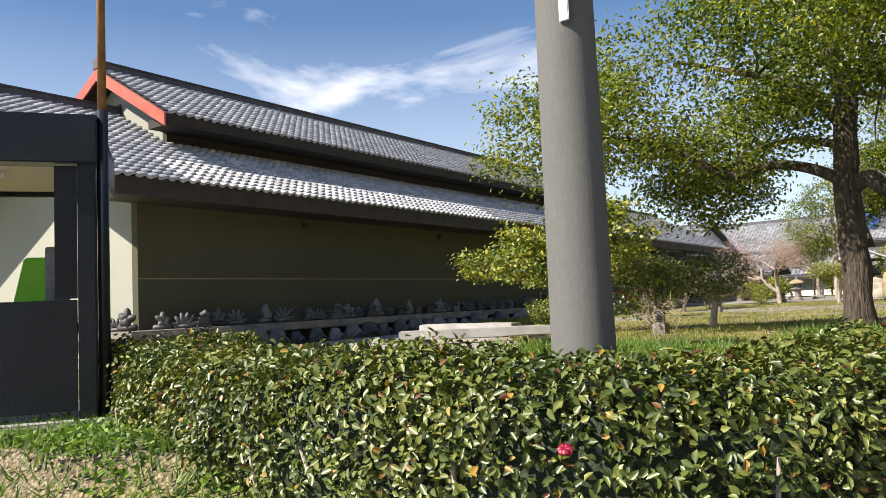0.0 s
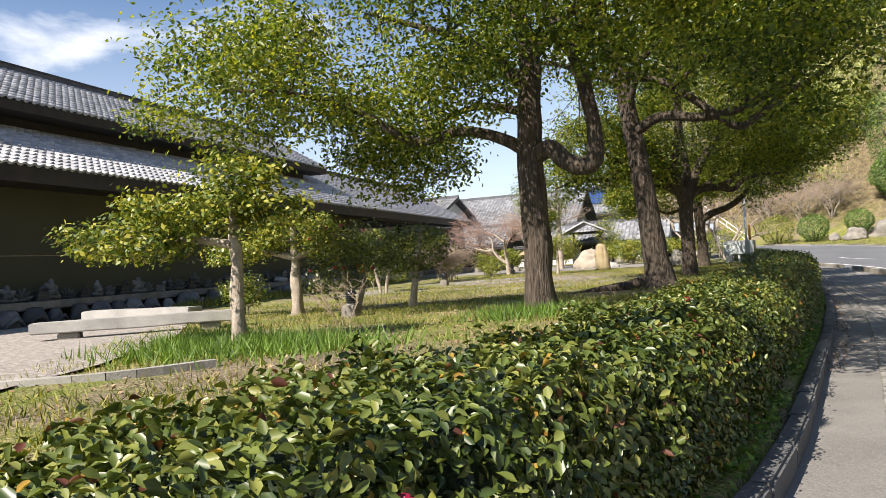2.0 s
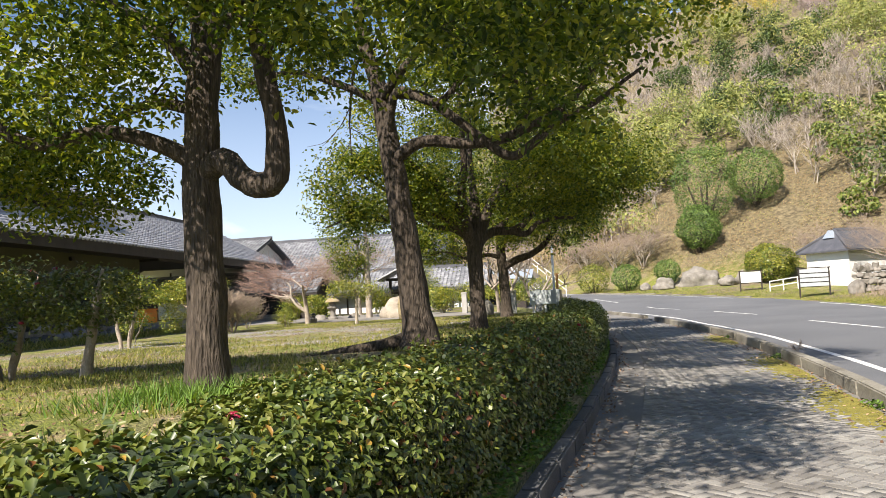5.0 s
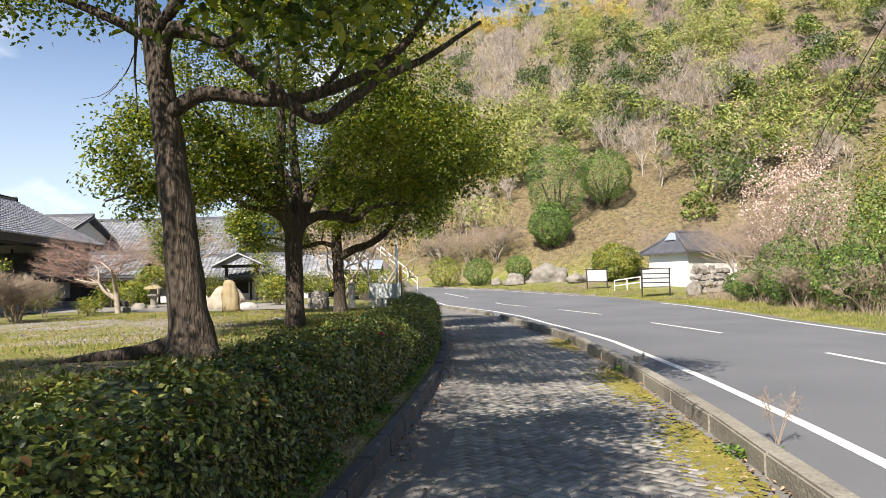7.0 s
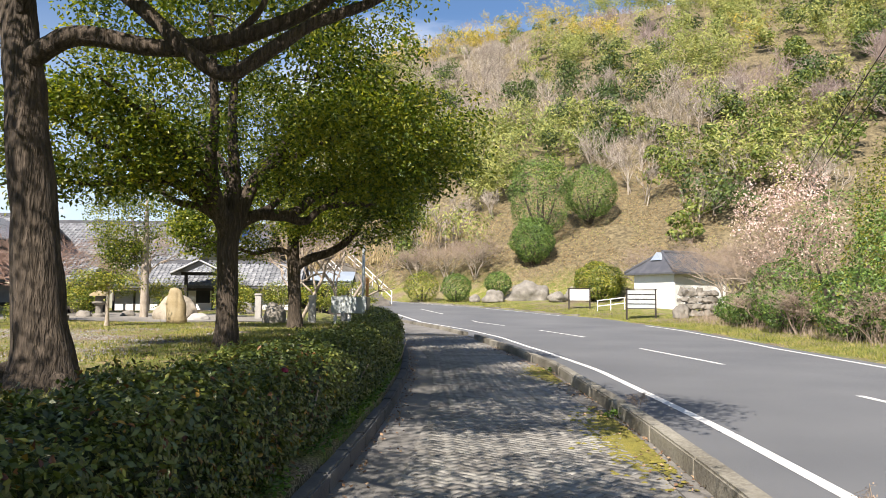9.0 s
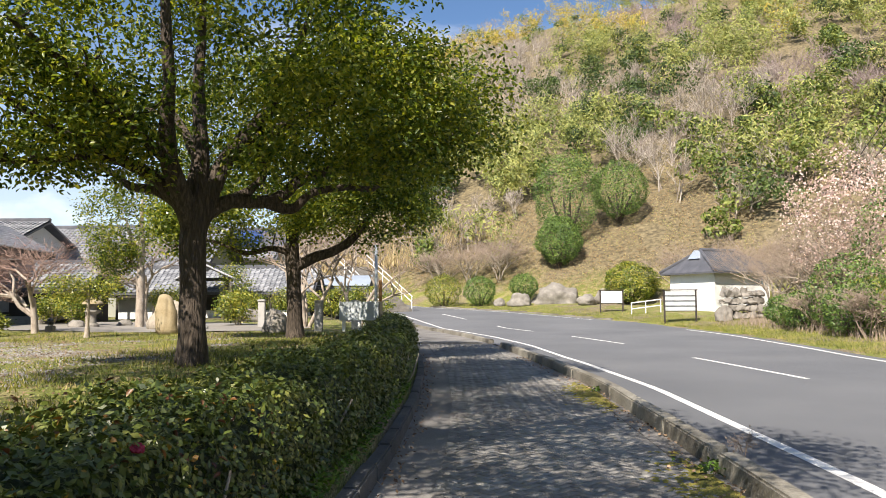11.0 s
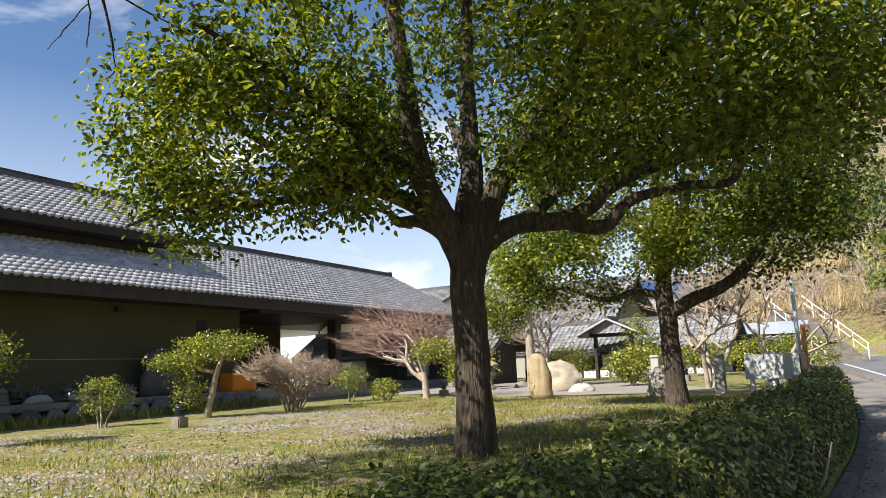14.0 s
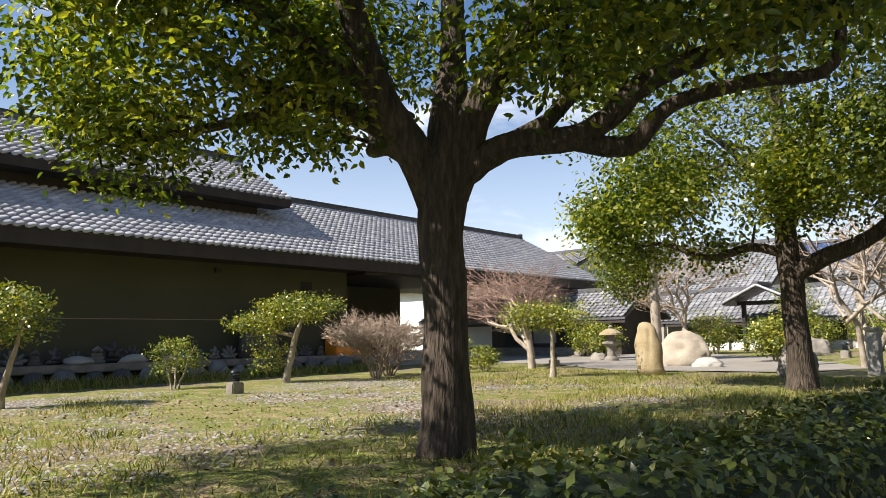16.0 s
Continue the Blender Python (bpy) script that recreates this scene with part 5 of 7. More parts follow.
# gravel before the ledge and the paved forecourt, laid just above the ground
def patch(name, outline, mat, label, category, lift=0.02, step=0.7):
    """A thin sheet that follows the ground inside an outline."""
    out = np.array(outline, dtype=float)
    x0, y0, x1, y1 = out[:, 0].min(), out[:, 1].min(), out[:, 0].max(), out[:, 1].max()
    bm = bmesh.new()
    face = bm.faces.new([bm.verts.new((x, y, 0)) for x, y in out])
    for axis, a, b in ((0, x0, x1), (1, y0, y1)):
        for c in np.arange(a + step, b, step):
            no = (1, 0, 0) if axis == 0 else (0, 1, 0)
            co = (c, 0, 0) if axis == 0 else (0, c, 0)
            bmesh.ops.bisect_plane(bm, geom=bm.verts[:] + bm.edges[:] + bm.faces[:], plane_co=co, plane_no=no)
    for v in bm.verts:
        v.co.z = g(v.co.x, v.co.y) + lift + 0.006 * noise.noise(v.co * 2)
    return tagged(part(name, bm, mat, smooth=True), label, category, kind="structure")


patch("gravel_bed", [(-17.3, 6.0), (-5.5, 6.5), (-6.2, 8.6), (-8.2, 12.0), (-10.2, 14.5), (-13.5, 18.0), (-17.6, 24.0), (-18.2, 29.0), (-19.0, 29.0), (-18.0, 16.0)], GRAVEL, "pale gravel bed before the hall", "gravel", 0.03)
patch("forecourt", [(-23.0, 47.8), (-14.0, 45.4), (-9.0, 41.6), (-3.6, 41.2), (-2.6, 43.6), (-6.4, 49.0), (-12.0, 54.5), (-19.0, 57.0), (-24.0, 57.0)], PAVED, "pale worn paving leading to the entrance", "paving", 0.03, 1.4)
stone_edging = thing("edging", (0, 0, 0), "concrete edging strip along the gravel", "edging", kind="structure")
bm = bmesh.new()
pts = spline([(-12, 6.9, 0), (-7.6, 6.8, 0), (-5.4, 7.6, 0), (-4.6, 8.6, 0)], 6)
for a, b in zip(pts, pts[1:]):
    n2 = Vector((b[1] - a[1], a[0] - b[0], 0)).normalized() * 0.06
    loop = [Vector(a) - n2, Vector(a) + n2, Vector(b) + n2, Vector(b) - n2]
    slab(bm, *[(p.x, p.y, g(p.x, p.y) + 0.07) for p in loop], 0.12)
part("strip", bm, CONCRETE, stone_edging)


# ---- ornamental tiles on and below the ledge ----
def ornament(kind, seed):
    """A fired-clay ridge ornament: 0 curled demon tile, 1 fan tile, 2 stacked tile, 3 hooded tile."""
    rng = random.Random(seed)
    bm = bmesh.new()
    if kind == 0:
        for k in range(5):
            a = k * 1.25 + rng.uniform(0, 0.5)
            pts = [(0.02 * k, 0.22 * math.cos(a) * s, 0.24 + 0.2 * math.sin(a) * s + 0.05 * s) for s in (0.1, 0.5, 0.9, 1.1)]
            tube(bm, pts, [0.1, 0.09, 0.06, 0.02], 8)
        box(bm, -0.08, 0.1, -0.26, 0.26, 0, 0.14, 0.03)
    elif kind == 1:
        for k in range(6):
            a = math.pi * (k + 0.5) / 6
            tube(bm, [(0, 0, 0.05), (0.02, 0.2 * math.cos(a), 0.05 + 0.2 * math.sin(a)), (0.05, 0.32 * math.cos(a), 0.05 + 0.34 * math.sin(a))], [0.05, 0.055, 0.03], 7)
        box(bm, -0.07, 0.08, -0.22, 0.22, 0, 0.1, 0.02)
    elif kind == 2:
        for k in range(3):
            box(bm, -0.14, 0.14, -0.2 + 0.03 * k, 0.2 - 0.03 * k, 0.09 * k, 0.09 * k + 0.08, 0.02)
        tube(bm, [(0.12, -0.1, 0.3), (0.16, 0, 0.36), (0.12, 0.1, 0.3)], [0.05, 0.07, 0.05], 8)
    else:
        rock(bm, (0.2, 0.34, 0.36), (0, 0, 0.1), seed, 0.3, 2)
        tube(bm, [(0.18, -0.28, 0.02), (0.24, -0.15, 0.16), (0.26, 0, 0.24), (0.24, 0.15, 0.16), (0.18, 0.28, 0.02)], [0.04, 0.05, 0.06, 0.05, 0.04], 8)
    return bm


hall_m = pose(HALL[0], HALL[1], 0, 0, 0, HALL[2])
kinds = [ornament(k, k + 3) for k in (0, 1, 2, 3)]
made_orn = [part("ornamental_tile", b, CLAY, smooth=(i != 2)) for i, b in enumerate(kinds)]
orn_labels = ["grey fired-clay roof ornament with curled horns", "grey fired-clay fan-shaped roof ornament", "stacked grey clay ridge tiles", "hooded pale clay roof tile on the gravel"]
rng_o = random.Random(9)
first_used = [False] * 4
for k in range(104):
    on_ledge = k < 54
    if k >= 92:
        u, w, z, kd = -0.45, 0.25 - 0.5 * (k - 92), 1.085, (0, 1, 0, 2)[k % 4]
    elif on_ledge:
        u, w, z, kd = 0.3 + 0.56 * k, rng_o.uniform(0.4, 0.7), 1.085, (0, 1, 2)[k % 3]
    else:
        u, w, kd = 1.6 + (k - 54) * 0.78, rng_o.uniform(1.4, 1.6), 3
        p = hall_m @ Vector((w, u, 0))
        z = g(p.x, p.y) + 0.01
    m = hall_m @ pose(w, u, z, 0, 0, rng_o.uniform(-18, 18) - (70 if k >= 92 else 0)) @ Matrix.Diagonal([rng_o.uniform(0.8, 1.25)] * 3 + [1])
    src = made_orn[kd]
    ob = src if not first_used[kd] else src.copy()
    if first_used[kd]:
        scene.collection.objects.link(ob)
    first_used[kd] = True
    ob.matrix_basis = m
    tagged(ob, orn_labels[kd], "roof tile", "ornamental roof tiles")


def tub(x_u, w, r, h, mat, name, label):
    bm = bmesh.new()
    lathe(bm, [(r * 0.8, 0), (r, h), (r * 1.06, h), (r * 1.06, h - 0.02), (r * 0.92, h - 0.02), (r * 0.78, 0.04)], 18)
    ob = part(name, bm, mat, smooth=False)
    ob.matrix_basis = hall_m @ pose(w, x_u, 1.085)
    tagged(ob, label, name)


tub(27.9, 0.5, 0.2, 0.38, STONE_PALE, "bucket", "pale plastic bucket on the ledge")
tub(28.5, 0.5, 0.22, 0.3, METAL_ROOF, "bucket", "blue-grey plastic tub on the ledge")
for u in (21.0, 22.6, 24.0):
    bm = bmesh.new()
    rock(bm, (0.3, 0.42, 0.18), (0, 0, 0.05), u, 0.35, 2)
    ob = part("sack", bm, STONE_PALE, smooth=True)
    ob.matrix_basis = hall_m @ pose(0.85, u, 1.085)
    tagged(ob, "white folded sack lying on the ledge", "sack", "sacks")
crate = thing("orange_box", (0, 0, 0), "bright orange plastic box under the porch", "box")
crate.matrix_basis = hall_m @ pose(0.5, 31.3, 1.085)
bm = bmesh.new()
box(bm, -0.35, 0.35, -0.7, 0.7, 0, 0.62, 0.04)
part("body", bm, ORANGE, crate)
boxed("lid", -0.38, 0.38, -0.73, 0.73, 0.622, 0.7, ORANGE, crate, 0.02)
bm = bmesh.new()
rock(bm, (0.35, 0.75, 1.2), (0, 0, 0.3), 33, 0.45, 3)
ob = part("figure_tile", bm, CLAY, smooth=True)
ob.matrix_basis = hall_m @ pose(0.55, 27.3, 1.085)
tagged(ob, "tall dark clay ornament leaning on the wall", "roof tile")


# ---- the concrete pole ----
def build_pole():
    at = (-1.93, 3.52)
    p = thing("utility_pole", (*at, g(*at)), "thick grey concrete utility pole with step bolt", "pole")
    bm = bmesh.new()
    lathe(bm, [(0.176, -0.3), (0.174, 0.5), (0.158, 3.0), (0.145, 5.4), (0.144, 5.6)], 32)
    part("shaft", bm, POLE, p, smooth=True)
    bm = bmesh.new()
    lathe(bm, [(0.178, 0.05), (0.1775, 0.34)], 32)
    part("yellow_band", bm, material("hazard_band", [(0.5, 0.35, 0.02), (0.62, 0.45, 0.03)], 3, 30, 0.6, 0.05), p, "black and yellow hazard band")
    for k in range(6):
        a = k * math.pi / 3
        bm = bmesh.new()
        tube(bm, [(0.18 * math.cos(a), 0.18 * math.sin(a), 0.05), (0.18 * math.cos(a + 0.3), 0.18 * math.sin(a + 0.3), 0.34)], [0.02, 0.02], 6)
        part("hazard_stripe", bm, BLACK, p)
    bm = bmesh.new()
    lathe(bm, [(0.178, 0.345), (0.1785, 0.375)], 32)
    part("band", bm, STEEL, p)
    for z, a in ((2.35, 222), (2.82, 42), (3.3, 222)):
        bm = bmesh.new()
        d = Vector((math.cos(radians(a)), math.sin(radians(a)), 0))
        tube(bm, [d * 0.17, d * 0.3], [0.01, 0.01], 8)
        tube(bm, [d * 0.3, d * 0.312], [0.02, 0.02], 8)
        part("step_bolt", bm, STEEL, p)
    boxed("tag_plate", 0.06, 0.12, -0.165, -0.15, 2.45, 2.7, SIGN_GREY, p, 0.004)


build_pole()


# ---- the steel shelter with the green board ----
def build_shelter():
    s = thing("steel_shelter", (-5.82, 2.72, g(-5.8, 2.7)), "dark steel shelter with a pale ceiling and rusty pipe", "shelter", turn=60)
    zb = 0.0
    boxed("post", -0.13, 0.0, -0.08, 0.06, zb, 2.3, STEEL, s, 0.008)
    boxed("post", -1.9, -1.78, -0.08, 0.06, zb, 2.3, STEEL, s, 0.008)
    boxed("post", -0.3, -0.17, 1.5, 1.63, zb, 2.3, STEEL, s, 0.008)
    boxed("post", -1.9, -1.78, 1.5, 1.63, zb, 2.3, STEEL, s, 0.008)
    boxed("roof_beam", -2.3, 0.02, -0.12, 0.1, 2.05, 2.4, STEEL, s, 0.01)
    boxed("roof_beam", -0.12, 0.02, 0.102, 1.7, 2.05, 2.4, STEEL, s, 0.01)
    boxed("roof_beam", -2.3, 0.02, 1.702, 1.8, 2.05, 2.4, STEEL, s, 0.01)
    boxed("roof_plate", -2.3, 0.02, -0.1, 1.8, 2.402, 2.44, STEEL, s, 0.0)
    boxed("ceiling_panel", -2.25, -0.125, 0.12, 1.7, 2.1, 2.14, material("pale_ceiling", [(0.5, 0.42, 0.3), (0.6, 0.52, 0.4)], 1, 30, 0.8, 0.05), s, 0.0)
    bm = bmesh.new()
    tube(bm, [(-1.3, 0.6, 2.07), (-0.75, 0.6, 2.07)], [0.035, 0.035], 10)
    part("lamp_tube", bm, WHITE, s, "unlit fluorescent tube")
    boxed("lower_panel", -2.3, -0.14, -0.05, -0.015, 0.12, 0.98, STEEL, s, 0.005, "dark steel panel")
    boxed("upper_panel", -0.3, -0.14, -0.02, 0.0, 0.99, 2.04, STEEL, s, 0.0)
    boxed("inner_post", -1.15, -0.95, 0.9, 1.05, 0.06, 2.1, STEEL, s, 0.01)
    boxed("counter", -2.2, -0.14, 0.0, 0.5, 0.74, 0.8, STEEL, s, 0.01)
    boxed("shelf", -0.4, -0.25, 0.2, 0.5, 0.8, 1.42, STONE_GREY, s, 0.01, "grey box on the counter")
    boxed("base", -2.4, 0.12, -0.2, 1.8, -0.25, 0.06, CONCRETE, s, 0.02, "concrete base slab")
    bm = bmesh.new()
    tube(bm, [(0.05, 0.0, 0.05), (0.05, 0.0, 2.5)], [0.045, 0.045], 12)
    part("pipe_lower", bm, STEEL, s, smooth=True)
    bm = bmesh.new()
    tube(bm, [(0.05, 0.0, 2.5), (0.05, 0.0, 5.2)], [0.034, 0.03], 12)
    part("pipe_upper", bm, RUST, s, "rust-streaked pale pipe", smooth=True)
    sign = thing("green_board", (-6.95, 2.69, g(-6.95, 2.69)), "bright green slanted plastic board inside the shelter", "board", turn=68)
    bm = bmesh.new()
    loop = [(-0.2, 0.84), (0.19, 0.84), (0.19, 1.4), (-0.08, 1.4)]
    a = [bm.verts.new((x, 0, z)) for x, z in loop]
    b = [bm.verts.new((x, 0.25, z)) for x, z in loop]
    bm.faces.new(a), bm.faces.new(b[::-1])
    for k in range(4):
        bm.faces.new((a[k], b[k], b[(k + 1) % 4], a[(k + 1) % 4]))
    bmesh.ops.bevel(bm, geom=bm.edges[:], offset=0.015, segments=2, affect="EDGES")
    part("panel", bm, GREEN, sign)
    for x in (-0.16, 0.1):
        boxed("leg", x, x + 0.06, 0.08, 0.14, -0.05, 0.8, STEEL, sign, 0.005)


build_shelter()


# ---- signs near the end of the hedge ----
def board_sign():
    z0 = g(-0.6, 40.3)
    t = thing("notice_board", (-1.08, 40.2, z0), "grey metal notice board seen from behind on white posts", "sign", turn=-6)
    zt = 1.7 - z0
    boxed("panel", 0, 1.32, -0.03, 0.03, zt - 0.62, zt, SIGN_GREY, t, 0.012)
    boxed("side_panel", 1.3, 1.34, 0.032, 0.62, zt - 0.58, zt - 0.02, STEEL, t, 0.01)
    boxed("top_panel", 0.0, 1.3, 0.032, 0.6, zt - 0.03, zt, SIGN_GREY, t, 0.005)
    for x in (0.08, 0.62, 1.16):
        boxed("post", x, x + 0.1, 0.04, 0.14, -0.2, zt - 0.035, WHITE, t, 0.01)


board_sign()
sp = thing("sign_pole", (-0.1, 42.6, g(-0.1, 42.6)), "slim grey pole with an orange wooden post beside it", "pole")
bm = bmesh.new()
tube(bm, [(0, 0, -0.2), (0, 0, 3.2)], [0.06, 0.055], 12)
part("pole", bm, SIGN_GREY, sp, smooth=True)
boxed("wooden_post", 0.1, 0.22, -0.1, 0.02, -0.2, 1.9, material("orange_wood", [(0.35, 0.16, 0.05), (0.5, 0.24, 0.08)], 3, 40, 0.7, 0.2, stretch=(1, 1, 0.2)), sp, 0.01, "orange-brown wooden post")


# ---- buildings round the forecourt ----
def tiled_wing(name, label, x0, x1, y0, y1, eave_z, rise, wall_z0, wall_mat, over=0.7, tile_x=0.3, panels=False, windows=()):
    """A house with a ridge along x: walls, tiled front slope, ridge, dark posts and openings."""
    t = thing(name, (0, 0, 0), label, "building")
    ym = (y0 + y1) / 2
    bm = bmesh.new()
    box(bm, x0, x1, y0, y0 + 0.2, wall_z0, eave_z - 0.05)
    part("front_wall", bm, wall_mat, t)
    for x in (x0, x1 - 0.2):
        bm = bmesh.new()
        loop = [(y0 + 0.202, wall_z0), (y1, wall_z0), (y1, eave_z - 0.05), (ym, eave_z + rise - 0.25), (y0 + 0.202, eave_z - 0.05)]
        a = [bm.verts.new((x, y, z)) for y, z in loop]
        b = [bm.verts.new((x + 0.2, y, z)) for y, z in loop]
        bm.faces.new(a), bm.faces.new(b[::-1])
        for k in range(5):
            bm.faces.new((a[k], b[k], b[(k + 1) % 5], a[(k + 1) % 5]))
        part("end_wall", bm, wall_mat, t)
    run = ym - y0 + over
    ez = eave_z - rise * over / (ym - y0)
    for sgn in (-1, 1):
        bm = bmesh.new()
        ye = ym + sgn * run
        slab(bm, (x0 - over, ye, ez), (x1 + over, ye, ez), (x1 + over, ym, eave_z + rise), (x0 - over, ym, eave_z + rise), 0.14)
        roof = part("roof", bm, RIDGE, t)
        if sgn < 0:
            n_up = max(4, int(math.hypot(run, eave_z + rise - ez) / 0.28))
            up = np.array((0, run, eave_z + rise - ez)) / n_up
            if not panels:
                tile_roof(roof, (x0 - over, ye - 0.05, ez + 0.03), (tile_x, 0, 0), up, int((x1 - x0 + 2 * over) / tile_x), n_up, mat=TILE_OLD)
            else:
                tile_roof(roof, (x0 - over, ye - 0.05, ez + 0.03), (tile_x, 0, 0), up, int((x1 - x0 + 2 * over) / tile_x), max(3, n_up // 3), mat=TILE_OLD)
                for i in range(int((x1 - x0) / 1.7)):
                    for j in range(3):
                        p0 = np.array((x0 + 0.2 + i * 1.7, ye, ez + 0.09)) + up * n_up * (0.36 + 0.2 * j)
                        p1 = p0 + up * n_up * 0.185
                        bm = bmesh.new()
                        slab(bm, tuple(p0), (p0[0] + 1.62, p0[1], p0[2]), (p1[0] + 1.62, p1[1], p1[2]), tuple(p1), 0.04)
                        part("solar_panel", bm, SOLAR, t)
    bm = bmesh.new()
    box(bm, x0 - over, x1 + over, ym - 0.14, ym + 0.14, eave_z + rise - 0.02, eave_z + rise + 0.22, 0.03)
    part("ridge", bm, RIDGE, t)
    bm = bmesh.new()
    box(bm, x0 - over + 0.05, x1 + over - 0.05, y0 - over + 0.05, y0 - over + 0.13, ez - 0.3, ez - 0.145)
    part("fascia", bm, WOOD_DARK, t)
    for a, b, c, d, mat, nm in windows:
        boxed(nm, a, b, y0 - 0.03, y0 - 0.002, c, d, mat, t, 0.0)
    return t


SOLAR = material("solar_cell", [(0.02, 0.04, 0.12), (0.04, 0.08, 0.2)], 2, 20, 0.25, 0.0)
tiled_wing("north_wing", "plastered wing with a broad weathered tile roof", -29, -14.5, 65.5, 75, 4.4, 2.9, 0.3, PLASTER, 1.0, 0.3)
tiled_wing("west_wing", "white plastered wing with dark timber posts", -42, -24, 59.5, 68, 5.4, 1.7, 0.3, WHITE, 0.6, 0.3, windows=[(x, x + 0.14, 0.9, 4.6, WOOD_DARK, "timber_post") for x in (-33, -30, -27)] + [(-42, -24, 2.35, 2.5, WOOD_DARK, "timber_rail")])
tiled_wing("entrance_canopy", "low tiled entrance building with dark timber front", -30, -17.0, 55.2, 58.3, 3.0, 0.95, 0.4, WOOD_DARK, 0.7, 0.3, windows=[(-24.4, -23.2, 1.2, 2.6, BLACK, "doorway"), (-22.4, -20.9, 1.3, 2.5, STONE_PALE, "notice_panel"), (-28.4, -25.4, 1.1, 2.8, WHITE, "plaster_panel"), (-20.2, -18.2, 0.9, 2.6, BLACK, "doorway")])
gal = tiled_wing("gallery", "long low gallery with tiled roof and white wall", -17.6, -6.4, 61.0, 63.6, 3.0, 0.9, 0.4, WHITE, 0.9, 0.3,
                 windows=[(x, x + 0.9, 1.3, 2.6, BLACK, "opening") for x in (-13.8, -12.4, -9.4, -7.8)] + [(x, x + 0.13, 0.5, 2.85, WOOD_DARK, "timber_post") for x in (-16.4, -14.2, -11.4, -10.0)])
for x in (-17.4, -15.2, -12.9, -10.5, -8.2):
    boxed("front_post", x, x + 0.12, 60.15, 60.27, 0.4, 2.6, WOOD_DARK, gal, 0.01)
tiled_wing("solar_house", "distant two-storey house with solar panels on its roof", -32, -13.5, 82, 92, 6.2, 2.6, 0.5, PLASTER, 0.9, 0.34, panels=True, windows=[(x, x + 1.5, 3.6, 4.9, BLACK, "window") for x in (-28, -24, -20, -16)])
blue = tiled_wing("shed", "low shed with a blue-grey sheet roof", -9.4, -3.2, 64.2, 67.4, 2.8, 0.55, 0.5, WOOD_DARK, 0.5, 0.4, panels=False)
bm = bmesh.new()
slab(bm, (-10.0, 63.55, 2.86), (-2.6, 63.55, 2.86), (-2.6, 65.7, 3.56), (-10.0, 65.7, 3.56), 0.04)
part("sheet_roof", bm, METAL_ROOF, blue, "blue-grey metal sheet")


def gate():
    t = thing("roofed_gate", (-11.4, 58.9, g(-11.4, 58.9)), "small gabled wooden gate with a tiled roof", "gate")
    for x in (-1.0, 1.0):
        boxed("post", x - 0.09, x + 0.09, -0.09, 0.09, -0.1, 2.2, WOOD_DARK, t, 0.01)
    boxed("beam", -1.3, 1.3, -0.1, 0.1, 2.202, 2.4, WOOD_DARK, t, 0.01)
    for sgn in (-1, 1):
        bm = bmesh.new()
        slab(bm, (sgn * 1.7, -0.8, 2.3), (sgn * 1.7, 0.8, 2.3), (0, 0.8, 3.1), (0, -0.8, 3.1), 0.1)
        part("roof_slope", bm, RIDGE, t)
        bm = bmesh.new()
        tube(bm, [(sgn * 1.72, -0.85, 2.3), (0, -0.85, 3.12)], [0.06, 0.06], 8)
        part("verge_tile", bm, TILE_ONE, t)
    boxed("ridge", -0.1, 0.1, -0.9, 0.9, 3.1, 3.28, RIDGE, t, 0.02)


gate()
# steps to the entrance
steps = thing("entrance_steps", (0, 0, 0), "broad dark stone steps up to the entrance", "steps")
for k in range(5):
    boxed("step", -24.6, -17.8, 52.2 + 0.34 * k, 55.1, 0.1 + 0.16 * k if k else 0.1, 0.42 + 0.165 * k, STONE_GREY, steps, 0.012)


# ---- across the road: storehouse, signs, stairs ----
def lv(x, y):
    return float(level(x, y))


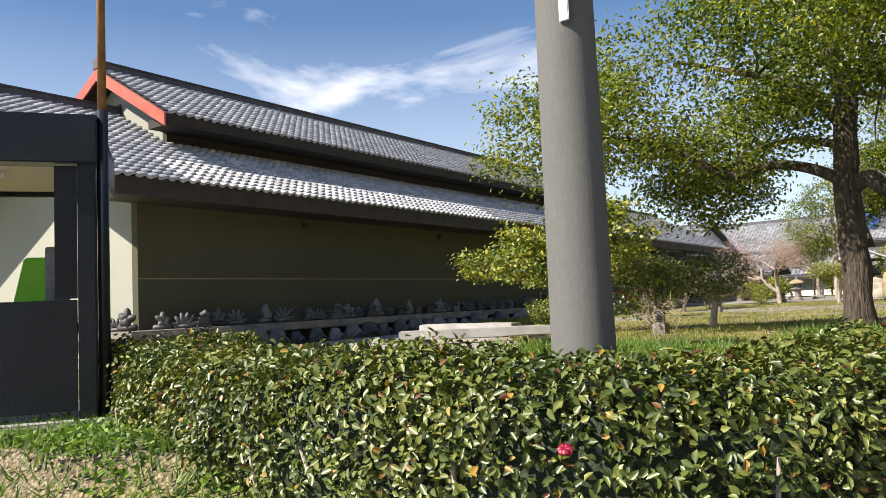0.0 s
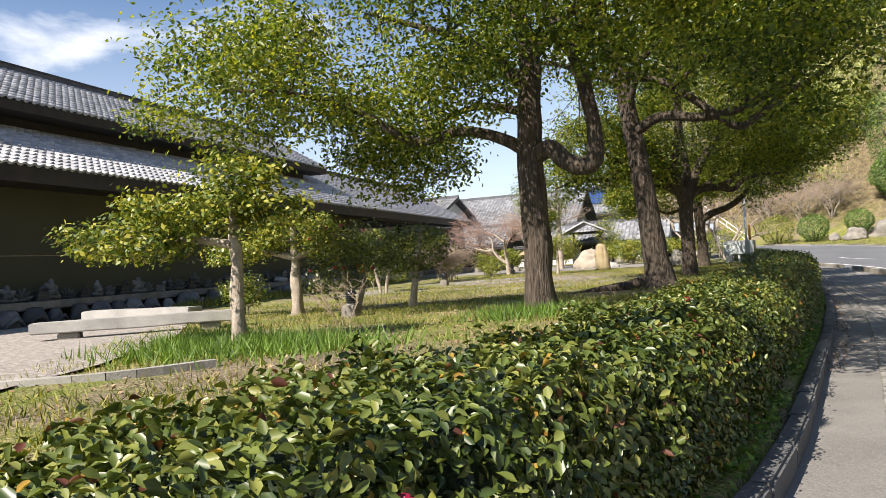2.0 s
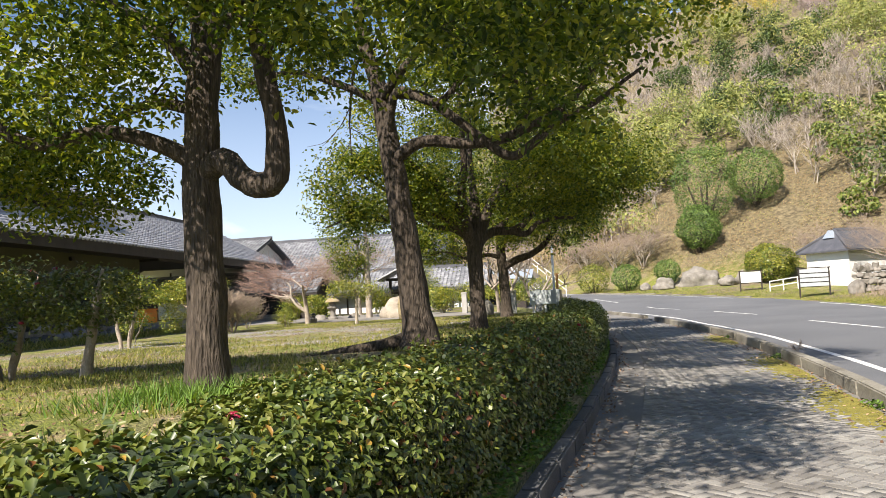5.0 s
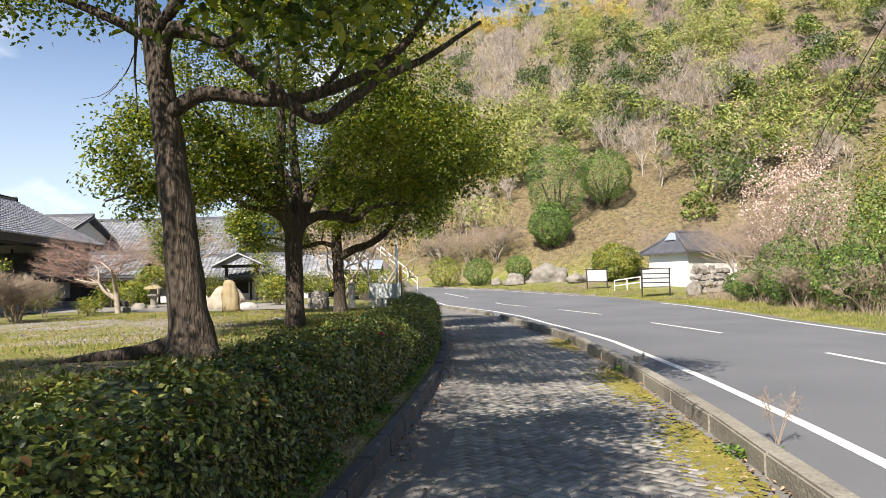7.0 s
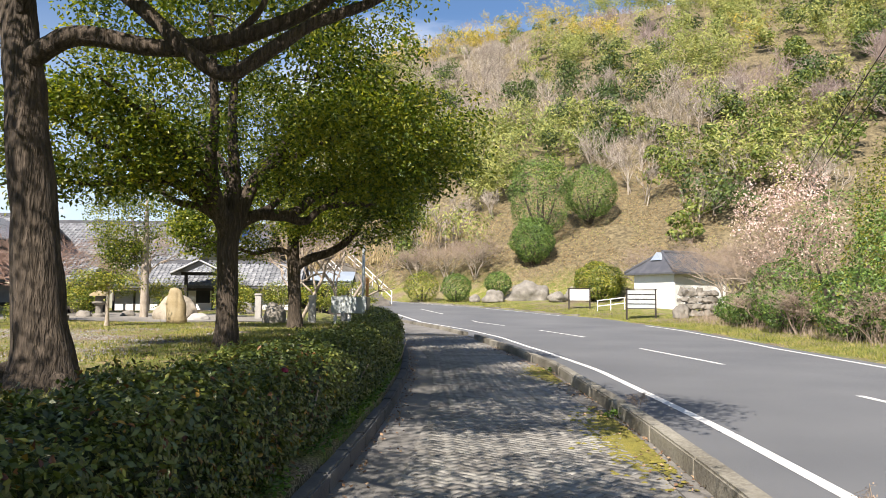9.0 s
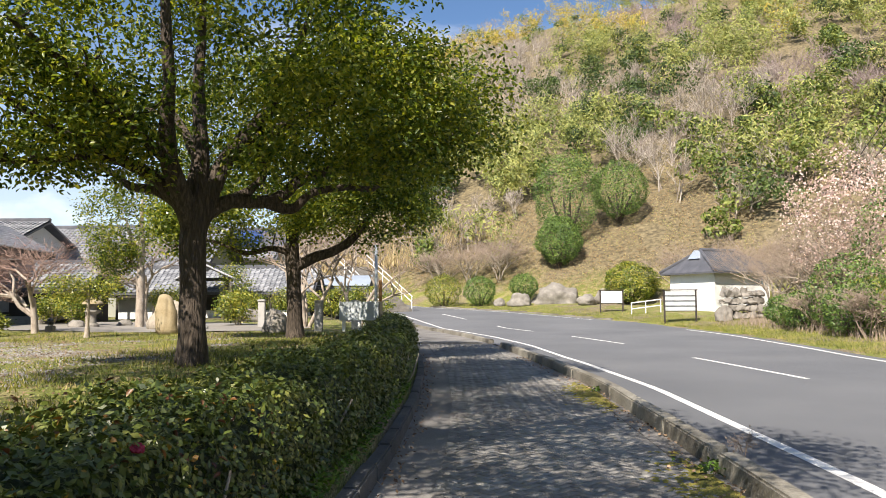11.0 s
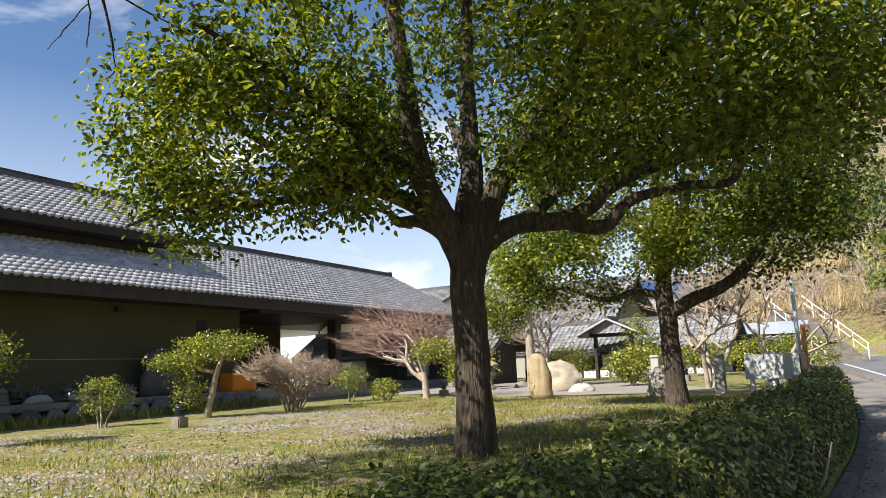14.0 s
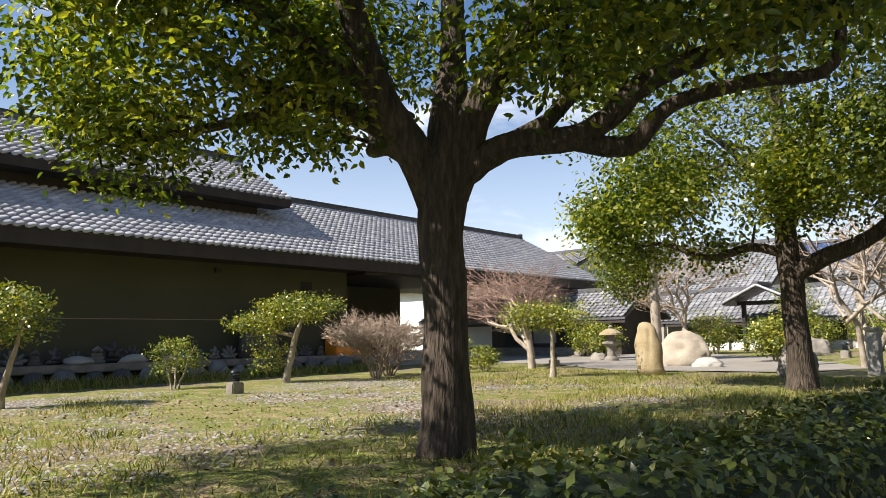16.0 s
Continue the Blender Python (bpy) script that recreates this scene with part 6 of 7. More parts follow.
def storehouse():
    zb = 0.9
    s = thing("storehouse", (19.9, 64.8, zb), "white plastered storehouse with a dark tiled hipped roof", "building", turn=28)
    w, d, h = 5.2, 4.0, 2.75
    boxed("wall", 0, w, 0, 0.2, -0.5, h, WHITE, s, 0.0)
    boxed("wall", 0, 0.2, 0.202, d, -0.5, h, WHITE, s, 0.0)
    boxed("wall", w - 0.2, w, 0.202, d, -0.5, h, WHITE, s, 0.0)
    boxed("wall", 0.202, w - 0.202, d - 0.2, d, -0.5, h, WHITE, s, 0.0)
    o, rz = 0.5, h + 1.55
    a = [(-o, -o, h), (w + o, -o, h), (w + o, d + o, h), (-o, d + o, h)]
    r0, r1 = (0.9, d / 2, rz), (w - 0.9, d / 2, rz)
    for nm, quad in (("roof_slope", (a[0], a[1], r1, r0)), ("roof_slope", (a[2], a[3], r0, r1))):
        bm = bmesh.new()
        slab(bm, *quad, 0.12)
        part(nm, bm, RIDGE, s)
    for p, q, r in ((a[3], a[0], r0), (a[1], a[2], r1)):
        bm = bmesh.new()
        v = [bm.verts.new(x) for x in (p, q, r)]
        bm.faces.new(v)
        lo = [bm.verts.new((x[0], x[1], x[2] - 0.12)) for x in (p, q, r)]
        bm.faces.new(lo[::-1])
        for k in range(3):
            bm.faces.new((v[k], lo[k], lo[(k + 1) % 3], v[(k + 1) % 3]))
        part("hip_slope", bm, RIDGE, s)
    # pairs of tile ribs on the slopes
    bm = bmesh.new()
    for k in range(24):
        x = -o + 0.15 + k * (w + 2 * o) / 24
        t = min(1, max(0.05, min(x + o, w + o - x) / (0.9 + o)))
        e = Vector((x, -o, h + 0.02))
        f = Vector((x, -o + (d / 2 + o) * t, h + 0.02 + (rz - h) * t))
        tube(bm, [e, f], [0.045, 0.045], 5)
    part("tile_ribs", bm, RIDGE, s, kind="stuff")
    bm = bmesh.new()
    tube(bm, [r0, r1], [0.16, 0.16], 8)
    part("ridge", bm, RIDGE, s)
    for p, q in ((a[0], r0), (a[3], r0), (a[1], r1)):
        bm = bmesh.new()
        tube(bm, [Vector(p) + Vector((0, 0, 0.06)), Vector(q)], [0.1, 0.11], 7)
        part("hip_tile", bm, RIDGE, s)
    bm = bmesh.new()
    v = [bm.verts.new(p) for p in ((0.2, d / 2 - 0.5, h + 0.95), (0.2, d / 2 + 0.5, h + 0.95), (0.3, d / 2, rz - 0.02))]
    bm.faces.new(v)
    v2 = [bm.verts.new((x.co.x + 0.5, x.co.y, x.co.z)) for x in v]
    bm.faces.new(v2[::-1])
    for k in range(3):
        bm.faces.new((v[k], v2[k], v2[(k + 1) % 3], v[(k + 1) % 3]))
    part("gable_panel", bm, METAL_ROOF, s, "pale triangular gable panel")


storehouse()


def notice(name, x, y, w, z0, z1, mat, label, posts=WOOD_DARK, slats=0):
    zb = lv(x, y) - 0.1
    t = thing(name, (x, y, zb), label, "sign")
    for px in (0, w - 0.09):
        boxed("post", px, px + 0.09, 0, 0.09, -0.1, z1 - zb + 0.04, posts, t, 0.005)
    if slats:
        hgt = (z1 - z0) / slats
        for k in range(slats):
            boxed("slat", 0.092, w - 0.092, 0.02, 0.06, z0 - zb + hgt * k + 0.05, z0 - zb + hgt * (k + 1), SIGN_GREY, t, 0.004)
            boxed("rail", 0.092, w - 0.092, 0.0, 0.08, z0 - zb + hgt * k, z0 - zb + hgt * k + 0.048, posts, t, 0.004)
    else:
        boxed("panel", 0.092, w - 0.092, 0.02, 0.06, z0 - zb, z1 - zb, mat, t, 0.005)
        for k in range(4):
            boxed("text_line", 0.22, w - 0.25 - 0.1 * (k % 2), 0.012, 0.018, z1 - zb - 0.2 - 0.14 * k, z1 - zb - 0.16 - 0.14 * k, SIGN_GREY, t, 0.0)
    boxed("cap", -0.06, w + 0.06, -0.04, 0.13, z1 - zb + 0.042, z1 - zb + 0.1, posts, t, 0.005)
    return t


notice("notice_board", 13.0, 68.0, 1.65, 1.62, 2.45, WHITE, "white information board in a dark frame")
notice("wooden_board", 15.2, 60.0, 1.95, 1.1, 2.3, SIGN_GREY, "dark framed board with grey slats", slats=4)
rail = thing("handrail", (14.7, 66, lv(14.7, 66)), "white pipe handrail along the side lane", "rail")
for k, z in enumerate((0.35, 0.75)):
    bm = bmesh.new()
    tube(bm, [(0, 0, z), (2.1, 0.3, z + 0.25)], [0.04, 0.04], 8)
    part("rail", bm, WHITE, rail)
for x in (0.02, 1.0, 2.05):
    bm = bmesh.new()
    tube(bm, [(x, 0.143 * x, -0.1), (x, 0.143 * x, 0.78 + 0.12 * x)], [0.04, 0.04], 8)
    part("post", bm, WHITE, rail)
stone_thing("boulder", (11.4, 77.2, lv(11.4, 77.2) - 0.15), (2.1, 1.3, 1.35), "big weathered boulder at the foot of the hill", STONE_GREY, 41, 0.55, -20)
for x, y, sx, sz in ((8.2, 76.3, 0.9, 0.8), (13.2, 74.2, 0.7, 0.6), (14.9, 75.4, 0.9, 0.9), (6.6, 77, 0.45, 0.5)):
    stone_thing("boulder", (x, y, lv(x, y)), (sx, sx * 0.8, sz), "grey rock at the foot of the hill", STONE_GREY, int(x * 7), 0.35)
wall_t = thing("stone_wall", (19.0, 60.3, lv(19, 60.3)), "rough dry-stone wall end beside the storehouse", "wall")
rng_w = random.Random(3)
for j in range(4):
    for i in range(5):
        bm = bmesh.new()
        rock(bm, (rng_w.uniform(0.26, 0.42), 0.4, rng_w.uniform(0.24, 0.42)), (0, 0, 0.08), i * 9 + j * 31, 0.7, 2)
        ob = part("stone", bm, STONE_GREY, wall_t)
        ob.matrix_basis = pose(0.1 + i * 0.46 + 0.12 * (j % 2), 0.1 * j, 0.1 + j * 0.42)
stone_thing("boulder", (18.6, 59.6, lv(18.6, 59.6)), (0.5, 0.4, 0.7), "leaning grey rock before the stone wall", STONE_GREY, 71, 0.35)

stairs = thing("hill_stairs", (-1.5, 73.0, 1.1), "concrete stairs climbing the hill between white handrails", "stairs", turn=32)
for k in range(20):
    boxed("step", -1.3, 1.3, 0.42 * k, 0.42 * k + 0.5, 0.19 * k - 0.6, 0.19 * k + 0.16, STONE_GREY, stairs, 0.01)
for x in (-1.35, 1.35):
    for h in (0.55, 1.0):
        bm = bmesh.new()
        tube(bm, [(x, 0, h + 0.1), (x, 8.3, h + 3.85)], [0.035, 0.035], 8)
        part("rail", bm, WHITE, stairs)
    for k in range(0, 20, 4):
        bm = bmesh.new()
        tube(bm, [(x, 0.42 * k + 0.1, 0.19 * k - 0.3), (x, 0.42 * k + 0.1, 0.19 * k + 1.12)], [0.035, 0.035], 8)
        part("post", bm, WHITE, stairs)


# ---- planting across the road ----
def bush(name, x, y, z, r, rz, label, mat, seed, n=1500, leaf=0.16, category="bush"):
    """A clipped dome of leaves on short stems."""
    rng = np.random.default_rng(seed)
    t = thing(name, (x, y, z), label, category)
    bm = bmesh.new()
    for k in range(4):
        a = k * 1.6
        tube(bm, [(0.1 * math.cos(a), 0.1 * math.sin(a), -0.3), (0.25 * r * math.cos(a), 0.25 * r * math.sin(a), rz * 0.4), (0.5 * r * math.cos(a), 0.5 * r * math.sin(a), rz)], [0.06 * r, 0.05 * r, 0.02 * r], 6)
    part("stem", bm, BARK, t)
    d = rng.normal(0, 1, (n, 3))
    d /= np.linalg.norm(d, axis=1)[:, None]
    k = np.array([1 + 0.18 * noise.noise(Vector(q) * 2.2 + Vector((seed, 0, 0))) + 0.16 * abs(noise.noise(Vector(q) * 5 + Vector((0, seed, 0)))) for q in d])
    p = d * (k * rng.uniform(0.8, 1.0, n) ** 0.5)[:, None] * np.array((r, r, rz))
    p[:, 2] += rz * 1.05
    v, f = far_leaves(rng, p, d + np.array((0, 0, 0.3)), leaf, leaf * 0.6, 0.6)
    raw("foliage", v, f, mat, t, kind="stuff")
    return t


LEAF_ROUND = material("round_bush_leaf", [(0.027, 0.0607, 0.0135), (0.0675, 0.128, 0.0243), (0.121, 0.203, 0.0405), (0.189, 0.27, 0.054)], 1.5, 8, 0.5, 0.0, spread=0.4, per="island", translucent=0.15)
for x, y, r, rz, lift, lab in ((13.6, 86.0, 3.1, 3.9, 1.0, "tall rounded evergreen on the hillside"), (12.4, 83.0, 2.0, 2.1, 0.2, "clipped ball-shaped evergreen on the hillside"), (18.8, 87.0, 2.6, 2.6, 0.8, "rounded evergreen on the hillside"),
                               (2.0, 79.0, 1.5, 1.3, 0, "loose shrub at the roadside"), (5.0, 78.0, 1.3, 1.2, 0, "green shrub at the roadside"), (8.7, 78.0, 1.15, 1.0, 0.4, "small dense evergreen shrub"), (16.8, 74.5, 2.0, 1.6, 0, "citrus bush dotted with orange fruit")):
    bush("hill_bush", x, y, lv(x, y) + lift, r, rz, lab, LEAF_SHRUB if "loose" in lab or "citrus" in lab else LEAF_ROUND, int(x * 10), 9500 if r > 1.8 else 4000, 0.17 if r > 1.8 else 0.13)

BLOSSOM = material("plum_blossom", [(0.36, 0.24, 0.225), (0.52, 0.38, 0.355), (0.68, 0.55, 0.52)], 2, 20, 0.7, 0.0, spread=0.5, per="island", translucent=0.2)
STRAW = material("dry_reed", [(0.28, 0.2, 0.1), (0.42, 0.33, 0.18), (0.55, 0.45, 0.28)], 1, 20, 0.85, 0.0, spread=0.5, per="island", translucent=0.2)


def blossom_tree(x, y, seed):
    t = bare_tree("plum_tree", (x, y, lv(x, y)), "plum tree in pale pink blossom at the roadside", 9.5, 4, seed, TWIG, levels=5, stem=0.13, stems=4, up=0.5)
    rng = np.random.default_rng(seed)
    n = 9000
    d = rng.normal(0, 1, (n, 3))
    d /= np.linalg.norm(d, axis=1)[:, None]
    p = d * (rng.uniform(0.1, 1, n) ** 0.45)[:, None] * np.array((3.3, 3.2, 3.9)) + np.array((-0.2, 0, 5.4))
    keep = np.array([noise.noise(Vector(q) * 0.8) > -0.12 for q in p])
    p = p[keep]
    v, f = far_leaves(rng, p, d[keep], 0.14, 0.12, 0.9)
    raw("blossom", v, f, BLOSSOM, t, kind="stuff")


blossom_tree(23.2, 54.0, 61)
bush("ivy_thicket", 27.6, 50.0, lv(27.6, 50.0), 2.8, 4.2, "tall ivy-covered thicket beside the plum tree", LEAF_SHRUB, 62, 9000, 0.16)
for k, (x, y, h) in enumerate(((22.6, 61.6, 8.5), (23.6, 59.2, 8.0), (20.0, 71.0, 7.5), (23.5, 68.5, 8.0), (4.4, 84.5, 6.5), (7.0, 83.5, 7.0), (1.5, 86, 6.0))):
    bare_tree("bare_tree", (x, y, lv(x, y)), "leafless tree with upright thin branches", h, 2, 70 + k, TWIG, levels=5, stem=0.07, stems=4, up=0.9)
for k, (x, y, r, rz) in enumerate(((25.5, 45.5, 2.3, 3.4), (28.0, 41.0, 2.6, 3.8), (21.4, 49.0, 1.4, 1.1), (31, 37, 3, 3.6), (26.2, 50.5, 2.0, 2.2), (20.6, 44.5, 1.6, 1.2), (22.6, 40.0, 2.0, 2.0), (24.5, 36.0, 2.2, 2.6))):
    bush("roadside_thicket", x, y, lv(x, y), r, rz, "tangled evergreen thicket beside the road", LEAF_SHRUB, 80 + k, 3200, 0.16)

for k, (y, d, r, rz) in enumerate(((52.4, 3.6, 1.2, 0.8), (50.0, 3.2, 1.2, 0.9), (47.4, 3.8, 1.6, 1.6), (45.2, 2.9, 1.1, 1.0), (42.4, 4.0, 2.2, 2.9), (39.6, 3.1, 1.4, 1.3), (37.0, 4.0, 2.0, 2.4))):
    x = float(far_edge_x(y)) + d
    bush("roadside_bush", x, y, lv(x, y), r, rz, "dark leafy bush crowding the road verge", LEAF_ROUND, 180 + k, 3000, 0.13)
    if k % 2:
        bare_tree("roadside_shrub", (x - 0.2, y - 1.4, lv(x, y - 1.4)), "leafless twiggy shrub on the road verge", 3.2, 1, 190 + k, TWIG, levels=5, stem=0.035, stems=4, up=0.6, category="shrub")


def brush():
    """Dry stems and low scrub between the road and the thicket."""
    rng = np.random.default_rng(23)
    n = 6000
    y = rng.uniform(30, 58, n)
    x = far_edge_x(y) + 2.2 + rng.uniform(0, 1, n) ** 1.2 * 9
    p = np.stack([x, y, level(x, y)], axis=1)
    up = np.array((0, 0, 1.0)) + rng.normal(0, 0.35, (n, 3))
    h = (rng.uniform(0.4, 1.0, n) * np.clip(0.5 + 0.22 * (x - far_edge_x(y) - 2), 0.5, 2.4))[:, None]
    sd = np.cross(up, rng.normal(0, 1, (n, 3)))
    sd /= np.linalg.norm(sd, axis=1)[:, None]
    v = np.stack([p - sd * 0.012, p + sd * 0.012, p + up * h], axis=1).reshape(-1, 3)
    tagged(raw("brush", v, np.arange(3 * n).reshape(-1, 3), TWIG), "dry brown brush beside the road", "brush", kind="stuff")


brush()


def foot_scrub():
    """Low rust-brown scrub over the foot of the hill."""
    rng = np.random.default_rng(29)
    n = 36000
    x, y = rng.uniform(-6, 30, n), rng.uniform(74, 98, n)
    ok = (hill_z(x, y) > 0.8) & (np.array([noise.noise(Vector((a * 0.22, b * 0.22, 3))) for a, b in zip(x, y)]) > -0.55)
    x, y = x[ok], y[ok]
    p = np.stack([x, y, level(x, y) + rng.uniform(0, 0.45, len(x))], axis=1)
    v, f = far_leaves(rng, p, np.tile((0, -0.4, 0.8), (len(x), 1)), 0.17, 0.08, 0.6)
    rust = material("rust_scrub", [(0.13, 0.08, 0.04), (0.27, 0.175, 0.09), (0.37, 0.28, 0.15), (0.27, 0.28, 0.09)], 0.3, 3, 0.85, 0.0, spread=0.4, per="island", translucent=0.15)
    tagged(raw("scrub", v, f, rust), "rust-brown scrub at the foot of the hill", "scrub", kind="stuff")


foot_scrub()


def bare_template(rng, height):
    """Segments of a leafless tree with thin forking branches: starts, ends, half-widths."""
    a, b, w = [], [], []

    def grow(p, d, ln, r, lev):
        e = p + d * ln
        a.append(p), b.append(e), w.append(r)
        if lev == 4:
            return
        for _ in range(3 if lev else 4):
            q = d + rng.normal(0, 0.5, 3)
            q[2] = abs(q[2]) + 0.25
            q /= np.linalg.norm(q)
            grow(p + (e - p) * rng.uniform(0.5, 1.0), q, ln * rng.uniform(0.62, 0.9), max(r * 0.55, 0.018), lev + 1)

    for k in range(2):
        d = np.array((rng.normal(0, 0.25), rng.normal(0, 0.25), 1.0))
        grow(np.array((0.3 * k, 0.2 * k, -0.3)), d / np.linalg.norm(d), height * 0.3, 0.085, 0)
    return np.array(a), np.array(b), np.array(w)


def woods():
    """Far woodland on the hill, one sheet for each kind of growth."""
    rng = np.random.default_rng(17)
    kinds = ("dark_evergreen", "bright_evergreen", "bamboo", "yellow_bamboo", "grey_bare", "purple_bare", "reed")
    sets = {k: [] for k in kinds}
    count = 0
    while count < 890:
        a, dist = rng.uniform(-0.2, 0.66), rng.uniform(70, 200)
        x, y = 2 + a * dist, 8 + dist
        h = float(hill_z(np.array(x), np.array(y)))
        if h < 2.5 or (8 < x < 24 and y < 93):
            continue
        u = noise.noise(Vector((x * 0.045, y * 0.045, 4))) + 0.2 * rng.normal()
        v = noise.noise(Vector((x * 0.05, y * 0.05, 9))) + 0.2 * rng.normal()
        if h < 9 and rng.random() < 0.55 and x < 22:
            kind = "reed" if rng.random() < 0.5 else "grey_bare"
        elif u > 0.12:
            kind = "yellow_bamboo" if h > 46 and x < 40 or rng.random() < 0.03 else "bamboo"
        elif u > -0.1:
            kind = "bright_evergreen" if v > -0.05 else "dark_evergreen"
        else:
            kind = "purple_bare" if x > 38 and h > 16 and v > -0.2 else "grey_bare" if v > -0.35 else "dark_evergreen"
        sets[kind].append((x, y, lv(x, y), rng.uniform(0.75, 1.3)))
        count += 1
    tones = {"dark_evergreen": [(0.022, 0.045, 0.014), (0.055, 0.095, 0.024), (0.11, 0.155, 0.038)],
             "bright_evergreen": [(0.05, 0.085, 0.016), (0.13, 0.18, 0.032), (0.25, 0.28, 0.065)],
             "bamboo": [(0.1, 0.13, 0.032), (0.22, 0.25, 0.065), (0.36, 0.36, 0.11)],
             "yellow_bamboo": [(0.2, 0.17, 0.03), (0.4, 0.31, 0.05), (0.55, 0.43, 0.08)],
             "grey_bare": [(0.17, 0.14, 0.115), (0.28, 0.235, 0.195), (0.42, 0.37, 0.31)],
             "purple_bare": [(0.16, 0.115, 0.105), (0.25, 0.19, 0.175), (0.34, 0.275, 0.25)]}
    labels = {"dark_evergreen": "dark dense evergreen trees on the hillside", "bright_evergreen": "light green leafy trees on the hillside", "bamboo": "feathery pale green bamboo on the hill",
              "yellow_bamboo": "yellowing bamboo grove high on the hill", "grey_bare": "leafless greyish trees on the hill", "purple_bare": "leafless purplish-brown trees high on the hill", "reed": "dry reeds and brush at the hill's foot"}
    templates = [bare_template(np.random.default_rng(90 + k), 6.5) for k in range(5)]
    for kind in kinds:
        trees = sets[kind]
        if not trees:
            continue
        mat = STRAW if kind == "reed" else material("hill_" + kind, tones[kind], 0.16, 3, 0.65, 0.0, spread=0.45, per="island", translucent=0.0 if "bare" in kind else 0.2)
        cs, ns, vs, fs, base = [], [], [], [], 0
        for x, y, z, s in trees:
            foot = np.array((x, y, z))
            if "bare" in kind:
                a, b, w = templates[int(rng.integers(5))]
                t = rng.uniform(0, 6.28)
                turn = np.array(((math.cos(t), -math.sin(t), 0), (math.sin(t), math.cos(t), 0), (0, 0, 1)))
                a, b = a @ turn.T * s + foot, b @ turn.T * s + foot
                side = np.cross(b - a, rng.normal(0, 1, a.shape) * np.array((0.3, 1, 0.3)))
                side = side / (np.linalg.norm(side, axis=1)[:, None] + 1e-9) * w[:, None]
                v = np.stack([a - side, a + side, b + side * 0.45, b - side * 0.45], axis=1).reshape(-1, 3)
                vs.append(v), fs.append(np.arange(len(v)).reshape(-1, 4) + base)
                base += len(v)
            elif kind == "reed":
                n = 260
                p = foot + rng.normal(0, 1, (n, 3)) * np.array((1.3, 1.3, 0.15)) * s
                up = np.array((0, 0, 1.0)) + rng.normal(0, 0.28, (n, 3))
                sd = np.cross(up, rng.normal(0, 1, (n, 3)))
                sd /= np.linalg.norm(sd, axis=1)[:, None] + 1e-9
                e = rng.uniform(0.9, 2.2, n)[:, None]
                v = np.stack([p - sd * 0.04, p + sd * 0.04, p + up * e + sd * 0.008, p + up * e - sd * 0.008], axis=1).reshape(-1, 3)
                vs.append(v), fs.append(np.arange(len(v)).reshape(-1, 4) + base)
                base += len(v)
            elif "bamboo" in kind:
                # culms that arch over, leaves hanging along their tips
                for _ in range(9):
                    t, n = rng.uniform(0, 6.28), 34
                    out = np.array((math.cos(t), math.sin(t), 0))
                    k = rng.uniform(0.3, 1.0, n)[:, None]
                    top = rng.uniform(5.5, 8.5) * s
                    p = foot + out * (0.8 + 2.0 * k ** 2.2) * s + np.array((0, 0, 1.0)) * top * (k - 0.32 * k ** 4) + rng.normal(0, 1, (n, 3)) * np.array((0.34, 0.34, 0.3))
                    cs.append(p), ns.append(np.tile(out * 0.7 + np.array((0, -0.3, 0.5)), (n, 1)))
            else:
                for _ in range(int(rng.integers(5, 9))):
                    d0 = rng.normal(0, 1, 3)
                    d0[2] = abs(d0[2])
                    c = foot + d0 / np.linalg.norm(d0) * np.array((1.5, 1.5, 2.6)) * s + np.array((0, 0, 1.4 * s))
                    n = 66
                    d = rng.normal(0, 1, (n, 3))
                    d /= np.linalg.norm(d, axis=1)[:, None]
                    cs.append(c + d * rng.uniform(0.75, 1.05, n)[:, None] * np.array((1.15, 1.15, 0.85)) * s), ns.append(d + np.array((0, 0, 0.25)))
        if cs:
            ln, wd = (0.62, 0.15) if "bamboo" in kind else (0.42, 0.27)
            v, f = far_leaves(rng, np.concatenate(cs), np.concatenate(ns), ln, wd, 0.5)
        else:
            v, f = np.concatenate(vs), np.concatenate(fs)
        tagged(raw("woodland", v, f, mat, kind="stuff"), labels[kind], "woodland")


woods()

# overhead cables at the road
for k, dx in enumerate((0.0, 1.1)):
    bm = bmesh.new()
    tube(bm, [(21 + dx, 34, 16.5), (22.2 + dx, 42, 13.5), (26 + dx, 56, 11.0), (36 + dx, 80, 11.5)], [0.025] * 4, 5)
    tagged(part("overhead_cable", bm, BLACK), "thin black overhead cable above the roadside", "cable", "overhead cables")


# ---- grass, weeds and fallen leaves ----
GRASS = material("grass_blade", [(0.06, 0.085, 0.012), (0.14, 0.17, 0.024), (0.26, 0.265, 0.05), (0.42, 0.35, 0.14)], 0.8, 10, 0.7, 0.0, spread=0.4, per="island", translucent=0.25)
WEED = material("weed_leaf", [(0.05, 0.1, 0.015), (0.1, 0.19, 0.025), (0.17, 0.28, 0.04)], 1.5, 10, 0.6, 0.0, spread=0.4, per="island", translucent=0.25)
PEBBLE = material("pebble", [(0.12, 0.108, 0.102), (0.216, 0.204, 0.192), (0.33, 0.318, 0.3)], 3, 20, 0.85, 0.0, spread=0.7, per="island")
LITTER = material("leaf_litter", [(0.1, 0.055, 0.03), (0.22, 0.13, 0.07), (0.38, 0.26, 0.16)], 2, 12, 0.8, 0.0, spread=0.7, per="island")


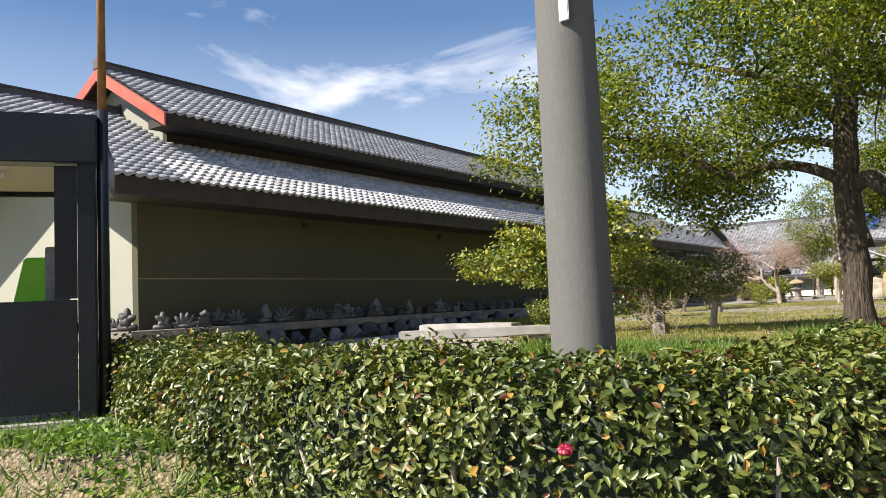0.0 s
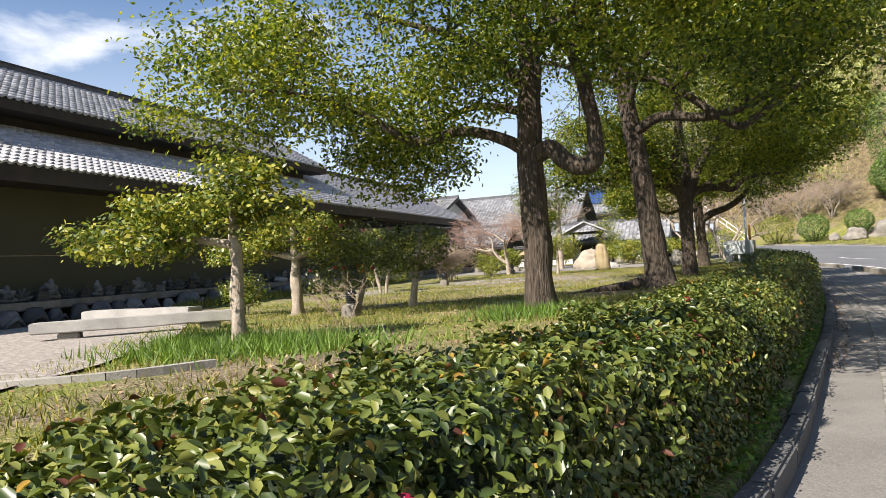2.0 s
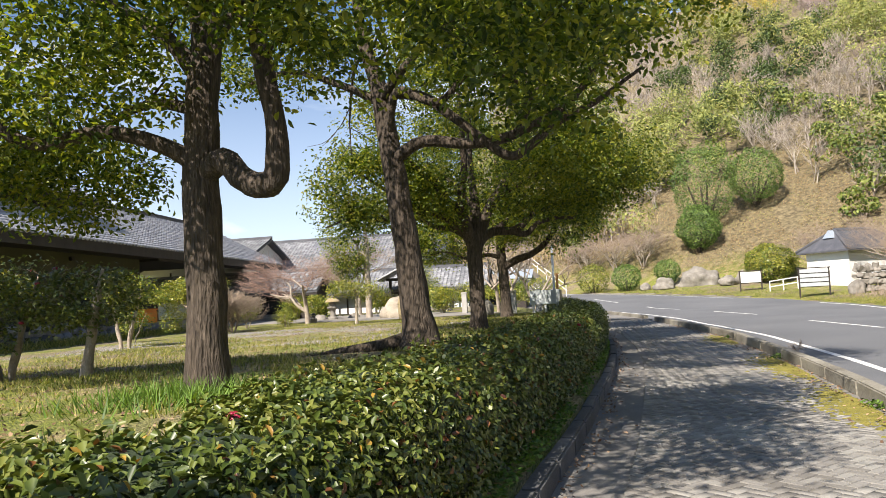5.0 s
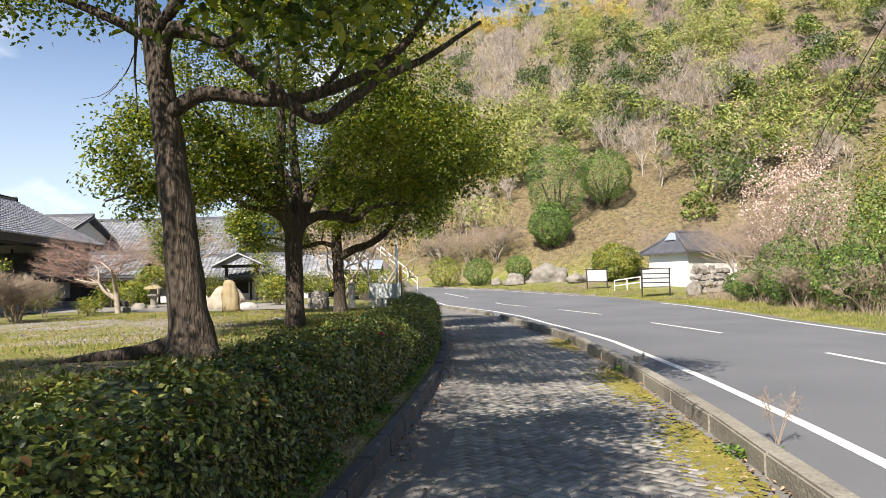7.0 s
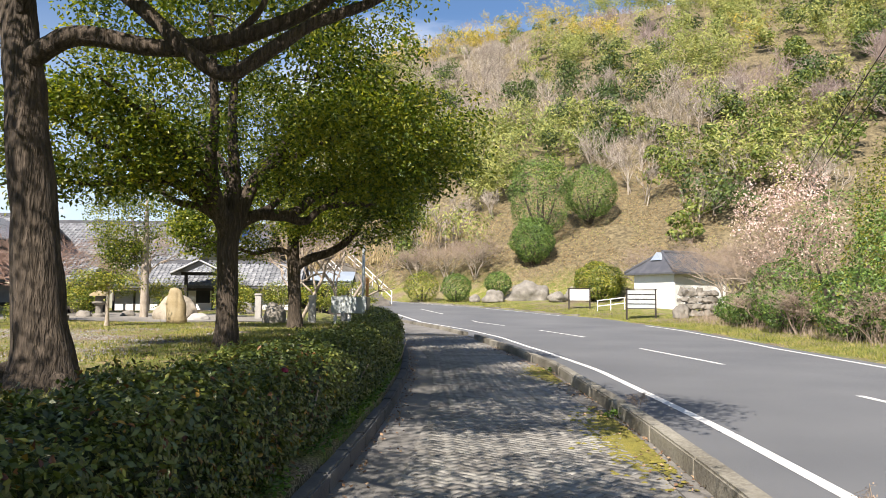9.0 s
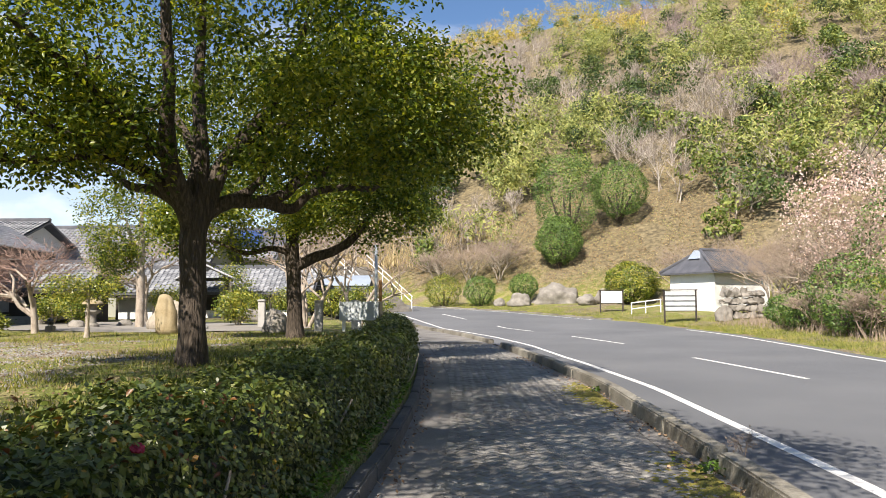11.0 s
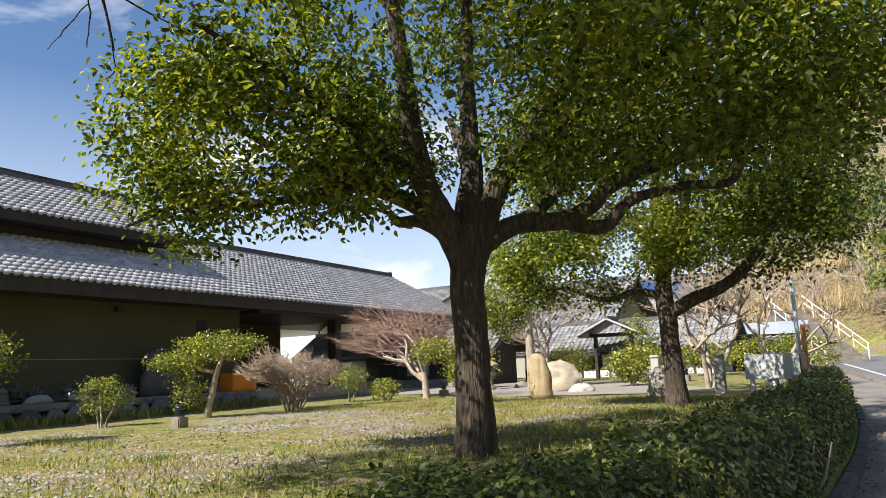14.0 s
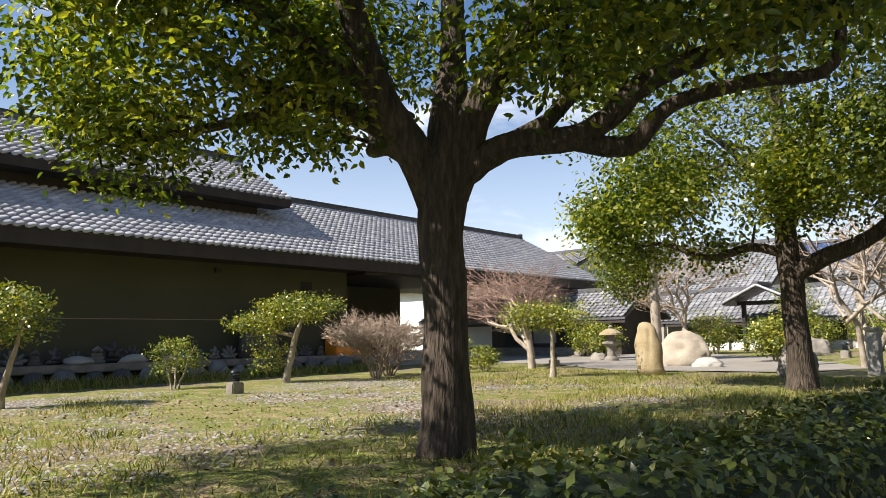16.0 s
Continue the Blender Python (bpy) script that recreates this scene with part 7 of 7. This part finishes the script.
def blades(name, pts, h, mat, label, category):
    rng = np.random.default_rng(len(pts))
    n = len(pts)
    a = rng.uniform(0, 6.28, n)
    w = 0.006 + 0.5 * h * 0.05
    side = np.stack([np.cos(a), np.sin(a), np.zeros(n)], axis=1) * w
    tip = pts + np.stack([rng.normal(0, h * 0.5, n), rng.normal(0, h * 0.5, n), h * rng.uniform(0.5, 1.3, n)], axis=1)
    v = np.stack([pts - side, pts + side, tip], axis=1).reshape(-1, 3)
    tagged(raw(name, v, np.arange(3 * n).reshape(-1, 3), mat), label, category, kind="stuff")


def lawn():
    rng = np.random.default_rng(31)
    n = 150000
    y = rng.uniform(4, 44, n)
    s = 1.0 + rng.uniform(0, 1, n) ** 1.3 * 14
    x = hedge_kerb_x(y) - s
    k = np.array([noise.noise(Vector((a * 0.45, b * 0.45, 1))) + 0.5 * noise.noise(Vector((a * 1.7, b * 1.7, 2))) for a, b in zip(x, y)])
    gravel = ((x < -5.5 - 0.62 * (y - 6)) & (y < 24)) | ((x < -4.6) & (x > -13.5) & (y > 26) & (y < 35.5) & (k < 0.35))
    keep = (k + 0.25 * rng.normal(size=n) > 0.0) & ~gravel & (x > -17.6) & (y < 41.5 + (x + 9) * -0.3)
    x, y = x[keep], y[keep]
    blades("lawn_grass", np.stack([x, y, garden_z(x, y)], axis=1), 0.085, GRASS, "uneven short grass with dry tips", "grass")
    c = np.column_stack([rng.uniform(-8.5, -1.6, 9000), rng.uniform(0.8, 3.3, 9000)])
    c = c[c[:, 0] < hedge_kerb_x(c[:, 1]) - 0.2]
    blades("grass_tuft", np.column_stack([c, garden_z(c[:, 0], c[:, 1])]), 0.1, WEED, "fresh short grass before the hedge", "grass")
    # tall tufts below the small trees
    c = np.concatenate([rng.normal(0, 1, (2600, 2)) * np.array((0.9, 0.55)) + np.array((-5.2, 9.9)), rng.normal(0, 1, (900, 2)) * 0.5 + np.array((-2.8, 13.8)), rng.normal(0, 1, (700, 2)) * 0.4 + np.array((-6.9, 11.2))])
    blades("grass_tuft", np.column_stack([c, garden_z(c[:, 0], c[:, 1])]), 0.2, WEED, "lush green grass tufts below the small tree", "grass")
    # weeds between hedge and kerb, and before the shelter
    n = 17000
    y = rng.uniform(3.2, 40, n)
    x = hedge_kerb_x(y) - 0.16 - rng.uniform(0, 0.5, n)
    x2, y2 = rng.uniform(-6.2, -2.4, 3500), rng.uniform(1.9, 3.0, 3500)
    x, y = np.concatenate([x, x2]), np.concatenate([y, y2])
    k = np.array([noise.noise(Vector((a * 1.1, b * 1.1, 7))) for a, b in zip(x, y)])
    x, y = x[k > -0.25], y[k > -0.25]
    p = np.stack([x, y, garden_z(x, y) + rng.uniform(0.01, 0.09, len(x))], axis=1)
    v, f = far_leaves(rng, p, np.tile((0, 0, 1.0), (len(x), 1)), 0.05, 0.038, 0.5)
    tagged(raw("weeds", v, f, WEED), "bright green weeds under the hedge", "weeds", kind="stuff")
    n = 5200
    u, w = rng.uniform(12, 31.5, n), 2.0 + np.abs(rng.normal(0, 0.5, n))
    a0 = radians(HALL[2])
    x, y = HALL[0] + w * math.cos(a0) - u * math.sin(a0), HALL[1] + w * math.sin(a0) + u * math.cos(a0)
    blades("tall_weeds", np.stack([x, y, garden_z(x, y)], axis=1), 0.3, GRASS, "tall weeds along the hall's ledge", "weeds")
    # fallen leaves
    n = 16000
    y = rng.uniform(6, 40, n)
    x = hedge_kerb_x(y) - 0.9 - rng.uniform(0, 12, n)
    y2 = rng.uniform(12, 40, 700)
    x2 = hedge_kerb_x(y2) + np.abs(rng.normal(0, 0.15, 700))
    y3 = rng.uniform(7, 38, 900)
    x3 = road_kerb_x(y3) - np.abs(rng.normal(0, 0.2, 900))
    z = np.concatenate([garden_z(x, y), road_z(y2), road_z(y3)]) + 0.015
    p = np.column_stack([np.concatenate([x, x2, x3]), np.concatenate([y, y2, y3]), z])
    v, f = far_leaves(rng, p, np.tile((0, 0, 1.0), (len(p), 1)), 0.055, 0.034, 0.35)
    tagged(raw("fallen_leaves", v, f, LITTER), "dry brown fallen leaves", "leaves", kind="stuff")
    # loose pebbles worn into the lawn and along the gravel
    n = 26000
    x, y = rng.uniform(-14.5, -2.6, n), rng.uniform(23.5, 36.5, n)
    k = np.array([noise.noise(Vector((a * 0.3, b * 0.3, 11))) + 0.3 * noise.noise(Vector((a * 1.5, b * 1.5, 12))) for a, b in zip(x, y)])
    k += 0.12 * rng.normal(size=n)
    x, y = x[k > -0.02], y[k > -0.02]
    r = rng.uniform(0.012, 0.034, len(x))
    o = np.array([(1, 0, 0), (0, 1, 0), (-1, 0, 0), (0, -1, 0), (0, 0, 0.6)])
    p = np.stack([x, y, garden_z(x, y) + 0.002], axis=1)
    v = p[:, None, :] + o[None] * r[:, None, None] * rng.uniform(0.6, 1.3, (len(x), 5, 1))
    f = np.arange(len(x))[:, None, None] * 5 + np.array([(0, 1, 4), (1, 2, 4), (2, 3, 4), (3, 0, 4)])[None]
    tagged(raw("pebbles", v.reshape(-1, 3), f.reshape(-1, 3), PEBBLE), "loose grey pebbles scattered in the lawn", "pebbles", kind="stuff")
    # verge across the road
    n = 30000
    y = rng.uniform(22, 80, n)
    x = far_edge_x(y) + 0.15 + rng.uniform(0, 1, n) ** 1.6 * 4.5
    blades("verge_grass", np.stack([x, y, level(x, y)], axis=1), 0.12, GRASS, "green verge grass at the foot of the hill", "grass")


lawn()


# ---- moss and the pavers of the pavement ----
def moss(name, y0, y1, seed):
    """Low moss cushions along the kerb foot."""
    n = int((y1 - y0) * 420)
    rg = np.random.default_rng(seed)
    y = np.clip(rg.normal((y0 + y1) / 2, (y1 - y0) / 4, n), y0 - 0.6, y1 + 0.6)
    x = road_kerb_x(y) - 0.1 - np.abs(rg.normal(0, 0.22, n))
    r = rg.uniform(0.015, 0.045, n)
    o = np.array([(1, 0, 0), (0.3, 1, 0), (-0.8, 0.6, 0), (-0.8, -0.6, 0), (0.3, -1, 0), (0, 0, 0.35)])
    p = np.stack([x, y, road_z(y) + 0.003], axis=1)
    v = p[:, None, :] + o[None] * r[:, None, None] * rg.uniform(0.7, 1.3, (n, 6, 1))
    f = np.arange(n)[:, None, None] * 6 + np.array([(0, 1, 5), (1, 2, 5), (2, 3, 5), (3, 4, 5), (4, 0, 5)])[None]
    tagged(raw(name, v.reshape(-1, 3), f.reshape(-1, 3), MOSS, kind="stuff"), "yellow-green moss cushions along the kerb", "moss")


for y0, y1 in ((9.0, 11.6), (14.6, 17.6), (19.0, 22.8), (27.0, 30.0)):
    moss("moss", y0, y1, int(y0))


def clip_side(poly, x, keep_right):
    """The part of a flat polygon on one side of a line of constant x."""
    out = []
    for p, q in zip(poly, poly[1:] + poly[:1]):
        a, b = (p[0] >= x) == keep_right, (q[0] >= x) == keep_right
        if a:
            out.append(p)
        if a != b:
            t = (x - p[0]) / (q[0] - p[0])
            out.append((x, p[1] + (q[1] - p[1]) * t))
    return out


def kerb_weed(y, seed):
    """A low clump of green weeds rooted in a gap of the kerb."""
    rg = np.random.default_rng(seed)
    x = float(road_kerb_x(y)) + 0.05
    t = thing("weed_clump", (x, y, float(road_z(y))), "low green weed clump in a gap of the kerb", "weed", "weeds in the kerb")
    n = 150
    p = np.column_stack([rg.normal(0, 0.11, n), rg.normal(0, 0.12, n), rg.uniform(0.0, 0.09, n)])
    v, f = leaves(rg, p, np.tile((0, 0, 1.0), (n, 1)), 0.06, 0.032, 0.6)
    raw("foliage", v, f, WEED, t, kind="stuff")
    bm = bmesh.new()
    for k in range(7):
        a = k * 0.9
        tube(bm, [(0, 0, -0.01), (0.06 * math.cos(a), 0.06 * math.sin(a), 0.05), (0.14 * math.cos(a), 0.14 * math.sin(a), 0.07)], [0.004, 0.003, 0.002], 5)
    part("stem", bm, WEED, t)


def dry_stalk(x, y, h, seed):
    """A dead weed with a feathery seed head."""
    rg = np.random.default_rng(seed)
    t = thing("dry_weed", (x, y, float(road_z(y))), "dead brown weed stalk with feathery seed heads", "weed")
    bm = bmesh.new()
    tips = []
    for k in range(4):
        a = rg.uniform(0, 6.28)
        e = Vector((0.16 * math.cos(a) + 0.06, 0.16 * math.sin(a), h * rg.uniform(0.65, 1.0)))
        tube(bm, [(0.01 * k, 0, -0.02), e * 0.5 + Vector((0, 0, 0.04)), e], [0.005, 0.004, 0.002], 5)
        for _ in range(26):
            u = rg.uniform(0.5, 1.0)
            b = e * u
            tips.append(b + Vector(rg.normal(0, 0.045, 3)))
            tube(bm, [b, tips[-1]], [0.0015, 0.001], 3, cap=False)
    part("stalk", bm, TWIG, t)
    p = np.array([tuple(q) for q in tips])
    p = np.repeat(p, 4, axis=0) + rg.normal(0, 0.012, (len(p) * 4, 3))
    v, f = far_leaves(rg, p, rg.normal(0, 1, p.shape), 0.018, 0.01, 0.5)
    raw("seed_fluff", v, f, TWIG, t, kind="stuff")


for k, y in enumerate((15.95, 22.5, 29.05)):
    kerb_weed(y, 300 + k)
dry_stalk(5.2, 16.4, 0.55, 310)
dry_stalk(5.55, 22.9, 0.3, 311)


def pavers():
    """Blocks of 20 by 10 cm in a herringbone turned 45 degrees to the walk, cut along both edges."""
    bed = thing("paving", (0, 0, 0), "grey concrete block pavers in a herringbone", "pavers", kind="structure")
    cell, gap, th, lip = 0.1, 0.007, 0.018, 0.006
    rng = np.random.default_rng(2)
    c45 = math.sqrt(0.5)
    shapes = {}
    for flat in (True, False):
        lx, ly = (2 * cell, cell) if flat else (cell, 2 * cell)
        low = [(gap / 2, gap / 2), (lx - gap / 2, gap / 2), (lx - gap / 2, ly - gap / 2), (gap / 2, ly - gap / 2)]
        high = [(gap / 2 + lip, gap / 2 + lip), (lx - gap / 2 - lip, gap / 2 + lip), (lx - gap / 2 - lip, ly - gap / 2 - lip), (gap / 2 + lip, ly - gap / 2 - lip)]
        turn = lambda pts, z: [((a - b) * c45, (a + b) * c45, z) for a, b in pts]
        shapes[flat] = np.array(turn(low, 0) + turn(high, th))
    quads = np.array([(4, 5, 6, 7), (0, 1, 5, 4), (1, 2, 6, 5), (2, 3, 7, 6), (3, 0, 4, 7)])
    whole, cuts = {True: [], False: []}, []
    y0, y1 = 3.0, 44.0
    x_ref = 3.0
    span = int(46 / cell)
    for i in range(-span, span):
        for j in range(-span, span):
            k = (i - j) % 4
            if k not in (0, 3):
                continue
            x, y = x_ref + (i - j) * cell * c45, y0 + (i + j) * cell * c45
            if not (y0 < y < y1 and -1.5 < x < 6.5):
                continue
            shape = shapes[k == 0]
            left, right = float(hedge_kerb_x(y + 0.1)) + 0.53, float(road_kerb_x(y + 0.1)) - 0.28
            xs = shape[:4, 0] + x
            z = float(road_z(y)) - 0.014 + rng.normal(0, 0.0014)
            if xs.min() >= left and xs.max() <= right:
                whole[k == 0].append((x, y, z))
            elif xs.max() > left + 0.03 and xs.min() < right - 0.03:
                poly = [(float(p[0]) + x, float(p[1]) + y) for p in shape[:4]]
                poly = clip_side(poly, left, True)
                poly = clip_side(poly, right, False) if len(poly) > 2 else poly
                if len(poly) > 2:
                    cuts.append((poly, z))
    left_over = 290
    for flat, org in whole.items():
        org = np.array(org)
        near = (org[:, 1] > 12.2) & (org[:, 1] < 15.2)
        near &= np.cumsum(near) <= left_over // 2
        rest = org[~near]
        v = (rest[:, None, :] + shapes[flat][None]).reshape(-1, 3)
        f = (np.arange(len(rest))[:, None, None] * 8 + quads[None]).reshape(-1, 4)
        raw("paver_field", v, f, PAVER, bed, kind="stuff")
        me = bpy.data.meshes.new("paver")
        me.from_pydata([tuple(p) for p in shapes[flat]], [], [tuple(int(k) for k in q) for q in quads])
        me.materials.append(PAVER_ONE)
        for p in org[near]:
            ob = new("paver", me)
            ob.parent = bed
            ob.location = p
    verts, faces = [], []
    for poly, z in cuts:
        n, m = len(verts), len(poly)
        verts += [(*p, z) for p in poly] + [(*p, z + th) for p in poly]
        faces.append(tuple(range(n + m, n + 2 * m)))
        faces += [(n + k, n + (k + 1) % m, n + m + (k + 1) % m, n + m + k) for k in range(m)]
    me = bpy.data.meshes.new("cut_pavers")
    me.from_pydata(verts, [], faces)
    me.materials.append(PAVER)
    ob = new("cut_pavers", me)
    ob.parent = bed
    tagged(ob, "", "", "", "stuff")


PAVER_ONE = material("paver_single", [(0.145, 0.136, 0.122), (0.218, 0.208, 0.191), (0.298, 0.291, 0.262)], 0.6, 60, 0.88, 0.3, spread=0.28, per="object")
pavers()
